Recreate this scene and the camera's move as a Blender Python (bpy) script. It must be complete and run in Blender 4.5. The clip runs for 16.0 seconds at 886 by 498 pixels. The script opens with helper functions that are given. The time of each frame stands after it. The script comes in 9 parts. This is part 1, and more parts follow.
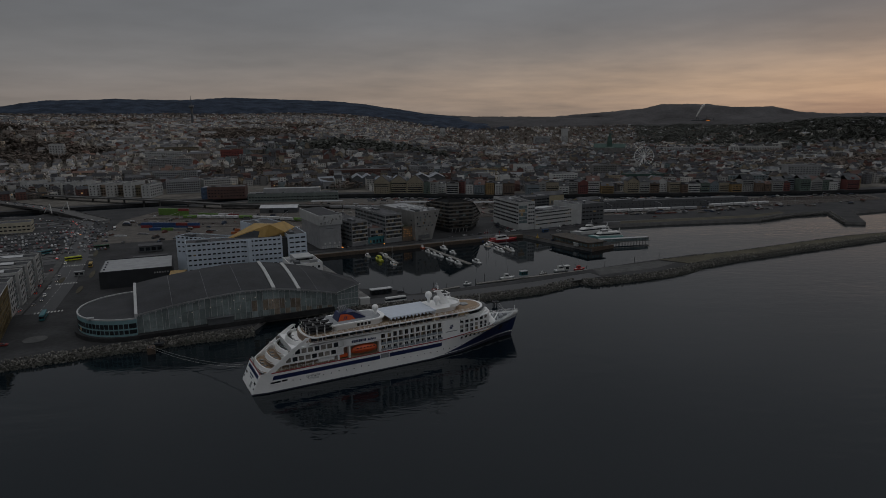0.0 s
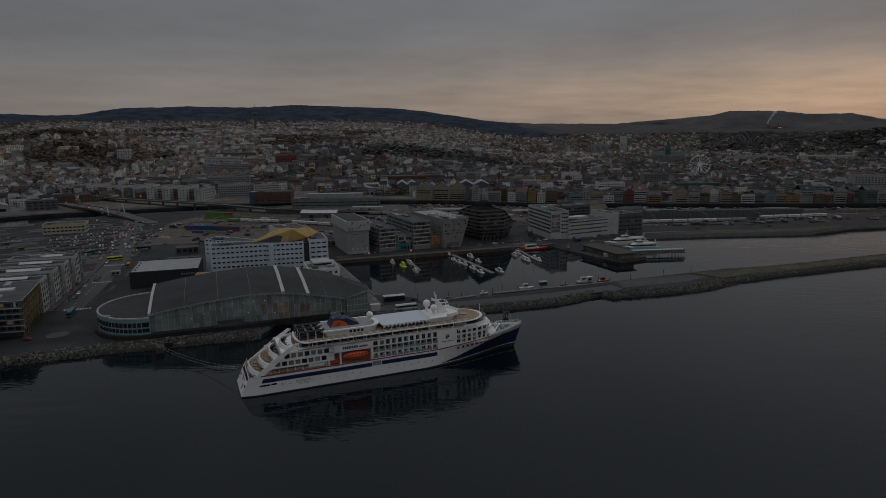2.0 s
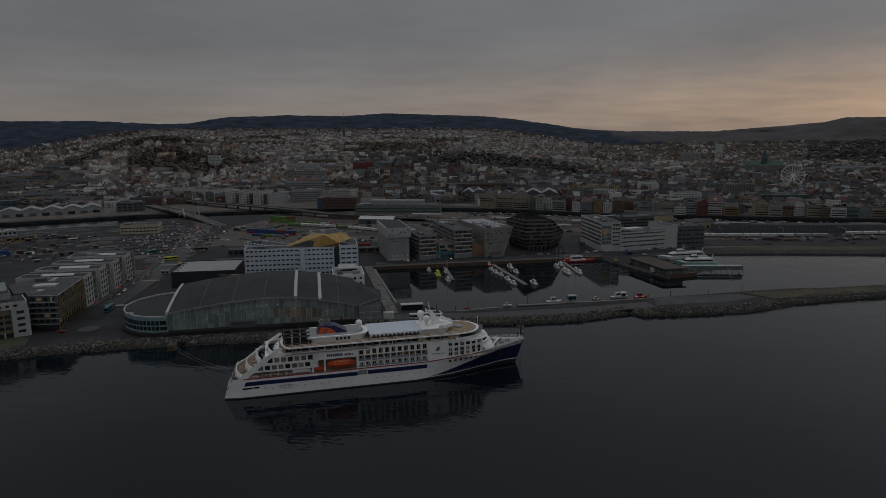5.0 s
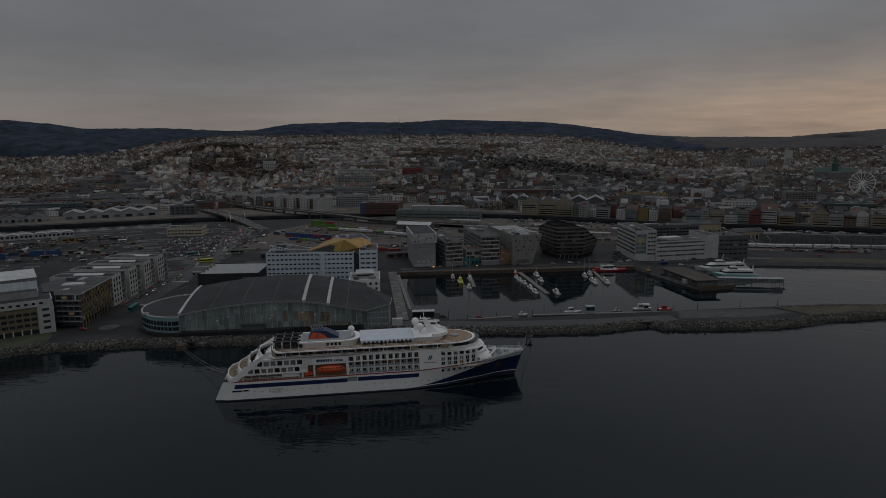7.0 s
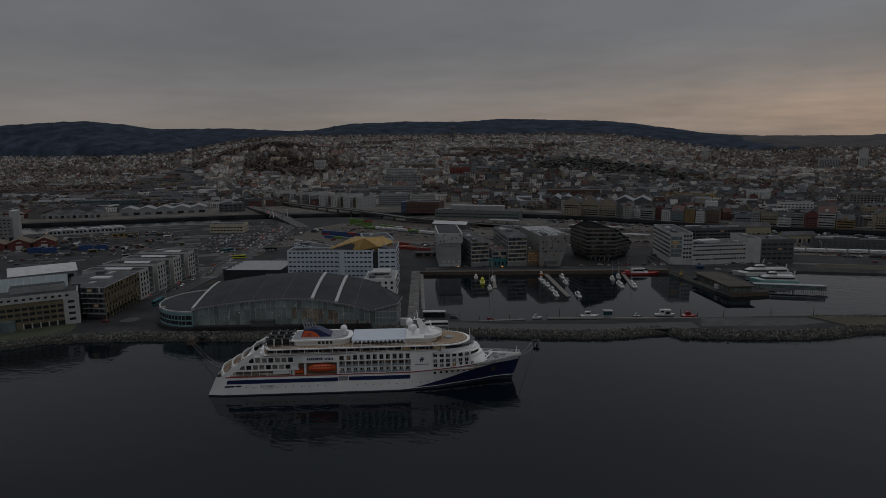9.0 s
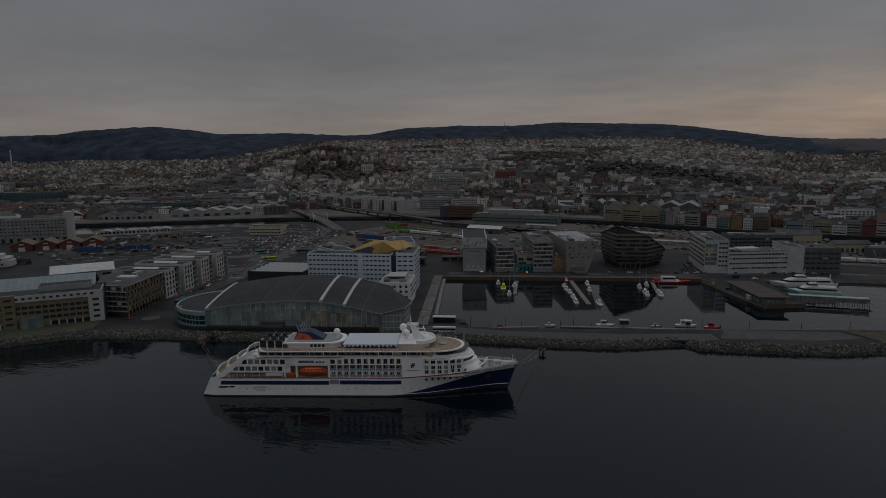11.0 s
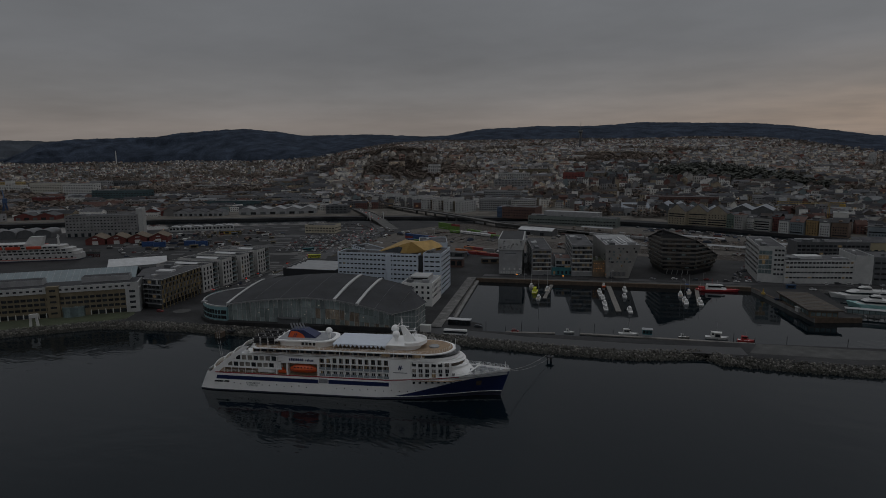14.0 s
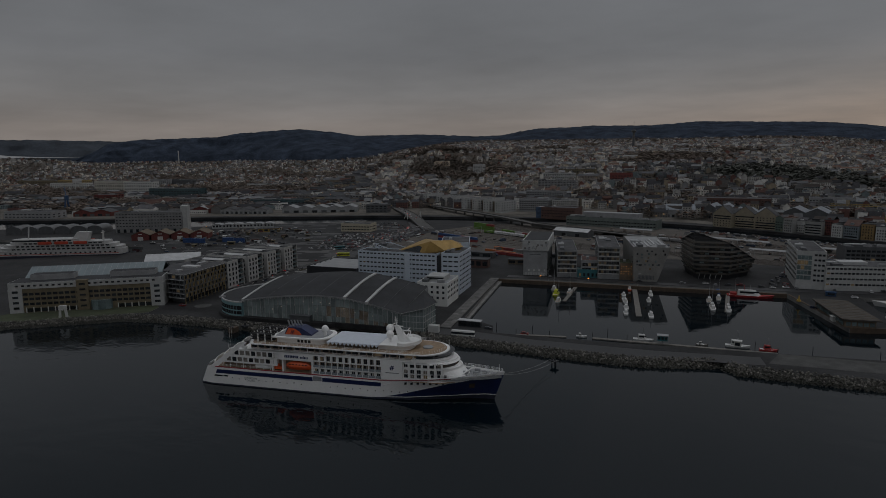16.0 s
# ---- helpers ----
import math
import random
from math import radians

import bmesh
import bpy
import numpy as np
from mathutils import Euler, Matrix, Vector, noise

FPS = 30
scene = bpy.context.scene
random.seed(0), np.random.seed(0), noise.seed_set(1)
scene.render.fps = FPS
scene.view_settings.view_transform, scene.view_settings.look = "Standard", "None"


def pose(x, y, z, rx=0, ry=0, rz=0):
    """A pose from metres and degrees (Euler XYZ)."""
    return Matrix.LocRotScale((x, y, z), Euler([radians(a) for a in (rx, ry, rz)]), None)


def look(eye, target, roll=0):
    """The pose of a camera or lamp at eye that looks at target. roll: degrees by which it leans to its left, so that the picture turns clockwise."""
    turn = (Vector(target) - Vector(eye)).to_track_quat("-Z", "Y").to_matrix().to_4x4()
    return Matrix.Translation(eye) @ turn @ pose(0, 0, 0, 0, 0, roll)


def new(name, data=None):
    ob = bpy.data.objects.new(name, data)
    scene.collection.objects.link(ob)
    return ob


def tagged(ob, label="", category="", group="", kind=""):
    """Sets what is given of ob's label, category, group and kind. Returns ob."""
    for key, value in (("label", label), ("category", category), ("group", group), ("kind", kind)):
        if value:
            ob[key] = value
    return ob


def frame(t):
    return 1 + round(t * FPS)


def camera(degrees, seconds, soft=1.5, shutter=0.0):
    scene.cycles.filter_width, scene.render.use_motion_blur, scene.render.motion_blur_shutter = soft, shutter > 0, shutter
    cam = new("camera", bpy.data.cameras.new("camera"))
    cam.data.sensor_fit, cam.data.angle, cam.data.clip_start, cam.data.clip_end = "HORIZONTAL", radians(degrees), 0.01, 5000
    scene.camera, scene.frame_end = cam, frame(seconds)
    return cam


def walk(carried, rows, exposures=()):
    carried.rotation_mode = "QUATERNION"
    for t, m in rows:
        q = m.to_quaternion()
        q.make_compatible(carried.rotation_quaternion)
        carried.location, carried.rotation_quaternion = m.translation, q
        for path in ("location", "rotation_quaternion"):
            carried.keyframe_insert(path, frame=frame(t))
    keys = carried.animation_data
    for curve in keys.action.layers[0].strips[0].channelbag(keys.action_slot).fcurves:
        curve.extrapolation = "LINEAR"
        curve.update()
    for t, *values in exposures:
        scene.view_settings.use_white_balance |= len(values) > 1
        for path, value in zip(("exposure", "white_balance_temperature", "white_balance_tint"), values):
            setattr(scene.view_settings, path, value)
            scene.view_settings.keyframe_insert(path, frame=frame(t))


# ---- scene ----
cam = camera(70.7, 16.0, soft=0.6)
PATH = [
    (0, (1.835, 1.774, 107.587), (1.8824, 3.7327, 107.1874), -0.61),
    (0.5, (8.990, 2.103, 107.661), (8.9886, 4.0640, 107.2701), -0.57),
    (1, (16.208, 2.817, 107.692), (16.1583, 4.7795, 107.3082), -0.54),
    (1.5, (23.466, 3.889, 107.684), (23.3679, 5.8501, 107.3053), -0.52),
    (2, (30.741, 5.290, 107.642), (30.5954, 7.2485, 107.2651), -0.50),
    (2.5, (38.014, 6.994, 107.570), (37.8199, 8.9496, 107.1968), -0.49),
    (3, (45.264, 8.978, 107.473), (45.0216, 10.9297, 107.1108), -0.48),
    (3.5, (52.473, 11.217, 107.353), (52.1829, 13.1626, 106.9949), -0.47),
    (4, (59.626, 13.689, 107.214), (59.2869, 15.6266, 106.8547), -0.47),
    (6.5, (94.022, 28.868, 106.332), (93.4451, 30.7539, 105.9997), -0.51),
    (7, (100.546, 32.350, 106.133), (99.9230, 34.2217, 105.8026), -0.53),
    (7.5, (106.930, 35.948, 105.931), (106.2618, 37.8043, 105.6021), -0.54),
    (8, (113.168, 39.650, 105.726), (112.4546, 41.4899, 105.3978), -0.56),
    (8.5, (119.253, 43.447, 105.520), (118.4964, 45.2684, 105.1892), -0.58),
    (9, (125.181, 47.328, 105.312), (124.3827, 49.1317, 104.9817), -0.60),
    (11.5, (152.424, 67.794, 104.249), (151.4251, 69.4988, 103.9371), -0.68),
    (12, (157.399, 72.074, 104.027), (156.3625, 73.7568, 103.7171), -0.69),
    (12.5, (162.224, 76.415, 103.799), (161.1509, 78.0738, 103.4891), -0.70),
    (13, (166.905, 80.817, 103.563), (165.7962, 82.4519, 103.2541), -0.71),
    (13.5, (171.450, 85.283, 103.317), (170.3057, 86.8941, 103.0085), -0.72),
    (14, (175.867, 89.819, 103.060), (174.6879, 91.4046, 102.7505), -0.72),
    (14.5, (180.166, 94.430, 102.787), (178.9525, 95.9891, 102.4780), -0.72),
    (15, (184.358, 99.122, 102.496), (183.1108, 100.6549, 102.1887), -0.71),
    (15.5, (188.456, 103.904, 102.184), (187.1753, 105.4099, 101.8771), -0.70),
    (16, (192.473, 108.787, 101.847), (191.1599, 110.2639, 101.5399), -0.69),
]
walk(cam, [(t, look(eye, target, roll)) for t, eye, target, roll in PATH])

# ---- sky and light ----
SUNSET = (0.64, 0.77, 0.0)          # where the last light stands over the horizon
world = bpy.data.worlds.new("dusk_sky")
scene.world = world
world.use_nodes = True
wt = world.node_tree
wt.nodes.clear()


def wnode(kind, **inputs):
    n = wt.nodes.new(kind)
    for k, v in inputs.items():
        n.inputs[int(k[1:])].default_value = v
    return n


def wlink(a, i, b, j):
    wt.links.new(a.outputs[i], b.inputs[j])


def wmath(op, a, b=None, clamp=False):
    n = wt.nodes.new("ShaderNodeMath")
    n.operation, n.use_clamp = op, clamp
    for i, v in enumerate((a, b)):
        if v is None:
            continue
        if isinstance(v, (int, float)):
            n.inputs[i].default_value = v
        else:
            wt.links.new(v, n.inputs[i])
    return n.outputs[0]


wc = wnode("ShaderNodeTexCoord")
wsep = wnode("ShaderNodeSeparateXYZ")
wlink(wc, 0, wsep, 0)
el = wmath("MAXIMUM", wsep.outputs[2], 0.0)
toward = wmath("ADD", wmath("MULTIPLY", wsep.outputs[0], SUNSET[0]), wmath("MULTIPLY", wsep.outputs[1], SUNSET[1]))
# flat cloud sheet seen in perspective
over = wmath("ADD", el, 0.09)
wcomb = wnode("ShaderNodeCombineXYZ")
wt.links.new(wmath("DIVIDE", wsep.outputs[0], over), wcomb.inputs[0])
wt.links.new(wmath("DIVIDE", wsep.outputs[1], over), wcomb.inputs[1])
clouds = wnode("ShaderNodeTexNoise")
clouds.inputs["Scale"].default_value, clouds.inputs["Detail"].default_value, clouds.inputs["Roughness"].default_value = 0.42, 5.0, 0.5
wlink(wcomb, 0, clouds, 0)
wisps = wnode("ShaderNodeTexNoise")
wisps.inputs["Scale"].default_value, wisps.inputs["Detail"].default_value, wisps.inputs["Roughness"].default_value = 1.5, 6.0, 0.55
wlink(wcomb, 0, wisps, 0)
wisp = wmath("SUBTRACT", wisps.outputs[0], 0.5)
ramp = wnode("ShaderNodeValToRGB")
wt.links.new(wmath("POWER", el, 0.5), ramp.inputs[0])
e = ramp.color_ramp.elements
e[0].position, e[0].color = 0.0, (0.155, 0.139, 0.128, 1)
e[1].position, e[1].color = 1.0, (0.54, 0.555, 0.58, 1)
for p, c in ((0.2, (0.178, 0.160, 0.149, 1)), (0.30, (0.151, 0.149, 0.151, 1)), (0.38, (0.129, 0.132, 0.140, 1)), (0.52, (0.117, 0.123, 0.133, 1)), (0.66, (0.122, 0.130, 0.143, 1)), (0.82, (0.205, 0.214, 0.230, 1))):
    q = e.new(p)
    q.color = c
sky = wnode("ShaderNodeTexSky")
sky.sky_type, sky.sun_disc = "NISHITA", False
sky.sun_elevation, sky.sun_rotation = radians(1.0), math.atan2(SUNSET[0], SUNSET[1])
# warm afterglow low in the sky, under the cloud sheet
near_sun = wmath("POWER", wmath("MAXIMUM", wmath("MULTIPLY", wmath("ADD", toward, 0.25), 0.8), 0.0), 4.6)
low = wmath("POWER", 2.718, wmath("MULTIPLY", wmath("POWER", wmath("DIVIDE", wmath("SUBTRACT", el, 0.045), 0.062), 2.0), -1.0))
streak = wmath("ADD", wmath("ADD", wmath("MULTIPLY", clouds.outputs[0], 1.3), 0.25), wmath("MULTIPLY", wisp, 1.1))
glow = wmath("MULTIPLY", wmath("MULTIPLY", near_sun, low), streak)
mixg = wnode("ShaderNodeMix")
mixg.data_type, mixg.blend_type = "RGBA", "ADD"
wt.links.new(glow, mixg.inputs[0])
cl = wnode("ShaderNodeMix")
cl.data_type, cl.blend_type = "RGBA", "MULTIPLY"
cl.inputs[0].default_value = 1.0
wt.links.new(ramp.outputs[0], cl.inputs[6])
bank = wmath("ADD", wmath("ADD", wmath("MULTIPLY", clouds.outputs[0], 0.72), 0.725), wmath("MULTIPLY", wisp, 0.28))
lee = wmath("ADD", 1.0, wmath("MULTIPLY", wmath("MULTIPLY", wmath("MAXIMUM", toward, 0.0), wmath("MINIMUM", el, 0.5)), 0.95))
shade = wmath("MULTIPLY", bank, lee)
gray = wnode("ShaderNodeCombineColor")
for i in range(3):
    wt.links.new(shade, gray.inputs[i])
wt.links.new(gray.outputs[0], cl.inputs[7])
wt.links.new(cl.outputs[2], mixg.inputs[6])
mixg.inputs[7].default_value = (0.212, 0.116, 0.042, 1)
addsky = wnode("ShaderNodeMix")
addsky.data_type, addsky.blend_type = "RGBA", "ADD"
addsky.inputs[0].default_value = 0.004
wt.links.new(mixg.outputs[2], addsky.inputs[6])
wt.links.new(sky.outputs[0], addsky.inputs[7])
bg = wnode("ShaderNodeBackground")
bg.inputs[1].default_value = 1.0
wt.links.new(addsky.outputs[2], bg.inputs[0])
wout = wnode("ShaderNodeOutputWorld")
wlink(bg, 0, wout, 0)

sun = new("sun", bpy.data.lights.new("sun", "SUN"))
sun.data.energy, sun.data.angle, sun.data.color = 0.02, radians(120), (1.0, 0.8, 0.62)
sun.matrix_world = look((0, 0, 900), Vector((0, 0, 900)) - Vector((SUNSET[0], SUNSET[1], 0.6)))


# ---- materials ----
def mat(name, col, rough=0.65, metal=0.0, var=0.25, scale=0.25, bump=0.0, ramp=None, by="object", emit=None, ior=1.5, spread=0.0):
    """Procedural surface: colour varied by a broad and a fine noise; ramp: several colours, one for each object or island."""
    m = bpy.data.materials.new(name)
    m.use_nodes = True
    t = m.node_tree
    b = t.nodes["Principled BSDF"]
    b.inputs["Roughness"].default_value, b.inputs["Metallic"].default_value, b.inputs["IOR"].default_value = rough, metal, ior
    pos = t.nodes.new("ShaderNodeNewGeometry")
    rgb = t.nodes.new("ShaderNodeRGB")
    rgb.outputs[0].default_value = (*col, 1)
    base = rgb.outputs[0]
    rnd = None
    if ramp or spread:
        rnd = t.nodes.new("ShaderNodeObjectInfo").outputs["Random"] if by == "object" else pos.outputs["Random Per Island"]
    if ramp:
        r = t.nodes.new("ShaderNodeValToRGB")
        r.color_ramp.interpolation = "CONSTANT"
        els = r.color_ramp.elements
        while len(els) < len(ramp):
            els.new(0.5)
        for i, c in enumerate(ramp):
            els[i].position, els[i].color = i / len(ramp), (*c, 1)
        t.links.new(rnd, r.inputs[0])
        base = r.outputs[0]
    fac = None
    for s, k in ((scale, 1.0), (scale * 9.0, 0.6)):
        n = t.nodes.new("ShaderNodeTexNoise")
        n.inputs["Scale"].default_value, n.inputs["Detail"].default_value = s, 4.0
        t.links.new(pos.outputs["Position"], n.inputs["Vector"])
        mr = t.nodes.new("ShaderNodeMapRange")
        mr.inputs[1].default_value, mr.inputs[2].default_value = 0.3, 0.7
        mr.inputs[3].default_value, mr.inputs[4].default_value = 1 - var * k, 1 + var * k
        t.links.new(n.outputs[0], mr.inputs[0])
        if fac is None:
            fac = mr.outputs[0]
        else:
            mu = t.nodes.new("ShaderNodeMath")
            mu.operation = "MULTIPLY"
            t.links.new(fac, mu.inputs[0])
            t.links.new(mr.outputs[0], mu.inputs[1])
            fac = mu.outputs[0]
    if spread:
        mr = t.nodes.new("ShaderNodeMapRange")
        mr.inputs[3].default_value, mr.inputs[4].default_value = 1 - spread, 1 + spread
        t.links.new(rnd, mr.inputs[0])
        mu = t.nodes.new("ShaderNodeMath")
        mu.operation = "MULTIPLY"
        t.links.new(fac, mu.inputs[0])
        t.links.new(mr.outputs[0], mu.inputs[1])
        fac = mu.outputs[0]
    mix = t.nodes.new("ShaderNodeVectorMath")
    mix.operation = "SCALE"
    t.links.new(base, mix.inputs[0])
    t.links.new(fac, mix.inputs["Scale"])
    t.links.new(mix.outputs[0], b.inputs["Base Color"])
    if bump:
        n = t.nodes.new("ShaderNodeTexNoise")
        n.inputs["Scale"].default_value, n.inputs["Detail"].default_value = scale * 12, 3.0
        t.links.new(pos.outputs["Position"], n.inputs["Vector"])
        bp = t.nodes.new("ShaderNodeBump")
        bp.inputs["Strength"].default_value, bp.inputs["Distance"].default_value = 0.6, bump
        t.links.new(n.outputs[0], bp.inputs["Height"])
        t.links.new(bp.outputs[0], b.inputs["Normal"])
    if emit:
        b.inputs["Emission Color"].default_value, b.inputs["Emission Strength"].default_value = (*emit[0], 1), emit[1]
    return m


def water_mat(name, swell):
    m = bpy.data.materials.new(name)
    m.use_nodes = True
    t = m.node_tree
    b = t.nodes["Principled BSDF"]
    b.inputs["Base Color"].default_value = (0.0025, 0.0062, 0.0092, 1)
    b.inputs["Roughness"].default_value, b.inputs["IOR"].default_value = 0.04, 1.333
    pos = t.nodes.new("ShaderNodeNewGeometry")
    mp = t.nodes.new("ShaderNodeMapping")
    mp.inputs["Rotation"].default_value = (0, 0, radians(-28))
    mp.inputs["Scale"].default_value = (0.5, 1.0, 1.0)
    t.links.new(pos.outputs["Position"], mp.inputs["Vector"])
    hs = None
    for s, k in ((0.16, 1.0), (0.55, 0.35), (0.02, 2.2)):
        n = t.nodes.new("ShaderNodeTexNoise")
        n.inputs["Scale"].default_value, n.inputs["Detail"].default_value = s, 2.0
        t.links.new(mp.outputs[0], n.inputs["Vector"])
        mu = t.nodes.new("ShaderNodeMath")
        mu.operation = "MULTIPLY_ADD"
        mu.inputs[1].default_value = k
        t.links.new(n.outputs[0], mu.inputs[0])
        if hs is None:
            mu.inputs[2].default_value = 0.0
        else:
            t.links.new(hs, mu.inputs[2])
        hs = mu.outputs[0]
    # calm and ruffled patches
    n = t.nodes.new("ShaderNodeTexNoise")
    n.inputs["Scale"].default_value, n.inputs["Detail"].default_value = 0.012, 3.0
    t.links.new(mp.outputs[0], n.inputs["Vector"])
    mr = t.nodes.new("ShaderNodeMapRange")
    mr.inputs[1].default_value, mr.inputs[2].default_value = 0.35, 0.65
    mr.inputs[3].default_value, mr.inputs[4].default_value = 0.35, 1.0
    t.links.new(n.outputs[0], mr.inputs[0])
    bp = t.nodes.new("ShaderNodeBump")
    bp.inputs["Distance"].default_value = swell
    t.links.new(mr.outputs[0], bp.inputs["Strength"])
    t.links.new(hs, bp.inputs["Height"])
    t.links.new(bp.outputs[0], b.inputs["Normal"])
    return m


WATER = water_mat("fjord_water", 0.24)
CALM = water_mat("basin_water", 0.03)
ASPHALT = mat("wet_asphalt", (0.031, 0.031, 0.032), 0.7, var=0.4, scale=0.05, bump=0.02, ior=1.25)
CONCRETE = mat("grey_concrete", (0.172, 0.167, 0.16), 0.8, var=0.25, scale=0.15, bump=0.02)
PAVE = mat("pavement_slabs", (0.075, 0.075, 0.073), 0.8, var=0.25, scale=0.2, ior=1.3)
QUAYWOOD = mat("tarred_quay_timber", (0.082, 0.058, 0.040), 0.8, var=0.3, scale=0.4)
ROCK = mat("quarried_rock", (0.118, 0.112, 0.100), 0.85, var=0.3, scale=0.4, by="island", spread=0.65, bump=0.05)
WEED = mat("weed_covered_rock", (0.030, 0.029, 0.022), 0.6, var=0.3, scale=0.5, by="island", spread=0.5)
GRASS = mat("autumn_grass", (0.060, 0.052, 0.032), 0.95, var=0.4, scale=0.08, bump=0.04)
LAWN = mat("lawn", (0.045, 0.054, 0.028), 0.95, var=0.3, scale=0.1, bump=0.03)
EARTH = mat("town_ground", (0.125, 0.115, 0.102), 0.95, var=0.4, scale=0.02, ior=1.2)
# forest base colour lifted towards blue: distance haze painted in
HAZEFOREST = mat("hazed_far_forest", (0.036, 0.046, 0.065), 1.0, var=0.45, scale=0.012, bump=4.0, ior=1.1)
WHITE = mat("white_render", (0.50, 0.50, 0.485), 0.6, var=0.06, scale=0.2)
ROOFGREY = mat("grey_roof_felt", (0.078, 0.078, 0.082), 0.8, var=0.3, scale=0.12, ior=1.3)
ROOFDARK = mat("dark_roof_membrane", (0.028, 0.029, 0.032), 0.65, var=0.3, scale=0.1, ior=1.35)
METAL = mat("galvanised_metal", (0.42, 0.43, 0.44), 0.4, 0.7, var=0.15, scale=0.3)
# two hill colours paled to carry the haze of distance, no real mist
FARHILL = mat("far_hills_painted_haze", (0.060, 0.068, 0.080), 1.0, var=0.25, scale=0.006, bump=3.0, ior=1.1)
HAZEHILL = mat("brown_hills_painted_haze", (0.086, 0.082, 0.083), 1.0, var=0.2, scale=0.006, bump=2.0, ior=1.1)
GLASS = mat("dark_window_glass", (0.018, 0.022, 0.026), 0.06, var=0.3, scale=0.2, spread=0.5, ior=1.6)
LIT = mat("lit_window_glass", (0.12, 0.09, 0.05), 0.15, emit=((1.0, 0.74, 0.46), 0.030), var=0.4, scale=0.6, spread=0.6)
LAMP = mat("sodium_lamp", (0.8, 0.4, 0.1), 0.4, emit=((1.0, 0.28, 0.04), 1.1))
TAIL = mat("red_tail_lamp", (0.5, 0.02, 0.02), 0.3, emit=((1.0, 0.04, 0.02), 1.2))
HEAD = mat("white_head_lamp", (0.8, 0.8, 0.75), 0.3, emit=((1.0, 0.93, 0.8), 0.55))


# ---- mesh helpers ----
class Mesh:
    """Collects vertices and faces of one part."""

    def __init__(self):
        self.v, self.f, self.m, self.mi = [], [], [], 0

    def face(self, *pts):
        n = len(self.v)
        self.v += [tuple(p) for p in pts]
        self.f.append(tuple(range(n, n + len(pts))))
        self.m.append(self.mi)

    def prism(self, base, z0, z1, top=None, bottom=True):
        """Upright prism over an anticlockwise outline; z1 a number or one for each corner; top: another outline above."""
        n, k = len(self.v), len(base)
        top = top or base
        zs = z1 if isinstance(z1, (list, tuple)) else [z1] * k
        self.v += [(x, y, z0) for x, y in base] + [(x, y, z) for (x, y), z in zip(top, zs)]
        for i in range(k):
            j = (i + 1) % k
            self.f.append((n + i, n + j, n + k + j, n + k + i))
            self.m.append(self.mi)
        self.f.append(tuple(range(n + k, n + 2 * k)))
        self.m.append(self.mi)
        if bottom:
            self.f.append(tuple(range(n + k - 1, n - 1, -1)))
            self.m.append(self.mi)

    def box(self, x0, x1, y0, y1, z0, z1):
        self.prism([(x0, y0), (x1, y0), (x1, y1), (x0, y1)], z0, z1)

    def tube(self, a, b, r, n=6, r2=None):
        a, b = Vector(a), Vector(b)
        d = (b - a).normalized()
        s = d.orthogonal().normalized()
        u = d.cross(s)
        k, r2 = len(self.v), r if r2 is None else r2
        for p, q in ((a, r), (b, r2)):
            for i in range(n):
                w = 2 * math.pi * i / n
                self.v.append(tuple(p + (s * math.cos(w) + u * math.sin(w)) * q))
        for i in range(n):
            j = (i + 1) % n
            self.f.append((k + i, k + j, k + n + j, k + n + i))
            self.m.append(self.mi)
        self.f += [tuple(range(k + n - 1, k - 1, -1)), tuple(range(k + n, k + 2 * n))]
        self.m += [self.mi] * 2

    def ball(self, c, r, rows=8, cols=14, squash=1.0):
        k = len(self.v)
        for i in range(rows + 1):
            a = math.pi * i / rows
            for j in range(cols):
                w = 2 * math.pi * j / cols
                self.v.append((c[0] + r * math.sin(a) * math.cos(w), c[1] + r * math.sin(a) * math.sin(w), c[2] + r * squash * math.cos(a)))
        for i in range(rows):
            for j in range(cols):
                p, q = k + i * cols + j, k + i * cols + (j + 1) % cols
                self.f.append((p, p + cols, q + cols, q))
                self.m.append(self.mi)

    def gable(self, x0, x1, y0, y1, z0, z1, over=0.4, thick=0.3):
        """Pitched roof slab, ridge along x, eaves at z0, ridge at z1."""
        ym = (y0 + y1) / 2
        sec = [(y0 - over, z0 - over * 0.6), (ym, z1), (y1 + over, z0 - over * 0.6), (y1 + over, z0 - over * 0.6 + thick), (ym, z1 + thick), (y0 - over, z0 - over * 0.6 + thick)]
        n = len(self.v)
        for x in (x0 - over, x1 + over):
            self.v += [(x, y, z) for y, z in sec]
        for i in range(6):
            j = (i + 1) % 6
            self.f.append((n + i, n + 6 + i, n + 6 + j, n + j))
            self.m.append(self.mi)
        self.f += [tuple(n + i for i in range(6)), tuple(n + 6 + i for i in range(5, -1, -1))]
        self.m += [self.mi] * 2

    def data(self, name, *mats, smooth=False):
        me = bpy.data.meshes.new(name)
        me.from_pydata(self.v, [], self.f)
        for m in mats:
            me.materials.append(m)
        me.polygons.foreach_set("material_index", self.m)
        if smooth:
            me.polygons.foreach_set("use_smooth", [True] * len(self.f))
        me.update()
        return me


def part(name, mesh, material, parent=None, label="", smooth=False, at=None):
    me = mesh.data(name, material, smooth=smooth) if isinstance(mesh, Mesh) else mesh
    ob = new(name, me)
    if parent is not None:
        ob.parent = parent
    if at is not None:
        ob.matrix_basis = at
    if label:
        ob["label"] = label
    return ob


def thing(name, label, category, m, group="", kind=""):
    ob = new(name)
    ob.matrix_basis = m
    return tagged(ob, label, category, group, kind)


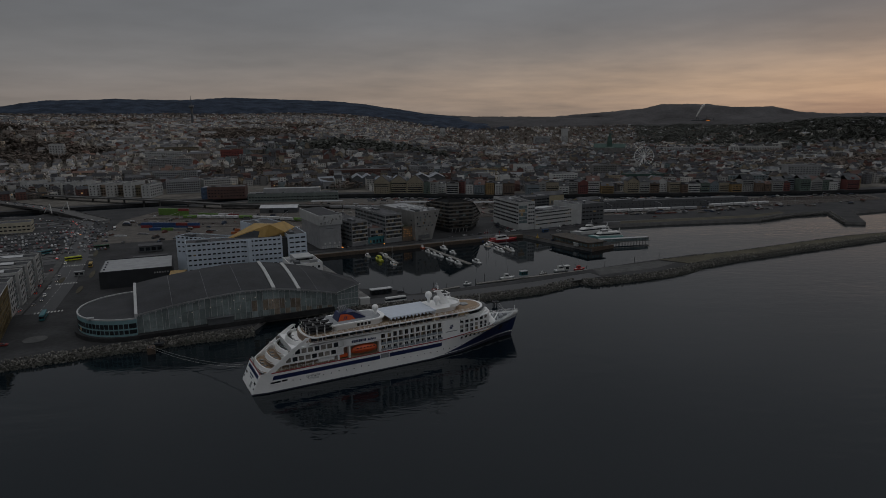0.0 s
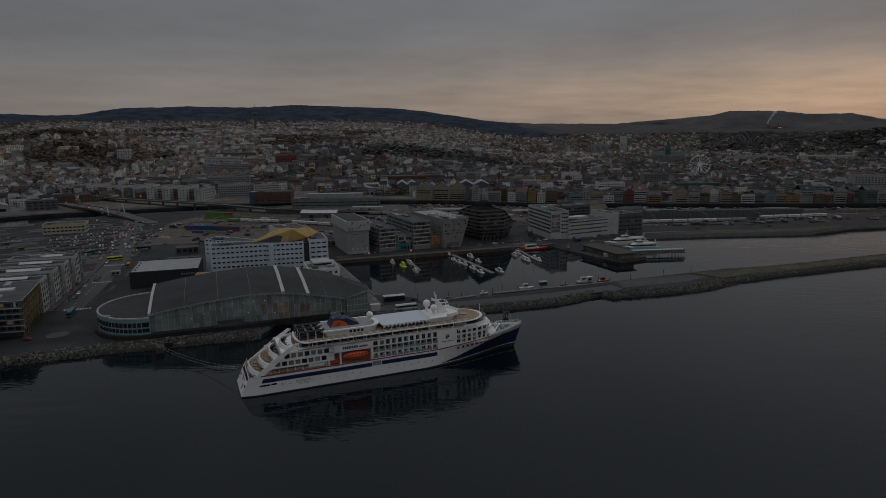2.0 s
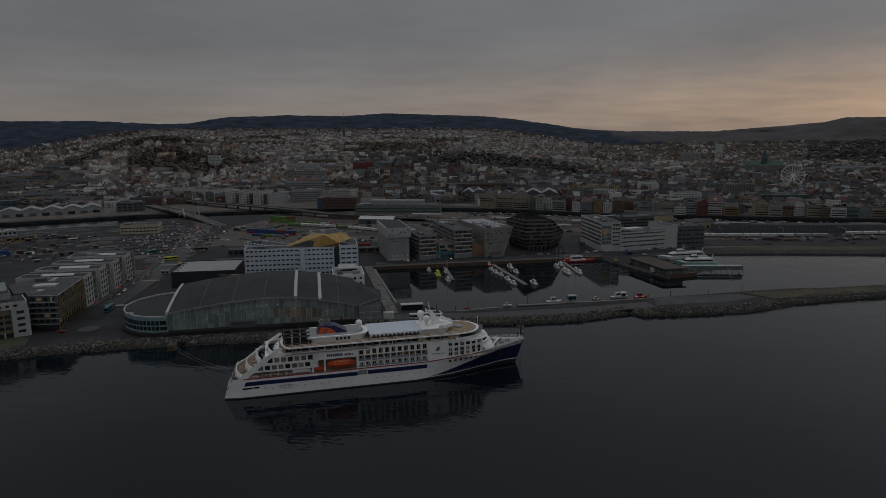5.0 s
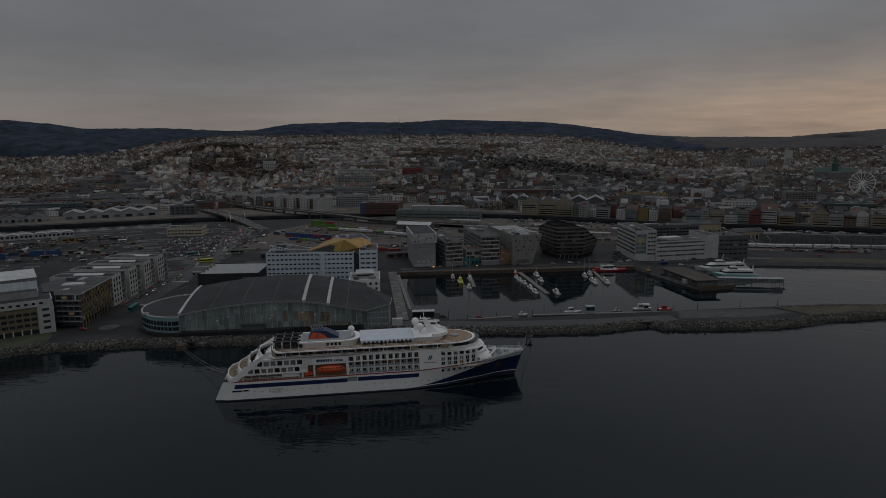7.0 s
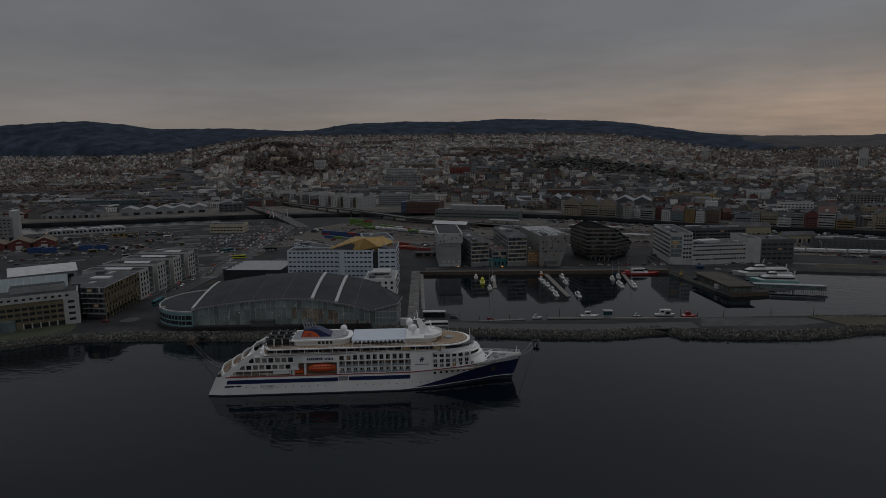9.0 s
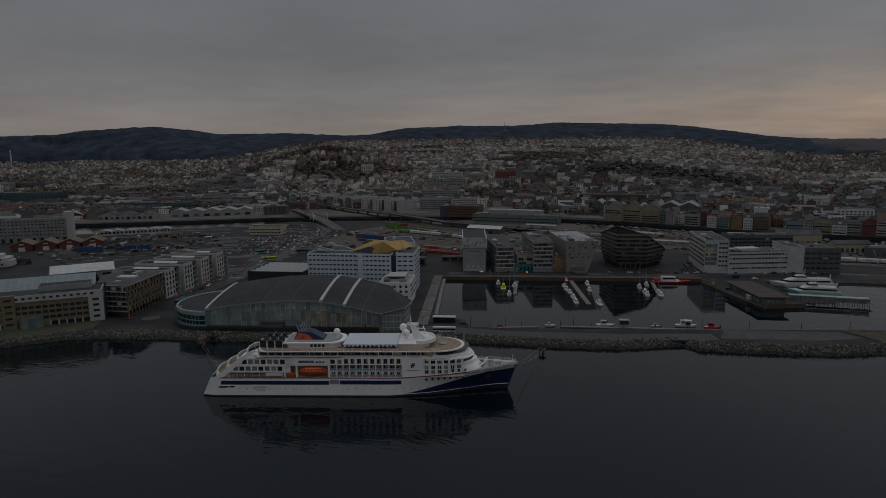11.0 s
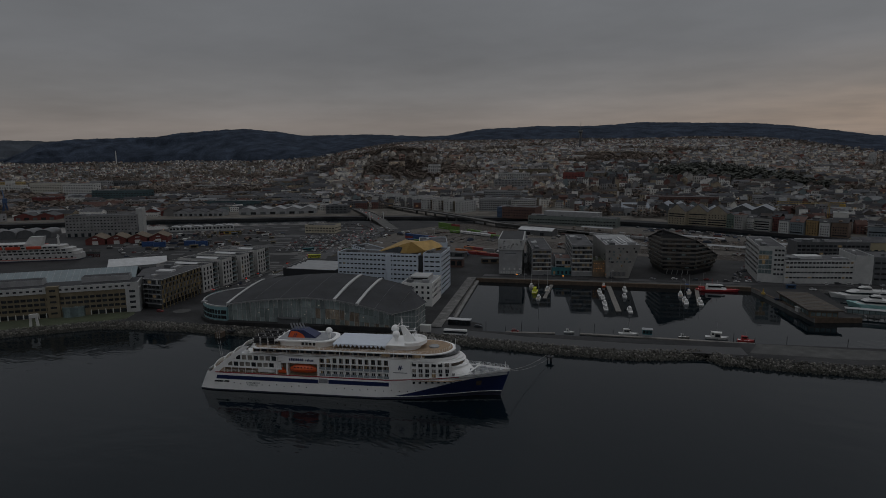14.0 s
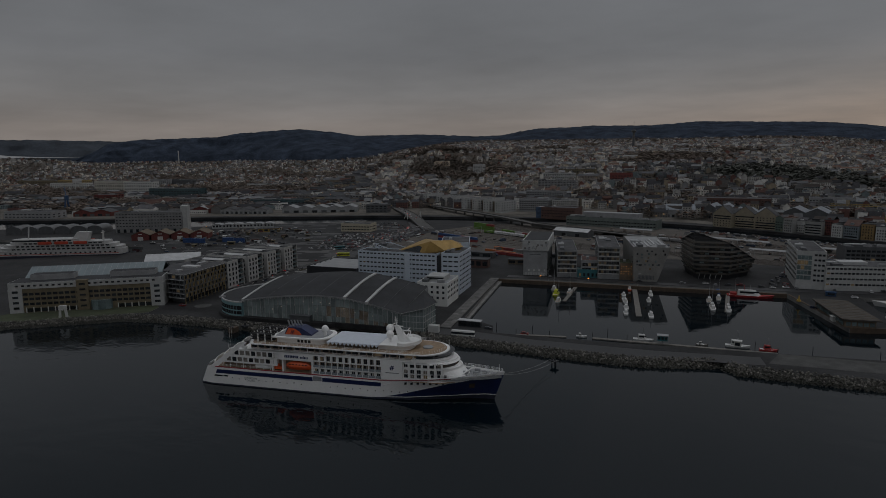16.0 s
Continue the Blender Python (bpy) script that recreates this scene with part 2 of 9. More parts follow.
def structure(name, mesh, label, *mats, smooth=False, kind="structure"):
    return tagged(new(name, mesh.data(name, *mats, smooth=smooth)), label, name.split("_")[0], kind=kind)


def ngon_slab(outline, z0, z1):
    """Top face (triangulated), and walls, of a land slab."""
    from mathutils.geometry import tessellate_polygon
    s = Mesh()
    pts = [Vector((x, y, 0)) for x, y in outline]
    area = sum(a.x * b.y - b.x * a.y for a, b in zip(pts, pts[1:] + pts[:1]))
    if area < 0:
        pts.reverse()
    k = len(pts)
    s.v = [(p.x, p.y, z1) for p in pts] + [(p.x, p.y, z0) for p in pts]
    for tri in tessellate_polygon([pts]):
        a, b, c = (pts[i] for i in tri)
        s.f.append(tuple(tri) if (b - a).cross(c - a).z > 0 else tuple(reversed(tri)))
        s.m.append(0)
    for i in range(k):
        j = (i + 1) % k
        s.f.append((k + i, k + j, j, i))
        s.m.append(1)
    return s


def inside(x, y, poly):
    odd = False
    for (ax, ay), (bx, by) in zip(poly, poly[1:] + poly[:1]):
        if (ay > y) != (by > y) and x < (bx - ax) * (y - ay) / (by - ay) + ax:
            odd = not odd
    return odd


PANES = {}


def pane(w, h, material, depth=0.12):
    """A window of its own, centred, facing -y; alike ones share one mesh."""
    key = (round(w, 2), round(h, 2), material.name)
    if key not in PANES:
        s = Mesh()
        s.box(-w / 2, w / 2, -depth, 0.05, -h / 2, h / 2)
        PANES[key] = s.data("window", material)
    return PANES[key]


def window_rows(parent, x0, y0, ang, length, zs, count, w, h, lit=0.0, rng=None, skip=(), joined=False):
    """Rows of windows along a wall that starts at (x0, y0) and runs in direction ang (degrees), facing its right side."""
    rng = rng or random.Random(5)
    c, s = math.cos(radians(ang)), math.sin(radians(ang))
    for r, z in enumerate(zs):
        if joined:
            m_ = Mesh()
            for i in range(count):
                d = length * (i + 0.5) / count
                m_.box(d - w / 2, d + w / 2, -0.12, 0.05, -h / 2, h / 2)
            tagged(part("glazing", m_, LIT if rng.random() < lit else GLASS, parent, at=pose(x0, y0, z, 0, 0, ang)), "row of small dark windows", kind="stuff")
            continue
        for i in range(count):
            if (r, i) in skip:
                continue
            d = length * (i + 0.5) / count
            part("window", pane(w, h, LIT if rng.random() < lit else GLASS), None, parent, at=pose(x0 + c * d, y0 + s * d, z, 0, 0, ang))

# ---- land and water ----
CANAL = [(-1000, 235), (-840, 344), (-719, 440), (-629, 545), (-580, 614), (-521, 674), (-490, 735), (-420, 790), (-320, 838), (-250, 882), (-100, 888), (0, 876), (100, 850), (389, 842), (594, 850), (900, 900), (1700, 1150)]
SHORE = [(-330, 40), (-275, 158), (-245, 202), (-208, 257), (-190, 269), (-157, 285), (-138, 292), (-114, 302), (-88, 311), (-84, 330), (-60, 340), (-9, 354), (19, 363), (47, 372), (73, 382), (92, 395), (103, 404), (112, 399),
         (126, 404), (148, 411), (173, 421), (190, 432), (201, 443), (233, 460), (289, 486), (401, 534), (598, 623)]
INNER = [(606, 634), (424, 562), (384, 551), (250, 491), (209, 479), (171, 461), (119, 436), (57, 406), (20, 389), (-10, 377), (-18, 388), (-43, 393), (-95, 497), (91, 577), (138, 508), (161, 523), (130, 597), (193, 624),
         (250, 636), (357, 651), (412, 682), (458, 696), (430, 624), (449, 620), (484, 692), (700, 765), (1700, 1010)]
WEST = [(-960, 195), (-830, 250), (-740, 300), (-640, 345), (-520, 405), (-468, 380), (-535, 268), (-440, 40)]
FARBANK = [(-1700, 20), (-1100, 300), (-974, 376), (-883, 451), (-750, 596), (-662, 667), (-590, 728), (-540, 775), (-490, 800), (-420, 836), (-320, 884), (-250, 926), (-100, 932), (0, 920), (100, 894), (389, 886), (594, 894), (900, 944), (1700, 1194)]


def far_y(x):
    return float(np.interp(x, [p[0] for p in FARBANK], [p[1] for p in FARBANK]))


def bell(v):
    return math.exp(-v * v)


def ease(v):
    v = min(max(v, 0.0), 1.0)
    return v * v * (3 - 2 * v)


def terrain(x, y):
    """Height of the natural ground: the shelf by the harbour, the slopes behind the town."""
    dx, dy = x - 100, y - 50
    r, az = math.hypot(dx, dy), math.degrees(math.atan2(dx, dy))
    z = 3.0 + (58 + 18 * ease((az + 62) / 12)) * ease((r - 1900) / 2900)
    z += float(np.interp(r, [950, 1150, 1300, 1420, 1730, 2100, 2600], [0, 3, 12, 30, 56, 78, 95])) * ease((az + 52) / 16) * ease((4 - az) / 16)
    z += 46 * bell((az + 39) / 6) * bell((r - 1800) / 240)
    z += 78 * bell((az - 33) / 8.5) * bell((r - 2700) / 520)
    z += 34 * ease((r - 3400) / 700) * ease((-69 - az) / 5) * ease((4300 - r) / 130)
    z += 5 * ease((r - 1100) / 500) * noise.noise(Vector((x / 260, y / 260, 3)))
    return z


def ground_sheet():
    s = Mesh()
    rs = [40, 200, 400, 560] + [620 + 17 * i for i in range(40)] + [1300 + 45 * i for i in range(40)] + [3100 + 120 * i for i in range(15)]
    azs = [-180 + 8 * i for i in range(11)] + [-96 + 1.0 * i for i in range(146)] + [55 + 12.5 * i for i in range(10)]
    for r in rs:
        for a in azs:
            x, y = 100 + r * math.sin(radians(a)), 50 + r * math.cos(radians(a))
            land = y > far_y(x) + 8 and -110 < a < 62
            s.v.append((x, y, terrain(x, y) if land else -7.0))
    n = len(azs)
    for i in range(len(rs) - 1):
        for j in range(n - 1):
            s.f.append((i * n + j, i * n + j + 1, (i + 1) * n + j + 1, (i + 1) * n + j))
            s.m.append(0)
    return s


structure("ground", ground_sheet(), "dark town ground rising to hills behind the harbour", EARTH, smooth=True)
s = Mesh()
s.face((-4900, -4900, 0), (4900, -4900, 0), (4900, 4900, 0), (-4900, 4900, 0))
structure("water", s, "dark calm fjord water with soft ripples", WATER)
s = ngon_slab([(-120, 480), (-60, 388), (-15, 370), (20, 382), (120, 428), (172, 452), (152, 470), (180, 500), (190, 560), (200, 700), (60, 640), (-130, 560)], -0.5, 0.012)
structure("water_basin", s, "still dark water of the harbour basin", CALM, CALM)


def inland(line, wide):
    """The same line moved to its left, for a quay edge behind a rock slope."""
    out = []
    for i, (x, y) in enumerate(line):
        d = (Vector(line[min(i + 1, len(line) - 1)]) - Vector(line[max(i - 1, 0)])).normalized()
        out.append((x - d.y * wide, y + d.x * wide))
    return out


LAND = inland(SHORE, 5.4) + INNER + CANAL[::-1] + WEST
structure("ground_harbour", ngon_slab(LAND, -4.0, 2.6), "wet grey asphalt harbour island with stone and timber quay edges", ASPHALT, CONCRETE)

# far bank of the canal
s = Mesh()
for (ax, ay), (bx, by) in zip(FARBANK, FARBANK[1:]):
    s.prism([(ax, ay), (bx, by), (bx, by + 24), (ax, ay + 24)], -3, 3.3)
structure("pavement_canal", s, "dark stone quay along the far bank of the canal", ASPHALT)


def strip(outline, z0, z1, wide, side=1):
    """A band along a line: its other edge lies wide metres to the left (side 1) or right."""
    s = Mesh()
    pts = [Vector((x, y)) for x, y in outline]
    off = []
    for i, p in enumerate(pts):
        d = (pts[min(i + 1, len(pts) - 1)] - pts[max(i - 1, 0)]).normalized()
        off.append(p + Vector((-d.y, d.x)) * wide * side)
    for i in range(len(pts) - 1):
        q = [pts[i], pts[i + 1], off[i + 1], off[i]]
        if side < 0:
            q.reverse()
        s.prism([(p.x, p.y) for p in q], z0, z1)
    return s


# timber front of the basin's back quay, stone steps on its west side, and lighter paving
structure("trim_quay", strip([(-94, 496.5), (91, 576.5)], -1, 2.9, 2.2), "brown tarred timber front of the harbour quay", QUAYWOOD)
structure("pavement_basin", strip([(-92, 500), (91, 579.5)], 2.55, 2.72, 5.5), "pale paved quayside promenade", PAVE)
PROM = mat("promenade_stone", (0.13, 0.127, 0.122), 0.8, var=0.3, scale=0.25, spread=0.22, ior=1.3)
steps = structure("pavement_steps", strip([(-33, 368), (-96, 500)], 2.5, 3.04, 6.9), "pale stone promenade along the basin with steps", PAVE)
slab = Mesh()
slab.box(-3.36, -0.02, 0.04, 3.46, 0, 0.12)
slab = slab.data("slab", PROM)
ux, uy = (Vector((-96, 500)) - Vector((-33, 368))).normalized()
for k in range(41):
    for e_ in range(2):
        d_ = 3.5 * k + 0.6
        ob = part("slab", slab, None, steps, at=pose(-33 + ux * d_ - uy * 3.4 * e_, 368 + uy * d_ + ux * 3.4 * e_, 2.98 + 0.02 * ((k * 7 + e_ * 3) % 4), 0, 0, math.degrees(math.atan2(uy, ux)) - 90))
structure("pavement_steps_low", strip([(-43.5, 393), (-95, 498)], -1, 1.1, 2.6, -1), "lower stone step by the water", CONCRETE)
structure("trim_pier", strip([(91.5, 576.5), (138.5, 508), (161, 523)], -1, 2.9, 1.2), "dark timber edge of the ferry pier", QUAYWOOD)
structure("ground_breakwater", ngon_slab([(196, 447), (291, 490), (401, 538), (598, 627), (604, 633), (424, 558), (384, 547), (250, 487), (178, 461)], 2.0, 3.1), "rough brown autumn grass on the breakwater", GRASS, ROCK)
structure("ground_lawn", ngon_slab([(-272, 196), (-247, 212), (-214, 264), (-207, 274), (-215, 284), (-222, 287), (-274, 214)], 2.4, 2.75), "green lawn in front of the offices", LAWN, CONCRETE)
structure("ground_verge", ngon_slab([(200, 632), (357, 660), (405, 690), (405, 702), (357, 676), (205, 648)], 2.4, 2.8), "narrow grass verge along the shore road", GRASS, CONCRETE)


def rocks(outline, seed, step=0.75, wide=5.5, zt=3.3, back=0.55, big=1.0):
    """Loose stones heaped on a slope from the quay's edge into the water."""
    rng = random.Random(seed)
    s = Mesh()
    for (ax, ay), (bx, by) in zip(outline, outline[1:]):
        n = int(math.hypot(bx - ax, by - ay) / step)
        d = Vector((bx - ax, by - ay)).normalized()
        out = Vector((d.y, -d.x))
        for i in range(n):
            for k in range(8):
                f = (k + rng.random()) / 8
                p = Vector((ax, ay)).lerp(Vector((bx, by)), (i + rng.random()) / n) + out * (f * wide - wide * back)
                r = rng.uniform(0.35, 0.8) * big
                tide = 1.15 + rng.uniform(-0.35, 0.35)
                z = zt - f * (zt + 0.5) + rng.uniform(-0.25, 0.3)
                m = Euler((rng.uniform(0, 6), rng.uniform(0, 6), rng.uniform(0, 6))).to_matrix()
                q = len(s.v)
                for c in ((1, 0, 0), (0, 1, 0), (-1, 0, 0), (0, -1, 0), (0.2, 0.1, 0.8), (-0.1, 0.2, -0.8)):
                    v = m @ Vector([a * r * rng.uniform(0.75, 1.25) for a in c])
                    s.v.append((p.x + v.x, p.y + v.y, z + v.z))
                for a, b in ((0, 1), (1, 2), (2, 3), (3, 0)):
                    s.f += [(q + a, q + b, q + 4), (q + b, q + a, q + 5)]
                    s.m += [int(z < tide)] * 2
    return s


def slope(outline, wide=7.5, back=0.8):
    s = Mesh()
    for (ax, ay), (bx, by) in zip(outline, outline[1:]):
        d = Vector((bx - ax, by - ay)).normalized()
        o, i = Vector((d.y, -d.x)) * wide * (1 - back), Vector((d.y, -d.x)) * wide * -back
        s.face((ax + o.x, ay + o.y, -1.0), (bx + o.x, by + o.y, -1.0), (bx + i.x, by + i.y, 2.7), (ax + i.x, ay + i.y, 2.7))
    return s


WESTROCK, EASTROCK = SHORE[1:9], SHORE[10:]
for k, line in enumerate((WESTROCK, EASTROCK)):
    structure("ground_slope", slope(line), "dark rubble slope at the waterline", WEED)
    tagged(structure("rock_revetment", rocks(line, 11 + k, 0.9, 7.5, 3.5, (0.86, 0.78)[k], 1.1), "heaped grey quarry stones along the waterline, dark with weed below", ROCK, WEED, kind="stuff"), category="rocks")
tagged(structure("rock_revetment", rocks(INNER[19:23], 15, wide=3.5, step=1.2), "heaped dark stones along the inner shore", ROCK, WEED, kind="stuff"), category="rocks")
INNERBANK = [(600, 630), (424, 560), (384, 550), (250, 490), (178, 464)]
tagged(structure("rock_revetment", rocks(INNERBANK[::-1], 16, wide=-3.5, step=1.2), "heaped dark stones along the inner shore of the breakwater", ROCK, WEED, kind="stuff"), category="rocks")


def ridge(name, pts, dist, back, seed, label, m=None):
    """A far wooded ridge: pts are bearing (degrees) and height above the eye in thousandths of the distance."""
    s = Mesh()
    n = int((pts[-1][0] - pts[0][0]) / 0.12)
    for i in range(n + 1):
        a = pts[0][0] + (pts[-1][0] - pts[0][0]) * i / n
        h = float(np.interp(a, [p[0] for p in pts], [p[1] for p in pts]))
        h += 0.9 * noise.noise(Vector((a * 1.7, seed, 0))) + 0.5 * noise.noise(Vector((a * 9, seed, 1)))
        top = 105 + dist * h / 1000
        sa, ca = math.sin(radians(a)), math.cos(radians(a))
        for k in range(9):
            f = k / 8
            r = dist - (420 + (back - 420) * ease((a + 62) / 14)) * (1 - f) + 110 * noise.noise(Vector((a * 0.5, f * 3, seed)))
            z = 55 + (top - 55) * (f ** 0.8) + (1 - f) * 30 * noise.noise(Vector((a * 0.6, f * 4, seed + 7)))
            s.v.append((100 + r * sa, 50 + r * ca, -60 if k == 0 else z if k < 8 else top))
        s.v.append((100 + (dist + 60) * sa, 50 + (dist + 60) * ca, 20))
    for i in range(n):
        for k in range(9):
            p = i * 10 + k
            s.f.append((p, p + 10, p + 11, p + 1))
            s.m.append(0)
    return structure(name, s, label, m or HAZEFOREST, smooth=True)


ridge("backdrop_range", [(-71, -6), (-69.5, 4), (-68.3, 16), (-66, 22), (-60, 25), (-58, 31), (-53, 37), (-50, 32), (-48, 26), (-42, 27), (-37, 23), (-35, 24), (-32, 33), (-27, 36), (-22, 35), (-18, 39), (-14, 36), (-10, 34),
                          (-7, 29), (-3.5, 20), (-1.5, 14), (1, 9), (4, 2), (6, -4)], 4600, 1100, 2.0, "wooded mountain range on the horizon, haze painted in dark blue")
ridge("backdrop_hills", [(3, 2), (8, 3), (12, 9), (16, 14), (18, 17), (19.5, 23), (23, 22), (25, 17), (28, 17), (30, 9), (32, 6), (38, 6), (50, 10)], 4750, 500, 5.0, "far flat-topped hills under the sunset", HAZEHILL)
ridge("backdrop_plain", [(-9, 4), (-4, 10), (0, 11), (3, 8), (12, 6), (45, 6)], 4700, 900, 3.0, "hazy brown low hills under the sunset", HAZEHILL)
ridge("backdrop_coast", [(-94, 18), (-80, 20), (-74, 22), (-69, 20), (-64, 18), (-58, 10)], 5400, 380, 8.0, "far coast across the fjord, haze painted in pale blue", FARHILL)


# ---- the white expedition cruise ship ----
HULLWHITE = mat("white_ship_paint", (0.80, 0.80, 0.79), 0.35, var=0.05, scale=0.15)
HULLBLUE = mat("navy_ship_paint", (0.010, 0.019, 0.075), 0.3, var=0.12, scale=0.2)
BOOT = mat("dark_boot_topping", (0.02, 0.022, 0.04), 0.5, var=0.2, scale=0.3)
RED = mat("red_stripe_paint", (0.32, 0.035, 0.05), 0.45, var=0.1, scale=0.3)
ORANGE = mat("orange_lifeboat_paint", (0.62, 0.10, 0.025), 0.4, var=0.12, scale=0.6)
TEAK = mat("teak_deck", (0.27, 0.19, 0.12), 0.7, var=0.2, scale=0.4)
CABIN = mat("brown_cabin_wall", (0.23, 0.17, 0.125), 0.6, var=0.35, scale=0.5)
RUBBER = mat("black_rubber", (0.02, 0.02, 0.022), 0.6, var=0.3, scale=0.6)
SAIL = mat("white_awning_cloth", (0.52, 0.56, 0.62), 0.8, var=0.05, scale=0.4)
RAILGLASS = mat("pale_balcony_glass", (0.25, 0.28, 0.30), 0.12, var=0.1, scale=0.4)
STEEL = mat("grey_deck_steel", (0.25, 0.26, 0.27), 0.55, var=0.2, scale=0.4)


CURTAINED = mat("curtained_cabin_window", (0.20, 0.185, 0.165), 0.2, var=0.4, scale=0.8, spread=0.35)


def hull_deck(x):
    return float(np.interp(x, [0, 5, 98, 108, 116, 124, 130, 134, 136.8], [10.3, 10.85, 10.85, 10.2, 8.7, 6.3, 3.7, 1.7, 0.15]))


def hull_wl(x):
    return float(np.interp(x, [0, 6, 82, 98, 112, 124, 132, 136.8], [9.6, 10.75, 10.75, 8.6, 4.4, 1.2, 0.2, 0.05]))


def sheer(x):
    return float(np.interp(x, [0, 86, 96, 106, 116, 126, 137], [8.6, 8.6, 9.3, 10.0, 10.6, 11.3, 12.2]))


def blue_top(x):
    return float(np.interp(x, [84, 92, 102, 115, 126, 137], [0.4, 1.9, 4.3, 7.8, 9.7, 10.9]))


def hull_point(x, sgn, f):
    z = -1.5 + (sheer(x) + 1.5) * f
    b = hull_wl(x) + (hull_deck(x) - hull_wl(x)) * max(0.0, min(1.0, (z / sheer(x)))) ** 1.25
    rake = 4.3 * (1 - max(0.0, z) / 12.2) * ease((x - 112) / 25)
    aft = 3.9 * max(0.0, z - 0.4) / 8.2 * max(0.0, 1 - x / 24)
    return (x - rake + aft, sgn * b, z)


def cruise_ship():
    ship = thing("cruise_ship", "white expedition cruise ship with navy bow and orange lifeboat, moored afloat", "cruise ship", pose(-74.4, 247.1, 0, 0, 0, 27))
    white, blue, boot = Mesh(), Mesh(), Mesh()
    xs = [i * 136.8 / 240 for i in range(241)]
    for sgn in (-1, 1):
        grid = []
        for x in xs:
            keel = float(np.interp(x, [80, 132], [0.55, 1.9]))
            line = min(max(blue_top(x) if x > 84 else 0.0, keel + 0.34), sheer(x) - 0.4)
            zs = [-1.5 + (keel + 1.5) * k / 4 for k in range(4)] + [keel] + [keel + 0.34 + (line - keel - 0.34) * k / 12 for k in range(13)] + [line + (sheer(x) - line) * k / 14 for k in range(1, 15)]
            grid.append([hull_point(x, sgn, (z + 1.5) / (sheer(x) + 1.5)) for z in zs])
        for i in range(240):
            for k in range(len(grid[0]) - 1):
                q = [grid[i][k], grid[i + 1][k], grid[i + 1][k + 1], grid[i][k + 1]]
                if sgn > 0:
                    q.reverse()
                if max(p[2] for p in q) - min(p[2] for p in q) < 1e-4:
                    continue
                (boot if k < 4 else white if k == 4 or k > 16 else blue).face(*q)
    tr = [hull_point(0, -1, k / 10) for k in range(11)] + [hull_point(0, 1, k / 10) for k in range(10, -1, -1)]
    white.face(*tr[::-1])
    part("hull", white, HULLWHITE, ship)
    part("bow_paint", blue, HULLBLUE, ship, "navy blue painted bow")
    part("boot_stripe", boot, BOOT, ship, "dark stripe at the waterline")

    def side_band(name, x0, x1, z0, z1, m, off, label, up=None):
        n = max(2, int((x1 - x0) / 2))
        for sgn in (-1, 1):
            s = Mesh()
            for i in range(n):
                a, b = x0 + (x1 - x0) * i / n, x0 + (x1 - x0) * (i + 1) / n
                pts = []
                for x, z in ((a, z0), (b, z0), (b, z1), (a, z1)):
                    zz = z + (sheer(x) - 8.6 if up else 0)
                    f = (zz + 1.5) / (sheer(x) + 1.5)
                    p = hull_point(x, sgn, min(1, f))
                    pts.append((p[0], p[1] + sgn * off, zz))
                s.face(*(pts if sgn < 0 else pts[::-1]))
            part(name, s, m, ship, label)

    side_band("hull_band", 6.5, 55.5, 5.35, 7.1, HULLBLUE, 0.05, "navy blue band along the hull")
    side_band("hull_band", 60.0, 86.5, 5.5, 7.3, HULLBLUE, 0.05, "navy blue band along the hull")
    side_band("red_stripe", 5.0, 116.0, 8.15, 8.62, RED, 0.07, "thin red stripe under the main deck", up=True)
    side_band("mooring_slot", 6.0, 10.5, 3.9, 4.6, GLASS, 0.05, "dark mooring opening")
    side_band("mooring_slot", 11.0, 13.5, 4.0, 4.7, GLASS, 0.05, "dark mooring opening")
    side_band("shell_door", 55.7, 59.7, 5.6, 7.6, STEEL, 0.04, "grey shell door in the hull")
    side_band("anchor_pocket", 123.5, 126.0, 5.2, 7.6, QUAYWOOD, 0.05, "rusty anchor pocket")
    # transom: navy band, red edge, mooring openings and small bars of lettering
    stern_x = lambda z: 3.9 * max(0.0, z - 0.4) / 8.2
    for name, y0, y1, z0, z1, m_, lb in (("hull_band", -8.6, 8.6, 6.2, 7.5, HULLBLUE, "navy blue band across the transom"), ("red_stripe", -10.2, 10.2, 8.15, 8.6, RED, "thin red stripe across the transom"), ("mooring_slot", -9.0, -6.4, 3.7, 4.5, GLASS, "dark mooring opening"), ("mooring_slot", 6.4, 9.0, 3.7, 4.5, GLASS, "dark mooring opening"),
                                         ("mooring_slot", -9.2, -8.0, 2.0, 2.6, GLASS, "dark mooring opening"), ("mooring_slot", 8.0, 9.2, 2.0, 2.6, GLASS, "dark mooring opening"), ("lettering", -3.4, 3.4, 4.9, 5.4, HULLBLUE, "dark blue lettering bar"), ("lettering", -1.6, 1.6, 4.1, 4.5, HULLBLUE, "dark blue lettering bar"),
                                         ("stern_door", -4.6, -2.2, 1.4, 3.6, STEEL, "grey stern door")):
        s = Mesh()
        a_, b_ = stern_x(z0) - 0.06, stern_x(z1) - 0.06
        s.face((a_, y1, z0), (a_, y0, z0), (b_, y0, z1), (b_, y1, z1))
        part(name, s, m_, ship, lb)
    s = Mesh()
    for sgn in (-1, 1):
        s.tube((4.6, 0, 9.7), (4.6, sgn * 9.8, 9.7), 0.06, 4)
        s.tube((4.6, 0, 9.2), (4.6, sgn * 9.8, 9.2), 0.05, 4)
        for k in range(9):
            s.tube((4.6, sgn * (0.6 + 1.15 * k), 8.6), (4.6, sgn * (0.6 + 1.15 * k), 9.7), 0.05, 4)
    part("stern_railing", s, HULLWHITE, ship, "white ship railing")
    # portholes
    ph = Mesh()
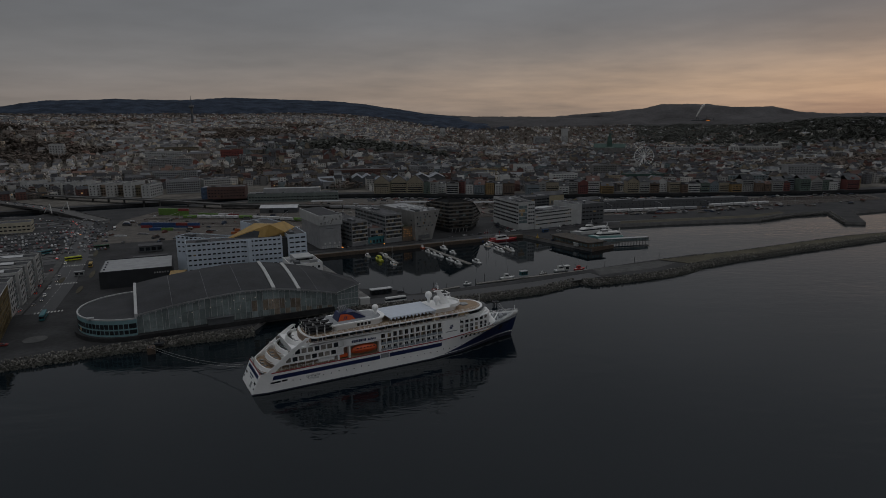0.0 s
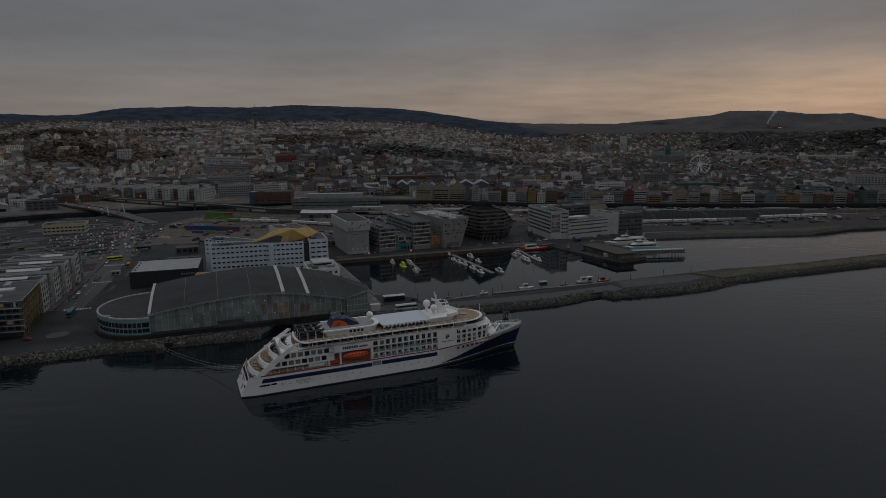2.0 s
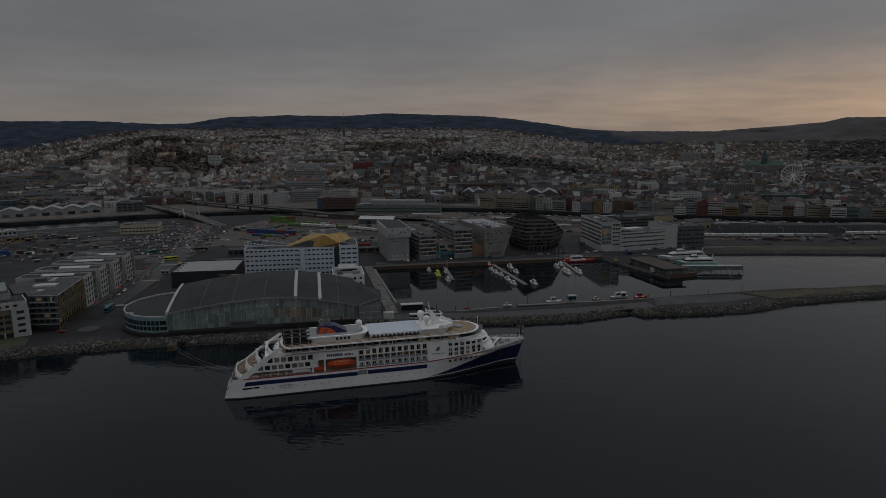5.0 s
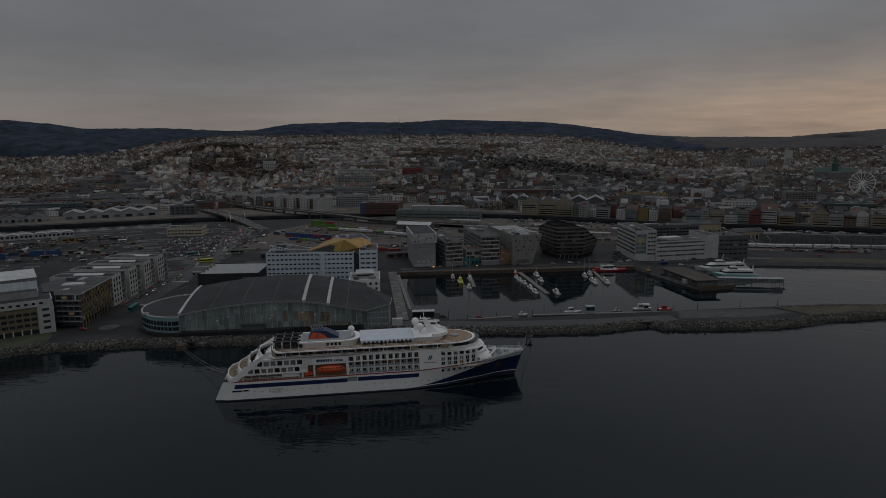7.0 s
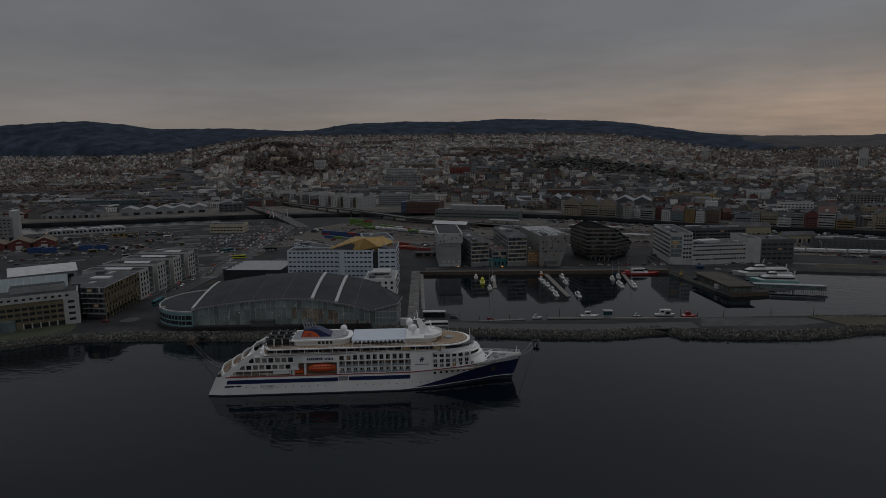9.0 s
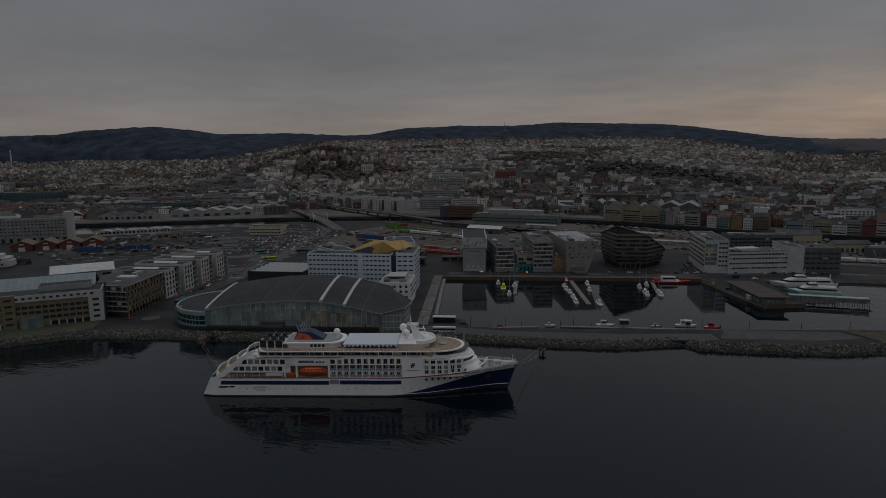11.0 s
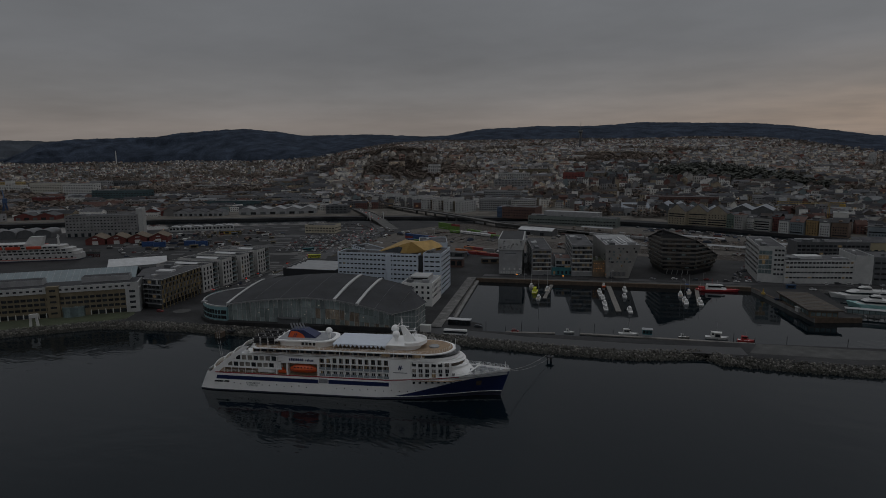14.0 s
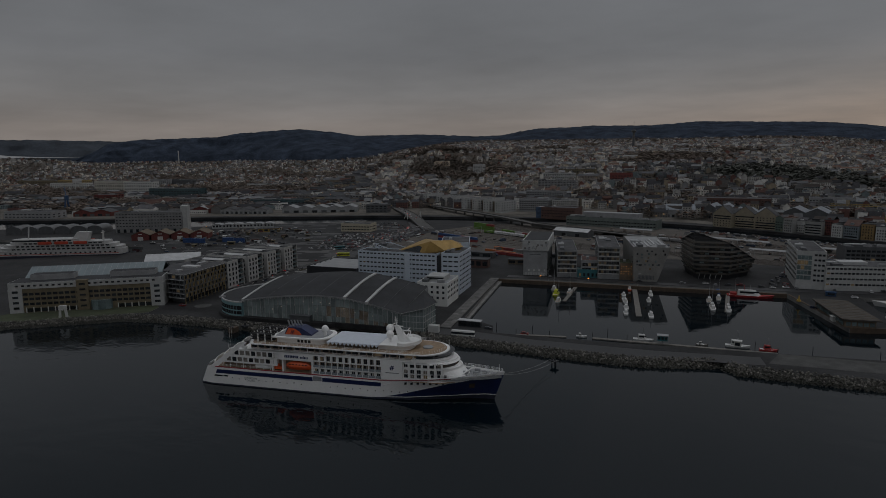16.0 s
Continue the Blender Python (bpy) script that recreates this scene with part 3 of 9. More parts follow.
    ph.tube((0, -0.06, 0), (0, 0.03, 0), 0.23, 8)
    ph = ph.data("porthole", GLASS)
    for i in range(26):
        x = 16 + i * 3.4
        if 53 < x < 61:
            continue
        for sgn in (-1, 1):
            p = hull_point(x, sgn, 5.3 / 10.1 - 0.04 * (x > 60))
            part("porthole", ph, None, ship, at=pose(p[0], p[1], 3.4 + 0.4 * (i % 3 == 0)))

    def tier(xa, xb, nose, inset=0.0, aft=0.0, n=14):
        """Outline of a deckhouse: straight sides, a rounded front of length nose, a rounded stern."""
        pts = []
        for x in np.linspace(xa + aft, xb - nose, 12):
            pts.append((float(x), -(min(10.8, hull_deck(float(x)) - 0.05) - inset)))
        b = -pts[-1][1]
        for i in range(1, n):
            w = math.pi / 2 * i / n
            pts.append((xb - nose + nose * math.sin(w), -b * math.cos(w)))
        full = pts + [(xb, 0)] + [(x, -y) for x, y in reversed(pts)]
        if aft:
            b = -pts[0][1]
            for i in range(1, n):
                w = math.pi / 2 * (1 - i / n)
                full.append((xa + aft - aft * math.cos(w), b * math.sin(w)))
            full.append((xa, 0))
            for i in range(n - 1, 0, -1):
                w = math.pi / 2 * (1 - i / n)
                full.append((xa + aft - aft * math.cos(w), -b * math.sin(w)))
        return full

    def solid(name, outline, z0, z1, m, label=""):
        s = Mesh()
        s.prism(outline, z0, z1)
        return part(name, s, m, ship, label)

    # main deck, deckhouses and the slabs between them
    solid("main_deck", tier(4.0, 121, 13, 0.15, 4), 8.45, 8.66, TEAK, "teak main deck")
    solid("deckhouse", tier(55.9, 120.5, 15, 0.5), 8.6, 11.3, HULLWHITE)
    solid("boat_bay_core", [(36, -8.2), (56, -8.2), (56, 8.2), (36, 8.2)], 8.6, 14.2, CABIN, "shaded casing between the boat bays")
    solid("deckhouse", [(14, -10.2), (38.6, -10.2), (38.6, 10.2), (14, 10.2)], 11.3, 14.15, HULLWHITE)
    solid("deckhouse", tier(55.9, 119.0, 15, 0.6), 11.3, 14.15, HULLWHITE)
    solid("deckhouse", tier(17, 117.0, 14, 0.6), 14.15, 17.1, HULLWHITE)
    solid("aft_lounge_wall", tier(9, 38, 4, 2.6, 3), 8.6, 11.2, CABIN, "brown panelled wall behind the aft promenade")
    solid("deckhouse", tier(23, 113, 11, 2.3, 3), 17.3, 19.9, CABIN, "brown glazed deckhouse behind the boat deck rail")
    solid("deck_slab", tier(20.5, 114.0, 12, -0.02, 4), 16.95, 17.35, HULLWHITE)
    solid("deck_slab", tier(23.5, 113.5, 12, 0.1, 4), 19.75, 20.15, HULLWHITE)
    solid("sun_deck", tier(24.5, 112.2, 11, 0.9, 4), 20.15, 20.24, TEAK, "teak sun deck")
    # stern terraces: shells that sweep round each aft deck
    for xa, z0, aft in ((3.8, 8.6, 4.5), (8.2, 11.25, 5.5), (12.6, 14.1, 6.0), (17.2, 17.05, 6.5)):
        solid("terrace_deck", tier(xa, xa + 15, 3, 0.7, aft), z0 - 0.25, z0 + 0.05, TEAK, "wooden aft terrace")
        s = Mesh()
        ring = [p for p in tier(xa, xa + 30, 3, 0.2, aft, 12) if p[0] <= xa + aft + 0.01]
        ring.sort(key=lambda p: math.atan2(p[1], -(p[0] - xa - aft - 0.01)))
        n = len(ring)
        for i in range(n - 1):
            (ax, ay), (bx, by) = ring[i], ring[i + 1]
            ha, hb = (1.5 + 0.75 * (1 - abs(y) / 11) for y in (ay, by))
            o = -0.75
            s.face((ax, ay, z0 - 0.55), (bx, by, z0 - 0.55), (bx - o, by, z0 + hb), (ax - o, ay, z0 + ha))
            s.face((ax + 0.3, ay * 0.98, z0 - 0.55), (ax - o + 0.3, ay * 0.98, z0 + ha), (bx - o + 0.3, by * 0.98, z0 + hb), (bx + 0.3, by * 0.98, z0 - 0.55))
            s.face((ax - o, ay, z0 + ha), (bx - o, by, z0 + hb), (bx - o + 0.3, by * 0.98, z0 + hb), (ax - o + 0.3, ay * 0.98, z0 + ha))
        part("terrace_bulwark", s, HULLWHITE, ship, "white curved stern bulwark")
        for k in range(4):
            s = Mesh()
            s.box(xa + 2.5 + 0.6 * (k % 2), xa + 4.1 + 0.6 * (k % 2), -6.2 + k * 3.6, -5.3 + k * 3.6, z0 + 0.05, z0 + 0.4)
            s.box(xa + 2.5 + 0.6 * (k % 2), xa + 2.7 + 0.6 * (k % 2), -6.2 + k * 3.6, -5.3 + k * 3.6, z0 + 0.4, z0 + 1.0)
            part("deck_chair", s, STEEL, ship, "grey deck chair")
    # slanting side wings between the terraces
    for sgn in (-1, 1):
        s = Mesh()
        y0, y1 = sgn * 10.55, sgn * 10.85
        a, b = min(y0, y1), max(y0, y1)
        prof = [(5.6, 8.5), (9.4, 8.5), (20.4, 17.3), (24.5, 20.3), (23.0, 20.8), (17.0, 17.1)]
        for y in (a, b):
            s.face(*[(x, y, z) for x, z in (prof if y == a else prof[::-1])])
        for i in range(6):
            (x0, z0), (x1, z1) = prof[i], prof[(i + 1) % 6]
            s.face((x0, b, z0), (x1, b, z1), (x1, a, z1), (x0, a, z0))
        part("side_wing", s, HULLWHITE, ship, "white slanting side wing")

    # cabins with windows aft, name panel, balconies, logo panel, forward cabins
    for sgn in (-1, 1):
        y = sgn * 10.82
        a, b = min(y, sgn * 10.3), max(y, sgn * 10.3)
        s = Mesh()
        s.box(16.5, 61, a, b, 16.6, 17.35)
        s.box(12.5, 39, a, b, 13.5, 14.4)
        s.box(11.0, 39, a, b, 10.8, 11.5)
        for k in range(10):
            x = 15.0 + k * 2.75
            if k > 0:
                s.box(x - 0.28, x + 0.28, a, b, 14.2, 16.8)
            s.box(x - 0.28 - 1.2, x + 0.28 - 1.2, a, b, 11.4, 13.6)
        part("cabin_frame", s, HULLWHITE, ship, "white cabin window surrounds")
        for k in range(8):
            w = GLASS if k % 3 == 1 else CURTAINED
            part("window", pane(2.0, 1.9, w), None, ship, at=pose(16.4 + k * 2.75, sgn * 10.55, 15.5, 0, 0, 0 if sgn < 0 else 180))
            part("window", pane(2.0, 1.8, w), None, ship, at=pose(15.2 + k * 2.75, sgn * 10.55, 12.45, 0, 0, 0 if sgn < 0 else 180))
        s = Mesh()
        s.box(39, 55.9, a, b, 14.3, 16.95)
        part("name_panel", s, HULLWHITE, ship)
        # lettering as plain bars
        x = 42.6
        for i, wd in enumerate((0.72, 0.75, 0.75, 0.65, 0.6, 0.8, 0.65, 0.28, 0.7, -0.5, 0.6, 0.6, 0.4, 0.6, 0.42, 0.6)):
            if wd > 0:
                s = Mesh()
                s.box(x, x + wd * 0.86, min(y, y + sgn * 0.05), max(y, y + sgn * 0.05), 15.0, 15.0 + (1.15 if i < 9 or i in (12,) else 0.8))
                part("lettering", s, HULLBLUE, ship, "dark blue lettering bar")
            x += abs(wd) + 0.1
        # boat bay
        s = Mesh()
        s.box(36.6, 55.8, min(sgn * 8.6, sgn * 8.3), max(sgn * 8.6, sgn * 8.3), 8.6, 14.3)
        part("boat_bay_wall", s, CABIN, ship, "shaded wall behind the lifeboats")
        s = Mesh()
        for xx in (36.6, 41.6, 55.5):
            s.box(xx - 0.35, xx + 0.35, min(sgn * 8.5, y), max(sgn * 8.5, y), 8.6, 14.4)
        s.box(36.5, 55.9, a, b, 13.9, 14.4)
        part("davit", s, HULLWHITE, ship, "white boat davits")
        # balconies
        s = Mesh()
        for zf in (8.75, 11.55, 14.35):
            s.box(55.9, 87, min(sgn * 9, y), max(sgn * 9, y), zf - 0.15, zf + 0.15)
        for k in range(12):
            x = 56.0 + k * 2.81
            s.box(x - 0.14, x + 0.14, min(sgn * 9, y), max(sgn * 9, y), 8.8, 17.0)
        part("balcony_frame", s, HULLWHITE, ship, "white balcony floors and dividers")
        rec = Mesh()
        rec.box(55.9, 87, min(sgn * 10.22, sgn * 10.24), max(sgn * 10.22, sgn * 10.24), 8.8, 17.0)
        part("balcony_back", rec, CABIN, ship, "brown balcony back wall")
        for k in range(11):
            for r, zf in enumerate((8.9, 11.7, 14.5)):
                lit = (k * 7 + r * 3) % 13 == 0
                part("window", pane(0.7, 1.8, LIT if lit else GLASS), None, ship, at=pose(57.0 + k * 2.81, sgn * 10.27, zf + 1.1, 0, 0, 0 if sgn < 0 else 180))
                part("window", pane(0.6, 1.8, CURTAINED if (k + r) % 2 else GLASS), None, ship, at=pose(57.8 + k * 2.81, sgn * 10.27, zf + 1.1, 0, 0, 0 if sgn < 0 else 180))
                if r < 2:
                    part("balcony_rail", pane(2.5, 1.0, RAILGLASS), None, ship, at=pose(57.4 + k * 2.81, sgn * 10.75, zf + 0.55, 0, 0, 0 if sgn < 0 else 180))
                else:
                    part("window_surround", pane(1.1, 2.5, HULLWHITE), None, ship, at=pose(58.8 + k * 2.81, sgn * 10.6, zf + 1.2, 0, 0, 0 if sgn < 0 else 180))
        s = Mesh()
        s.box(87, 96, a, b, 8.6, 17.0)
        part("logo_panel", s, HULLWHITE, ship)
        s = Mesh()
        yy = sorted((y, y + sgn * 0.06))
        for dx in (0, 0.75):
            s.prism([(90.6 + dx, yy[0]), (91.1 + dx, yy[0]), (91.1 + dx, yy[1]), (90.6 + dx, yy[1])], 13.0, 15.0, top=[(91.2 + dx, yy[0]), (91.7 + dx, yy[0]), (91.7 + dx, yy[1]), (91.2 + dx, yy[1])])
        s.box(90.5, 92.6, yy[0], yy[1], 13.8, 14.1)
        part("logo", s, HULLBLUE, ship, "dark blue logo shape")
        s = Mesh()
        s.box(88.6, 94.6, yy[0], yy[1], 11.7, 12.05)
        part("lettering", s, STEEL, ship, "grey lettering bar")
        # forward windows and balconies
        for r, (zf, n, w, h) in enumerate(((10.9, 4, 1.8, 1.5), (12.9, 6, 1.6, 1.6), (15.6, 6, 1.6, 1.7))):
            for k in range(n):
                x = 97.4 + k * 2.75
                d = hull_deck(x) - 0.6 + 0.05
                for e_ in (-0.42, 0.42):
                    part("window", pane(w * 0.41, h * 0.92, LIT if (r, k) == (0, 3) else CURTAINED if (r + k) % 3 == 1 else GLASS), None, ship, at=pose(x + e_, sgn * min(10.22, d), zf, 0, 0, 0 if sgn < 0 else 180))
                part("window_surround", pane(0.9, 2.5, HULLWHITE), None, ship, at=pose(x + 1.37, sgn * (min(10.22, d) + 0.25), zf, 0, 0, 0 if sgn < 0 else 180))
        for k in range(7):
            x = 97.2 + k * 2.55
            z = 7.75 + 0.07 * k
            p = hull_point(x, sgn, (z + 1.5) / (sheer(x) + 1.5))
            part("window", pane(1.05, 1.1, GLASS), None, ship, at=pose(p[0], p[1], z, 0, 0, 0 if sgn < 0 else 180))
        for k in range(3):
            x = 108.5 + k * 2.6
            part("window", pane(1.1, 1.1, GLASS), None, ship, at=pose(x, sgn * (hull_deck(x) - 0.45), 11.3, 0, 0, (8 + 4 * k) * (1 if sgn < 0 else -1) + (0 if sgn < 0 else 180)))
        # glazed front of the boat deck
        for k in range(24):
            x = 27 + k * 3.4
            part("window", pane(2.7, 1.5, LIT if k in (17, 21, 22) else GLASS), None, ship, at=pose(x, sgn * 8.52, 18.7, 0, 0, 0 if sgn < 0 else 180))
        # rails
        s = Mesh()
        for z0, xa, xb, yy in ((17.35, 22, 104, 10.6), (20.2, 26, 103, 10.3), (8.65, 8, 36, 10.65)):
            for dz in (0.55, 1.05):
                s.tube((xa, sgn * yy, z0 + dz), (xb, sgn * yy, z0 + dz), 0.05, 4)
            for k in range(int((xb - xa) / 1.9)):
                s.tube((xa + k * 1.9, sgn * yy, z0), (xa + k * 1.9, sgn * yy, z0 + 1.05), 0.05, 4)
        for k in range(14):
            s.tube((24 + k * 5.9, sgn * 10.5, 17.3), (24 + k * 5.9, sgn * 10.5, 19.8), 0.11, 5)
        for k in range(9):
            s.tube((9 + k * 3.3, sgn * 10.6, 8.6), (9 + k * 3.3, sgn * 10.6, 10.9), 0.12, 5)
        part("railing", s, HULLWHITE, ship, "white ship railing")

    # bridge front: raked windows round the curved forward decks
    s = Mesh()
    front = tier(100, 115.2, 13, 0.2)
    back = tier(100, 113.4, 12.5, 0.6)
    s.prism(front, 17.3, 18.3)
    part("bridge_bulwark", s, HULLWHITE, ship, "white curved bridge bulwark")
    s = Mesh()
    s.prism(tier(102, 114.6, 13, 0.4), 18.3, 19.75, top=tier(102, 115.6, 13, 0.1))
    part("bridge_windows", s, GLASS, ship, "dark raked bridge windows")
    s = Mesh()
    s.prism(tier(98, 122.0, 15, 1.2), 10.4, 17.2, top=tier(98, 115.0, 13, 0.9))
    part("forward_slope", s, HULLWHITE, ship, "white sloping superstructure front")
    s = Mesh()
    s.prism(tier(99, 117.5, 13, 0.5), 14.6, 16.0, top=tier(99, 116.9, 13, 0.4))
    part("observation_window", s, GLASS, ship, "curved observation windows")
    s = Mesh()
    s.prism(tier(97, 117.9, 13, 0.15), 16.0, 16.5, top=tier(97, 117.4, 13, 0.15))
    part("visor", s, HULLWHITE, ship, "white curved visor")

    # foredeck with bulwark, winches and rails
    s = Mesh()
    out = [(x, -(hull_deck(x) - 0.35)) for x in (110, 114, 118, 122, 126, 130, 133, 135.5)]
    out = out + [(x, -y) for x, y in reversed(out)]
    s.prism(out, 9.6, [sheer(x) - 0.75 for x, _ in out])
    part("foredeck", s, STEEL, ship, "grey working foredeck")
    for sgn in (-1, 1):
        s = Mesh()
        xs2 = [112 + i * 1.6 for i in range(16)]
        for z in (0.35, 0.75, 1.15):
            for p, q in zip(xs2, xs2[1:]):
                s.tube((p, sgn * hull_deck(p) * 0.98, sheer(p) + z), (q, sgn * hull_deck(q) * 0.98, sheer(q) + z), 0.05, 4)
        for p in xs2:
            s.tube((p, sgn * hull_deck(p) * 0.98, sheer(p)), (p, sgn * hull_deck(p) * 0.98, sheer(p) + 1.15), 0.05, 4)
        part("bow_railing", s, HULLWHITE, ship)
    for x, y in ((121, -2.4), (121, 2.4), (125, -1.8), (125, 1.8), (128.5, 0)):
        s = Mesh()
        s.box(x - 0.9, x + 0.9, y - 0.7, y + 0.7, 10.2, 11.6)
        s.tube((x - 1.1, y, 11.6), (x + 1.1, y, 11.6), 0.55, 10)
        part("winch", s, STEEL, ship)
    s = Mesh()
    s.tube((118.6, -4.6, 10.4), (123.6, -1.2, 13.4), 0.35, 6)
    s.tube((118.6, 4.6, 10.4), (123.6, 1.2, 13.4), 0.35, 6)
    s.tube((134.6, 0, 11.3), (134.6, 0, 15.2), 0.1, 6)
    s.tube((113.3, 0, 20.2), (113.3, 0, 24.2), 0.12, 6)
    part("deck_crane", s, HULLWHITE, ship)

    # top deck: fan house and funnel, awning, radar mast, domes
    def round_house(xa, xb, b, z0, z1, m, name, label="", r=4.0):
        pts = []
        for cx, cy, w0 in ((xb - r, -b + r, -90), (xb - r, b - r, 0), (xa + 1.5, b - 1.5, 90), (xa + 1.5, -b + 1.5, 180)):
            rr = r if cx > (xa + xb) / 2 else 1.5
            for i in range(7):
                w = radians(w0 + 15 * i)
                pts.append((cx + rr * math.cos(w), cy + rr * math.sin(w)))
        return solid(name, pts, z0, z1, m, label)

    round_house(36.5, 60.5, 6.6, 20.2, 22.4, HULLWHITE, "fan_house", "white house under the funnel", 5)
    round_house(34.5, 61.5, 7.6, 22.4, 23.0, HULLWHITE, "fan_house_roof", "white rounded roof edge", 6)
    round_house(36.0, 59.5, 6.6, 23.0, 23.05, STEEL, "fan_house_deck", "grey steel roof deck", 5)
    for k in range(4):
        part("window", pane(1.1, 1.2, GLASS), None, ship, at=pose(47.5 + k * 1.7, -6.6, 21.4))
    s = Mesh()
    prof = [(38.8, 22.4), (52.5, 22.4), (52.0, 23.6), (46.8, 26.3), (40.6, 26.3)]
    for y in (-3.4, 3.4):
        s.face(*[(x, y * (0.86 if z > 25 else 1), z) for x, z in (prof if y < 0 else prof[::-1])])
    for i in range(5):
        (x0, z0), (x1, z1) = prof[i], prof[(i + 1) % 5]
        k0, k1 = (0.86 if z0 > 25 else 1), (0.86 if z1 > 25 else 1)
        s.face((x0, 3.4 * k0, z0), (x1, 3.4 * k1, z1), (x1, -3.4 * k1, z1), (x0, -3.4 * k0, z0))
    fun = part("funnel", s, HULLBLUE, ship, "navy funnel with orange side panel")
    for sgn in (-1, 1):
        s = Mesh()
        pr = [(39.4, 22.8), (47.6, 22.8), (46.2, 24.6), (43.8, 25.7), (40.9, 25.9)]
        ys = [sgn * (3.44 - 0.12 * (z - 22.4)) for _, z in pr]
        s.face(*([(x, y, z) for (x, z), y in zip(pr, ys)] if sgn < 0 else [(x, y, z) for (x, z), y in zip(pr, ys)][::-1]))
        part("funnel_panel", s, ORANGE, fun, "orange funnel side")
        s = Mesh()
        for dx in (0, 0.9):
            s.tube((42.0 + dx, sgn * 3.38, 23.4), (42.8 + dx, sgn * 3.2, 25.0), 0.2, 4)
        part("funnel_logo", s, HULLBLUE, fun, "dark logo shape")
    for k in range(5):
        s = Mesh()
        s.tube((41.3 + k * 1.05, -1.6 + 0.8 * k, 25.5), (40.2 + k * 1.05, -1.6 + 0.8 * k, 29.0 - 0.15 * k), 0.36, 8)
        part("exhaust_pipe", s, STEEL, fun, "grey exhaust pipe")
    s = Mesh()
    for k in range(8):
        s.tube((46.8 + 0.7 * k, -3.2, 25.9 - 0.33 * k), (46.8 + 0.7 * k, 3.2, 25.9 - 0.33 * k), 0.12, 4)
    part("louvre", s, RUBBER, fun)

    def dome(x, y, z, r, z0):
        s = Mesh()
        s.ball((x, y, z), r, 12, 20)
        d = part("radome", s, HULLWHITE, ship, "white round satellite dome", smooth=True)
        s = Mesh()
        s.tube((x, y, z0), (x, y, z - r * 0.8), r * 0.45, 10)
        part("pedestal", s, HULLWHITE, d)

    dome(57.7, -1.2, 26.1, 1.5, 22.9)
    dome(86.6, 2.4, 27.0, 1.75, 23.2)
    dome(88.2, -2.6, 25.9, 1.65, 23.2)
    s = Mesh()
    s.box(61.5, 85.0, -8.2, 8.2, 22.35, 22.5)
    for sgn in (-1, 1):
        for k in range(13):
            x = 61.5 + k * 1.81
            y = 8.2 * sgn
            s.prism([(x, y - 0.05), (x + 1.81, y - 0.05), (x + 1.81, y + 0.05), (x, y + 0.05)], 22.4, 22.41, bottom=False)
            s.face((x, y - 0.04 * sgn, 22.4), (x + 0.9, y + 0.35 * sgn, 21.3), (x + 1.81, y - 0.04 * sgn, 22.4))
            s.face((x, y, 22.4), (x + 1.81, y, 22.4), (x + 0.9, y + 0.40 * sgn, 21.3))
    for k in range(12):
        x = 62.4 + k * 1.95
        s.prism([(x - 0.95, -8.1), (x + 0.95, -8.1), (x + 0.95, 8.1), (x - 0.95, 8.1)], 22.5, 22.52, top=[(x - 0.05, -7.8), (x + 0.05, -7.8), (x + 0.05, 7.8), (x - 0.05, 7.8)])
    aw = part("awning", s, SAIL, ship, "white pleated pool awning with scalloped edge")
    s = Mesh()
    for k in range(7):
        for y in (-7.9, 7.9):
            s.tube((61.9 + k * 3.8, y, 20.2), (61.9 + k * 3.8, y, 22.4), 0.1, 5)
    part("awning_posts", s, HULLWHITE, aw)
    round_house(83.5, 98.5, 6.3, 20.2, 22.2, HULLWHITE, "top_house", "white house under the radar mast", 5)
    round_house(83.0, 101.0, 7.4, 22.2, 22.5, HULLWHITE, "mast_platform", "white oval mast platform", 7)
    s = Mesh()
    for i in range(20):
        w0, w1 = radians(-100 + 10 * i), radians(-90 + 10 * i)
        p = [(94 + 6.9 * math.cos(w), 7.3 * math.sin(w)) for w in (w0, w1)]
        s.prism([p[0], p[1], (p[1][0] - 0.25 * math.cos(w1), p[1][1] - 0.25 * math.sin(w1)), (p[0][0] - 0.25 * math.cos(w0), p[0][1] - 0.25 * math.sin(w0))][::-1], 22.4, 23.6)
    part("platform_bulwark", s, HULLWHITE, ship)
    s = Mesh()
    s.prism([(91.5, -1.3), (96.0, -1.3), (96.0, 1.3), (91.5, 1.3)], 22.5, 29.2, top=[(89.6, -0.5), (91.2, -0.5), (91.2, 0.5), (89.6, 0.5)])
    mast = part("radar_mast", s, HULLWHITE, ship, "white raked radar mast")
    s = Mesh()
    s.tube((90.4, 0, 29.0), (89.8, 0, 33.0), 0.16, 6)
    s.box(88.2, 93.2, -0.4, 0.4, 28.6, 28.95)
    s.box(90.0, 96.4, -0.35, 0.35, 26.9, 27.25)
    s.tube((95.6, -2.2, 27.7), (95.6, 2.2, 27.7), 0.2, 6)
    s.tube((88.8, -1.8, 29.5), (88.8, 1.8, 29.5), 0.18, 6)
    s.tube((92.0, -3.4, 25.6), (92.0, 3.4, 25.6), 0.14, 6)
    s.ball((97.0, 3.2, 24.0), 0.6, 6, 8)
    for zz, wd in ((30.2, 1.5), (31.2, 1.1), (24.4, 2.2)):
        s.tube((90.2, -wd, zz), (90.2, wd, zz), 0.09, 5)
    for yy in (-1.4, -0.7, 0.8, 1.5):
        s.tube((90.2, yy, 30.2), (90.0, yy, 32.0), 0.05, 4)
    s.box(94.6, 97.4, -1.5, 1.5, 25.0, 25.2)
    s.tube((96.0, -1.4, 25.2), (96.0, -1.4, 26.6), 0.25, 6)
    s.tube((96.0, 1.4, 25.2), (96.0, 1.4, 26.4), 0.25, 6)
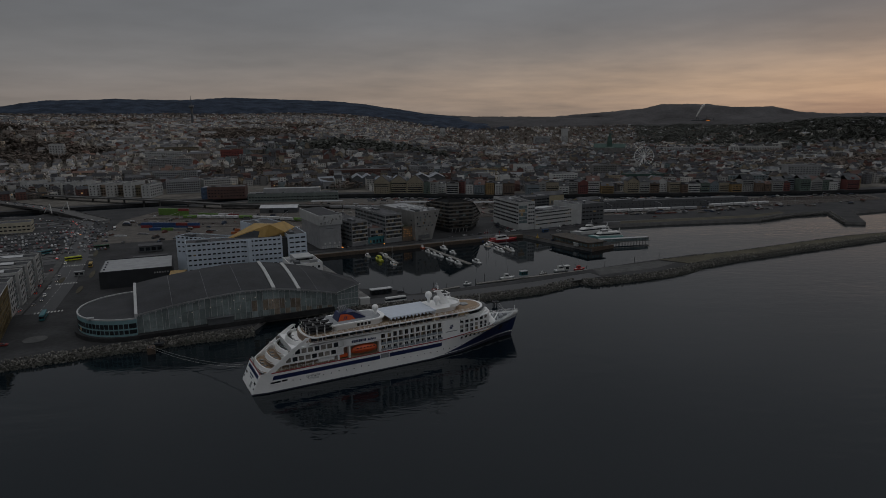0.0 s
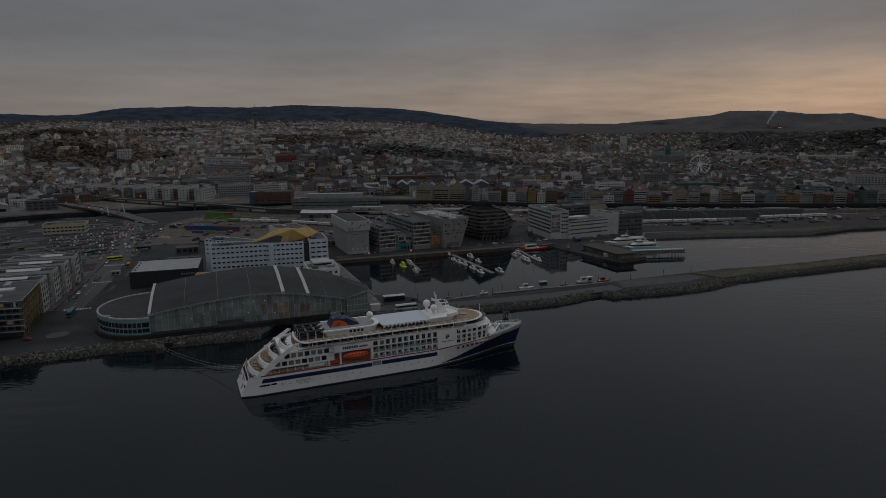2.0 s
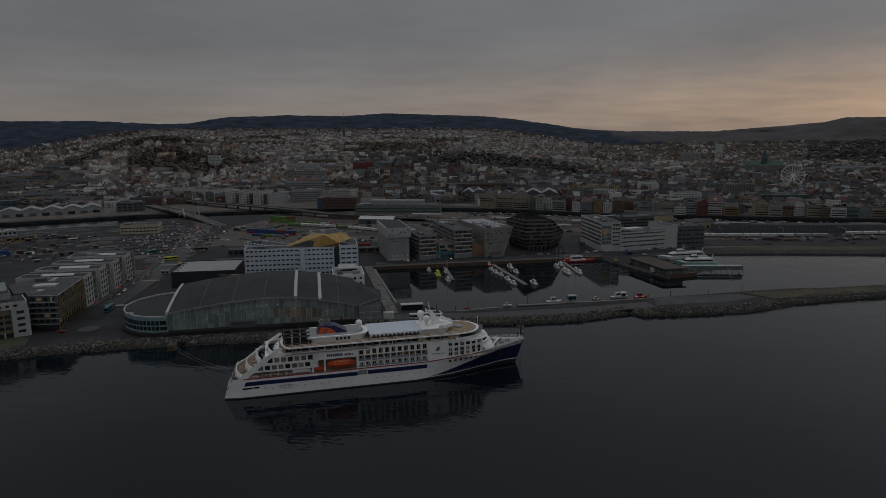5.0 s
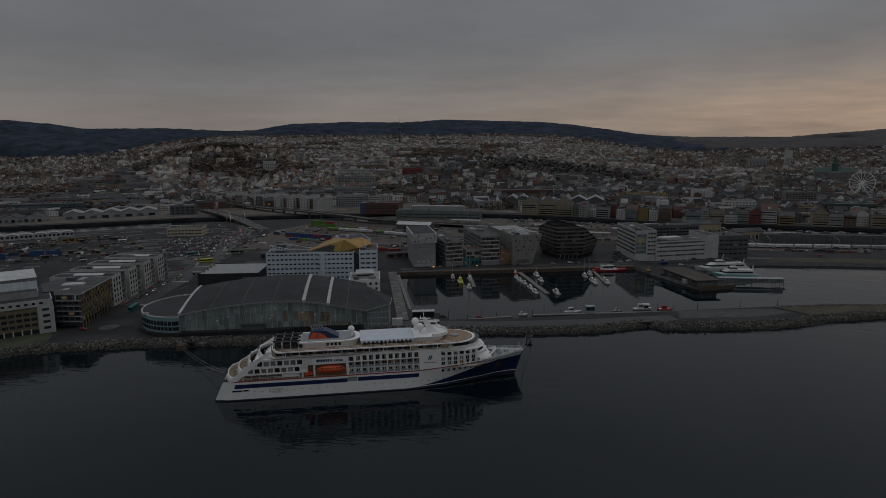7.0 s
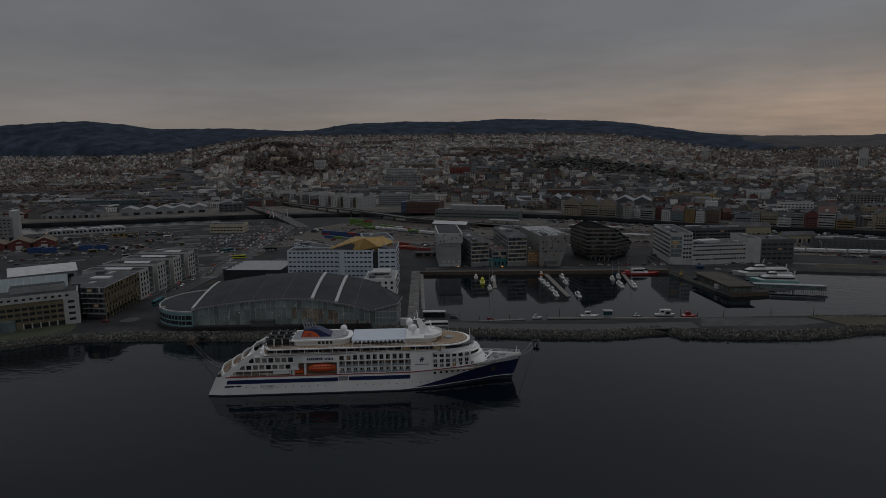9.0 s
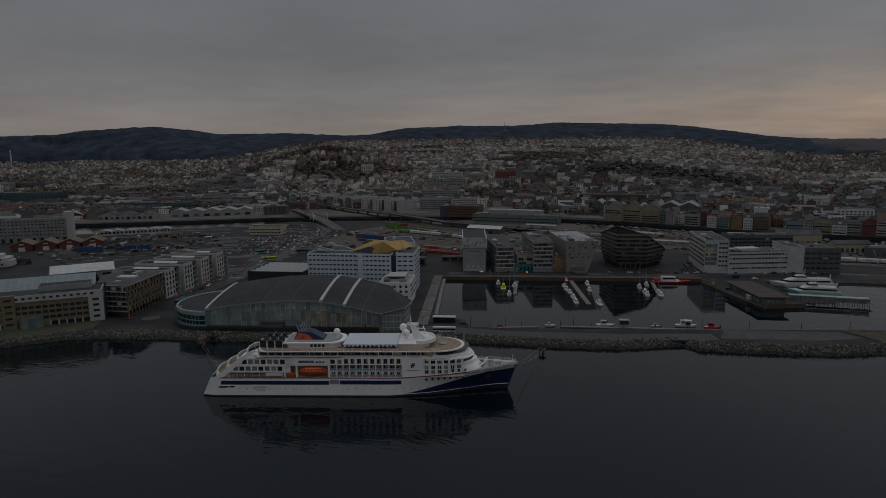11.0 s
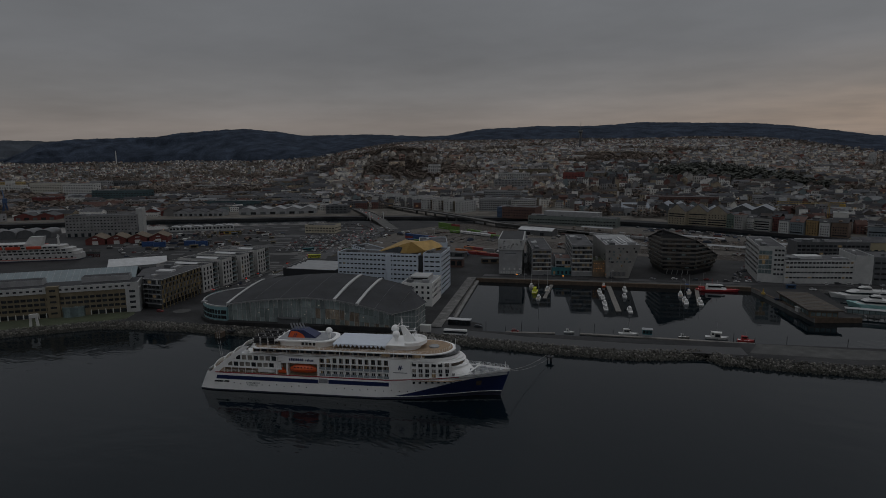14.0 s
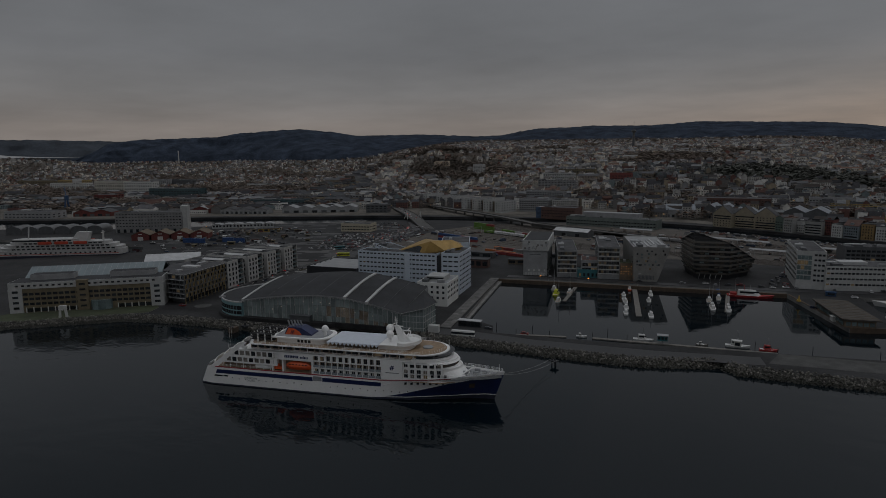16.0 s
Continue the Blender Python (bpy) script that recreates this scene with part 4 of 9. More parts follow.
    part("antennas", s, HULLWHITE, mast)
    s = Mesh()
    s.tube((104.2, 0, 20.2), (104.2, 0, 20.75), 2.2, 20)
    part("whirlpool", s, STEEL, ship, "round whirlpool on the sun deck")
    s = Mesh()
    for k in range(22):
        w = radians(-80 + k * 160 / 21)
        s.tube((101.5 + 9.8 * math.cos(w), 9.4 * math.sin(w), 20.2), (101.5 + 9.8 * math.cos(w), 9.4 * math.sin(w), 21.3), 0.07, 4)
    part("sun_deck_screen", s, HULLWHITE, ship)

    # racks of black inflatable boats on the aft top deck
    rng = random.Random(3)
    for x in (25.5, 29.0, 32.4):
        for y in (-6.4, -1.2, 4.2):
            s = Mesh()
            for xx in (x - 0.3, x + 2.8):
                for yy in (y - 1.5, y + 1.5):
                    s.tube((xx, yy, 20.2), (xx, yy, 24.0), 0.09, 4)
                for lv in range(3):
                    s.tube((xx, y - 1.6, 20.9 + lv * 1.15), (xx, y + 1.6, 20.9 + lv * 1.15), 0.08, 4)
            part("boat_rack", s, HULLWHITE, ship, "white rack for inflatable boats")
            for lv in range(3):
                s = Mesh()
                z = 21.25 + lv * 1.15
                j = rng.uniform(-0.3, 0.3)
                for yy in (y - 0.85, y + 0.85):
                    s.tube((x - 0.8 + j, yy, z), (x + 2.5 + j, yy, z), 0.3, 7)
                    s.tube((x + 2.5 + j, yy, z), (x + 3.5 + j, y + (yy - y) * 0.2, z + 0.25), 0.3, 7)
                s.box(x - 0.6 + j, x + 2.6 + j, y - 0.7, y + 0.7, z - 0.15, z)
                part("inflatable_boat", s, RUBBER, ship, "black inflatable boat")

    # lifeboat and rescue boat in the starboard and port bays
    for sgn in (-1, 1):
        s = Mesh()
        n = 14
        secs = []
        for i in range(n + 1):
            u = i / n
            x = 42.6 + 12.0 * u
            w = 1.75 * (1 - abs(2 * u - 1) ** 3.2) + 0.12
            hgt = 1.0 * (1 - abs(2 * u - 1) ** 4) + 0.1
            secs.append([(x, sgn * 9.4 + w * math.cos(radians(a)), 11.25 + (1.75 * hgt if a < 180 else 1.75 * (0.55 + 0.45 * hgt)) * math.sin(radians(a))) for a in range(0, 360, 30)])
        for p, q in zip(secs, secs[1:]):
            for k in range(12):
                s.face(p[k], p[(k + 1) % 12], q[(k + 1) % 12], q[k])
        boat = part("lifeboat", s, ORANGE, ship, "orange enclosed lifeboat hanging in its davits", smooth=True)
        s = Mesh()
        s.box(44.0, 53.4, min(sgn * 11.12, sgn * 11.18), max(sgn * 11.12, sgn * 11.18), 10.95, 11.15)
        part("rubbing_strake", s, RED, boat)
        for k in range(6):
            part("window", pane(0.7, 0.4, GLASS), None, boat, at=pose(45.2 + k * 1.5, sgn * 10.98, 12.15, 0, 0, 0 if sgn < 0 else 180))
        s = Mesh()
        s.prism([(37.3, sgn * 9.4 - 1), (40.6, sgn * 9.4 - 1), (41.2, sgn * 9.4), (40.6, sgn * 9.4 + 1), (37.3, sgn * 9.4 + 1)], 9.3, 10.4)
        s.box(38.0, 39.4, sgn * 9.4 - 0.6, sgn * 9.4 + 0.6, 10.4, 11.4)
        part("rescue_boat", s, ORANGE, ship, "small orange rescue boat")
        s = Mesh()
        s.prism([(28.0, sgn * 9.5 - 0.9), (34.5, sgn * 9.5 - 0.9), (35.4, sgn * 9.5), (34.5, sgn * 9.5 + 0.9), (28.0, sgn * 9.5 + 0.9)], 9.2, 10.5)
        part("tender", s, HULLWHITE, ship, "white tender on the promenade deck")
    return ship


SHIP = cruise_ship()

# painted words on the stern quarter
for word, x0, z0, size_ in (("EXPEDITION", 22.2, 3.75, 1.12), ("CRUISES", 23.5, 2.65, 1.12)):
    cu = bpy.data.curves.new("lettering", "FONT")
    cu.body, cu.size, cu.extrude = word, size_, 0.02
    tmp = bpy.data.objects.new("lettering", cu)
    me = bpy.data.meshes.new_from_object(tmp)
    bpy.data.objects.remove(tmp)
    me.materials.clear()
    me.materials.append(STEEL)
    ys = [hull_point(xx, -1, (z0 + 2.1) / (sheer(xx) + 1.5))[1] for xx in (x0, x0 + 8)]
    part("lettering", me, None, SHIP, "grey painted words on the hull", at=pose(x0, ys[0] - 0.05, z0, 90, 0, math.degrees(math.atan2(ys[1] - ys[0], 8))))
# mooring lines to the shore and to the dolphin
ROPE = mat("mooring_rope", (0.35, 0.35, 0.33), 0.8, var=0.1)


def mooring(a, b, sag):
    s = Mesh()
    pts = [Vector(a).lerp(Vector(b), i / 14) - Vector((0, 0, sag * 4 * (i / 14) * (1 - i / 14))) for i in range(15)]
    for p, q in zip(pts, pts[1:]):
        s.tube(p, q, 0.05, 5)
    return tagged(new("mooring_line", s.data("mooring_line", ROPE)), "pale mooring rope from the ship to the shore", "rope", "mooring lines")


mooring((-78, 256, 6.5), (-131, 288.6, 3.75), 2.0)
mooring((-77.5, 255, 6.0), (-132.4, 288.1, 3.75), 2.6)
mp = thing("mooring_platform", "small tarred timber mooring platform on the rock slope", "platform", pose(-131.6, 289, 0, 0, 0, 24))
s = Mesh()
s.box(-1.8, 1.8, -1.2, 3.5, -2.0, 3.0)
part("slab", s, QUAYWOOD, mp)
for x in (-0.9, 0.8):
    s = Mesh()
    s.tube((x, -0.4, 3.0), (x, -0.4, 3.7), 0.28, 8)
    s.tube((x, -0.4, 3.7), (x, -0.4, 3.85), 0.45, 8)
    part("bollard", s, BOOT, mp, "black iron bollard")
mooring((46.0, 309.5, 11.0), (39.5, 358, 3.2), 1.5)
mooring((45.5, 309.0, 10.6), (42.6, 358.4, 3.2), 2.2)

# ---- harbour buildings ----
PALEBLUE = mat("pale_blue_panels", (0.50, 0.56, 0.63), 0.45, var=0.06, scale=0.15)
GOLD = mat("golden_metal_cladding", (0.36, 0.23, 0.07), 0.45, 0.3, var=0.18, scale=0.25)
BLACKCLAD = mat("black_cladding", (0.022, 0.024, 0.028), 0.5, var=0.2, scale=0.2)
TEAL = mat("pale_teal_panels", (0.17, 0.29, 0.31), 0.5, var=0.12, scale=0.2)
CURTAIN = mat("tinted_curtain_glass", (0.125, 0.165, 0.17), 0.1, var=0.3, scale=0.15, spread=0.3, ior=1.6)
GREYPANEL = mat("grey_facade_panels", (0.265, 0.27, 0.275), 0.5, var=0.15, scale=0.2)
DARKPANEL = mat("dark_grey_panels", (0.085, 0.09, 0.096), 0.5, var=0.2, scale=0.2)
LIGHTPANEL = mat("light_grey_panels", (0.40, 0.405, 0.40), 0.5, var=0.12, scale=0.2)
TURQ = mat("turquoise_panels", (0.03, 0.14, 0.16), 0.4, var=0.12, scale=0.3)
BRICK = mat("yellow_brick", (0.155, 0.128, 0.082), 0.8, var=0.2, scale=0.3)
SLAT = mat("ochre_slats", (0.23, 0.17, 0.08), 0.6, var=0.2, scale=0.6, spread=0.35)
BLUEROOF = mat("pale_green_glazed_roof", (0.14, 0.18, 0.195), 0.3, var=0.12, scale=0.2)
BROWNWOOD = mat("weathered_brown_timber", (0.13, 0.10, 0.07), 0.8, var=0.25, scale=0.4)
REDWOOD = mat("falu_red_boards", (0.13, 0.032, 0.027), 0.75, var=0.2, scale=0.3)
REDBRICK = mat("dark_red_brick", (0.10, 0.055, 0.045), 0.8, var=0.2, scale=0.3)
GREENGLASS = mat("sea_green_glass_panels", (0.135, 0.16, 0.15), 0.3, var=0.2, scale=0.2)
WHITEROOF = mat("white_sheet_roof", (0.44, 0.445, 0.45), 0.5, var=0.15, scale=0.2)


def block(name, label, x, y, ang, w, d, h, wall, roof=ROOFGREY, z0=2.6, rows=(), front=None, right=None, left=None, lit=0.05, parapet=0.7, units=3, category="building", group="", taper=None, seed=1):
    """A flat-roofed house with its front-left corner at (x, y); rows: heights of the windows; front, right, left: (count, width, height)."""
    rng = random.Random(seed)
    far = math.hypot(x - 100, y - 50) > 1060
    b = thing(name, label, category, pose(x, y, z0, 0, 0, ang), group)
    s = Mesh()
    out = [(0, 0), (w, 0), (w, d), (0, d)]
    base = taper or out
    s.prism(base, -0.4, h - parapet, top=out)
    part("wall", s, wall, b)
    s = Mesh()
    t = 0.35
    for q in ([(0, 0), (w, 0), (w, t), (0, t)], [(0, d - t), (w, d - t), (w, d), (0, d)], [(0, t), (t, t), (t, d - t), (0, d - t)], [(w - t, t), (w, t), (w, d - t), (w - t, d - t)]):
        s.prism(q, h - parapet, h)
    part("parapet", s, wall, b)
    s = Mesh()
    s.box(t, w - t, t, d - t, h - parapet, h - parapet + 0.15)
    part("roof", s, roof, b)
    for i in range(units):
        s = Mesh()
        uw, ud, uh = rng.uniform(1.5, w * 0.22 + 1.5), rng.uniform(1.5, d * 0.2 + 1.5), rng.uniform(0.8, 2.2)
        ux, uy = rng.uniform(1.5, max(1.6, w - uw - 1.5)), rng.uniform(1.5, max(1.6, d - ud - 1.5))
        s.box(ux, ux + uw, uy, uy + ud, h - parapet + 0.1, h - parapet + uh)
        s.box(ux + 0.2, ux + uw - 0.2, uy + 0.2, uy + ud - 0.2, h - parapet + uh, h - parapet + uh + 0.15)
        part("roof_unit", s, (GREYPANEL, DARKPANEL, METAL)[i % 3], b)
    if front:
        window_rows(b, 0.6, 0, 0, w - 1.2, rows, *front, lit=lit, rng=rng, joined=far)
    if right:
        window_rows(b, w, 0.6, 90, d - 1.2, rows, *right, lit=lit, rng=rng, joined=far)
    if left:
        window_rows(b, 0, d - 0.6, -90, d - 1.2, rows, *left, lit=lit, rng=rng, joined=far)
    return b


# -- the swimming hall with its long curved roof --
def roof_front(u):
    return float(np.interp(u, [0, 15, 30, 50, 68, 81, 92, 103], [12.2, 14.6, 16.4, 17.9, 17.3, 15.2, 12.9, 10.2]))


HALLGLASS = mat("pale_hall_glass", (0.205, 0.245, 0.243), 0.06, var=0.22, scale=0.12, spread=0.3, ior=1.6)
HALLLAMP = mat("pool_hall_lamp", (0.8, 0.75, 0.65), 0.4, emit=((1.0, 0.82, 0.55), 0.16))
HALLWARM = mat("hall_glass_over_warm_interior", (0.185, 0.160, 0.130), 0.07, var=0.5, scale=0.3, spread=0.5, emit=((1.0, 0.7, 0.45), 0.006))


def swimming_hall():
    b = thing("swimming_hall", "long swimming hall with dark curved roof and tall glass front", "swimming hall", pose(-144.6, 304.9, 2.6, 0, 0, 24.4))
    D = 46.0
    lift = lambda v: 5.4 * math.sin(math.pi / 2 * min(1.0, v / D))
    us = [103 * i / 40 for i in range(41)]
    vs = [D * k / 10 for k in range(11)]
    s = Mesh()
    for dz in (0, -0.5):
        for u in us:
            for v in vs:
                s.v.append((u, v - 0.8 if v == 0 else v, roof_front(u) + lift(v) + dz))
    n = 11
    for i in range(40):
        for k in range(10):
            p = i * n + k
            s.f.append((p, p + n, p + n + 1, p + 1))
            q = p + 41 * n
            s.f.append((q, q + 1, q + n + 1, q + n))
            s.m += [0, 0]
    part("roof", s, ROOFDARK, b, "dark grey curved roof membrane", smooth=True)
    s = Mesh()
    for u, uu in zip(us, us[1:]):
        s.face((u, -0.85, roof_front(u) - 0.75), (uu, -0.85, roof_front(uu) - 0.75), (uu, -0.85, roof_front(uu) + 0.1), (u, -0.85, roof_front(u) + 0.1))
    part("eaves_board", s, GREYPANEL, b, "pale grey eaves edge")
    # pale ribs that run up the roof
    for u, wd in ((0.0, 0.7), (68.0, 0.9), (81.5, 0.9)):
        s = Mesh()
        for v, vv in zip(vs, vs[1:]):
            z, zz = roof_front(u) + lift(v), roof_front(u) + lift(vv)
            for o0, o1 in ((-wd, wd),):
                s.face((u + o0, v - 0.8, z + 0.55), (u + o1, v - 0.8, z + 0.55), (u + o1, vv - 0.8, zz + 0.55), (u + o0, vv - 0.8, zz + 0.55))
                s.face((u + o0, v - 0.8, z - 0.2), (u + o0, v - 0.8, z + 0.55), (u + o0, vv - 0.8, zz + 0.55), (u + o0, vv - 0.8, zz - 0.2))
                s.face((u + o1, v - 0.8, z - 0.2), (u + o1, vv - 0.8, zz - 0.2), (u + o1, vv - 0.8, zz + 0.55), (u + o1, v - 0.8, z + 0.55))
        s.box(u - wd, u + wd, -1.0, -0.6, roof_front(u) - 1.0, roof_front(u) + 0.55)
        part("roof_rib", s, LIGHTPANEL, b, "pale metal roof rib")
    for u in (17, 34, 51, 92):
        s = Mesh()
        for v, vv in zip(vs, vs[1:]):
            z, zz = roof_front(u) + lift(v) + 0.12, roof_front(u) + lift(vv) + 0.12
            s.face((u - 0.12, v - 0.6, z), (u + 0.12, v - 0.6, z), (u + 0.12, vv - 0.6, zz), (u - 0.12, vv - 0.6, zz))
        part("roof_seam", s, DARKPANEL, b)
    # glass front, pane by pane, with slim mullions
    rng = random.Random(8)
    nu = 35
    for i in range(nu):
        u0, u1 = 103 * i / nu, 103 * (i + 1) / nu
        for f0, f1 in ((0.0, 0.33), (0.33, 0.68), (0.68, 1.0)):
            s = Mesh()
            za, zb = roof_front(u0) - 0.7, roof_front(u1) - 0.7
            s.v = [(u0 + 0.08, 0, za * f0), (u1 - 0.08, 0, zb * f0), (u1 - 0.08, 0, zb * f1 - 0.1), (u0 + 0.08, 0, za * f1 - 0.1)]
            s.v += [(x, y + 0.12, z) for x, y, z in s.v]
            s.f = [(0, 1, 2, 3), (5, 4, 7, 6), (3, 2, 6, 7), (0, 3, 7, 4), (1, 5, 6, 2)]
            s.m = [0] * 5
            part("pane", s, HALLWARM if (i > 22 and f0 < 0.3 and i % 2) or (18 < i < 28 and 0.3 < f0 < 0.6 and i % 5) else HALLGLASS, b)
        s = Mesh()
        s.box(u0 - 0.09, u0 + 0.09, -0.22, 0.2, 0, roof_front(u0) - 0.6)
        part("mullion", s, LIGHTPANEL, b)
    s = Mesh()
    s.prism([(0, 0.5), (103, 0.5), (103, D), (0, D)], -0.3, 8.5)
    part("hall_wall", s, DARKPANEL, b, "shaded inner wall behind the glass")
    s = Mesh()
    for u, uu in zip(us, us[1:]):
        s.face((uu, D, 0), (u, D, 0), (u, D, roof_front(u) + lift(D)), (uu, D, roof_front(uu) + lift(D)))
    for i in range(10):
        s.face((0, vs[i + 1], 0), (0, vs[i], 0), (0, vs[i], roof_front(0) + lift(vs[i])), (0, vs[i + 1], roof_front(0) + lift(vs[i + 1])))
        s.face((103, vs[i], 0), (103, vs[i + 1], 0), (103, vs[i + 1], roof_front(103) + lift(vs[i + 1])), (103, vs[i], roof_front(103) + lift(vs[i])))
    part("wall", s, GREYPANEL, b)
    for u, z in ((20, 7.5), (35, 11.0), (49, 7.6), (50, 9.4), (67, 10.5), (74, 9.0), (85, 7.5), (26, 9.5), (30, 12.4), (45, 9.0), (47, 13.2), (41, 13.2), (52, 13.4), (58, 13.3), (63, 6.0)):
        s = Mesh()
        s.box(u - 0.25, u + 0.25, -0.16, -0.08, z - 0.2, z + 0.2)
        part("lamp", s, HALLLAMP, b, "lamp behind the glass")
    for k in range(40):
        u = 1.5 + 2.58 * k
        s = Mesh()
        s.box(u - 0.28, u + 0.28, -0.95, -0.86, roof_front(u) - 1.25, roof_front(u) - 0.8)
        part("eaves_bracket", s, LIGHTPANEL, b)
    for k in range(17):
        u = 12 + 5.3 * k
        s = Mesh()
        s.tube((u, -0.3, 0.3), (u + 2.4, -0.3, roof_front(u) - 1.0), 0.11, 5)
        part("brace", s, GREYPANEL, b)
    # dark entrance boxes in front
    s = Mesh()
    s.box(33, 46, -3.0, 0, -0.2, 5.2)
    s.box(32.6, 46.4, -3.4, 0, 5.2, 5.6)
    part("porch", s, DARKPANEL, b, "dark entrance porch")
    # rounded low end with ribbon windows
    ring = [(-1.5 + 26.3 * math.cos(radians(a)), 26 + 28.5 * math.sin(radians(a))) for a in range(90, 275, 5)]
    ring[-1] = (0, -2.3)
    s = Mesh()
    s.prism(ring[::1] + [(0, 54.5)], -0.3, 10.4)
    part("round_end_wall", s, TEAL, b, "pale teal rounded end wall")
    s = Mesh()
    s.prism([((x - 0) * 0.97, 26 + (y - 26) * 0.97) for x, y in ring] + [(0, 53)], 10.2, 10.55)
    part("round_end_roof", s, ROOFDARK, b, "dark flat roof with pale rim")
    s = Mesh()
    for (ax, ay), (bx, by) in zip(ring, ring[1:]):
        c = lambda x, y, k: (-1.5 + (x + 1.5) * k, 26 + (y - 26) * k)
        s.prism([(ax, ay), (bx, by), c(bx, by, 0.975), c(ax, ay, 0.975)], 10.4, 11.1)
    part("rim", s, LIGHTPANEL, b, "pale roof rim")
    for (ax, ay), (bx, by) in list(zip(ring, ring[1:]))[14:]:
        mx, my = (ax + bx) / 2, (ay + by) / 2
        L = math.hypot(bx - ax, by - ay)
        for z, h in ((4.3, 2.0), (7.3, 2.4)):
            part("window", pane(L - 0.45, h, LIT if rng.random() < 0.05 else GLASS), None, b, at=pose(mx, my, z, 0, 0, math.degrees(math.atan2(by - ay, bx - ax))))
    s = Mesh()
    s.box(-22, -19, 6, 8.5, 10.5, 11.5)
    part("roof_unit", s, GREYPANEL, b)
    s = Mesh()
    s.prism([(-1.5 + (x + 1.5) * 1.07, 26 + (y - 26) * 1.06) for x, y in ring[12:-1]] + [(0, -3.9), (60, -3.9), (62, -1.6), (101, -1.6), (101, 0.3), (0, 0.3)], -0.5, 2.2)
    part("terrace", s, ASPHALT, b, "low dark terrace round the hall")
    # lower glazed block at the other end
    s = Mesh()
    s.prism([(103.1, -0.5), (115.5, -0.5), (117, 17), (103.1, 30)], -0.3, [9.9, 13.6, 12.8, 13.6])
    part("glass_block", s, HALLGLASS, b, "glazed corner block under a rising eave")
    s = Mesh()
    tips = [(102.2, -1.2, 10.5), (116.6, -1.4, 14.3), (117.9, 17.6, 13.4), (102.2, 40, 15.6)]
    s.face(*tips)
    s.face(*[(x, y, z - 0.5) for x, y, z in tips[::-1]])
    for (p, q) in zip(tips, tips[1:] + tips[:1]):
        s.face((*p[:2], p[2] - 0.5), (*q[:2], q[2] - 0.5), q, p)
    part("low_roof", s, ROOFDARK, b, "thin dark sloping roof of the corner block")
    s = Mesh()
    s.tube((102.4, -1.45, 10.25), (116.6, -1.65, 14.05), 0.22, 4)
    s.tube((116.6, -1.65, 14.05), (118.0, 17.6, 13.15), 0.22, 4)
    part("eaves_board", s, LIGHTPANEL, b, "pale eaves edge")
    for z in (2.2, 5.6, 9.0):
        s = Mesh()
        s.box(103.2, 115.6, -0.62, -0.5, z, z + 0.3)
        s.prism([(115.55, -0.6), (115.7, -0.6), (117.15, 17), (117.0, 17)], z, z + 0.3)
        part("transom", s, LIGHTPANEL, b)
    for k in range(7):
        s = Mesh()
        s.box(103.5 + k * 2, 103.65 + k * 2, -0.66, -0.5, 0, 9.9 + k * 0.58)
        part("mullion", s, LIGHTPANEL, b)
    for k in range(1, 7):
        s = Mesh()
        s.box(115.55 + k * 0.2, 115.75 + k * 0.2, -0.5 + k * 2.5, -0.35 + k * 2.5, 0, 13.4 - k * 0.1)
        part("mullion", s, LIGHTPANEL, b)
    s = Mesh()
    s.box(117.5, 123.5, 1.5, 4.5, -0.2, 4.0)
    part("kiosk", s, WHITE, b, "small white kiosk")


swimming_hall()

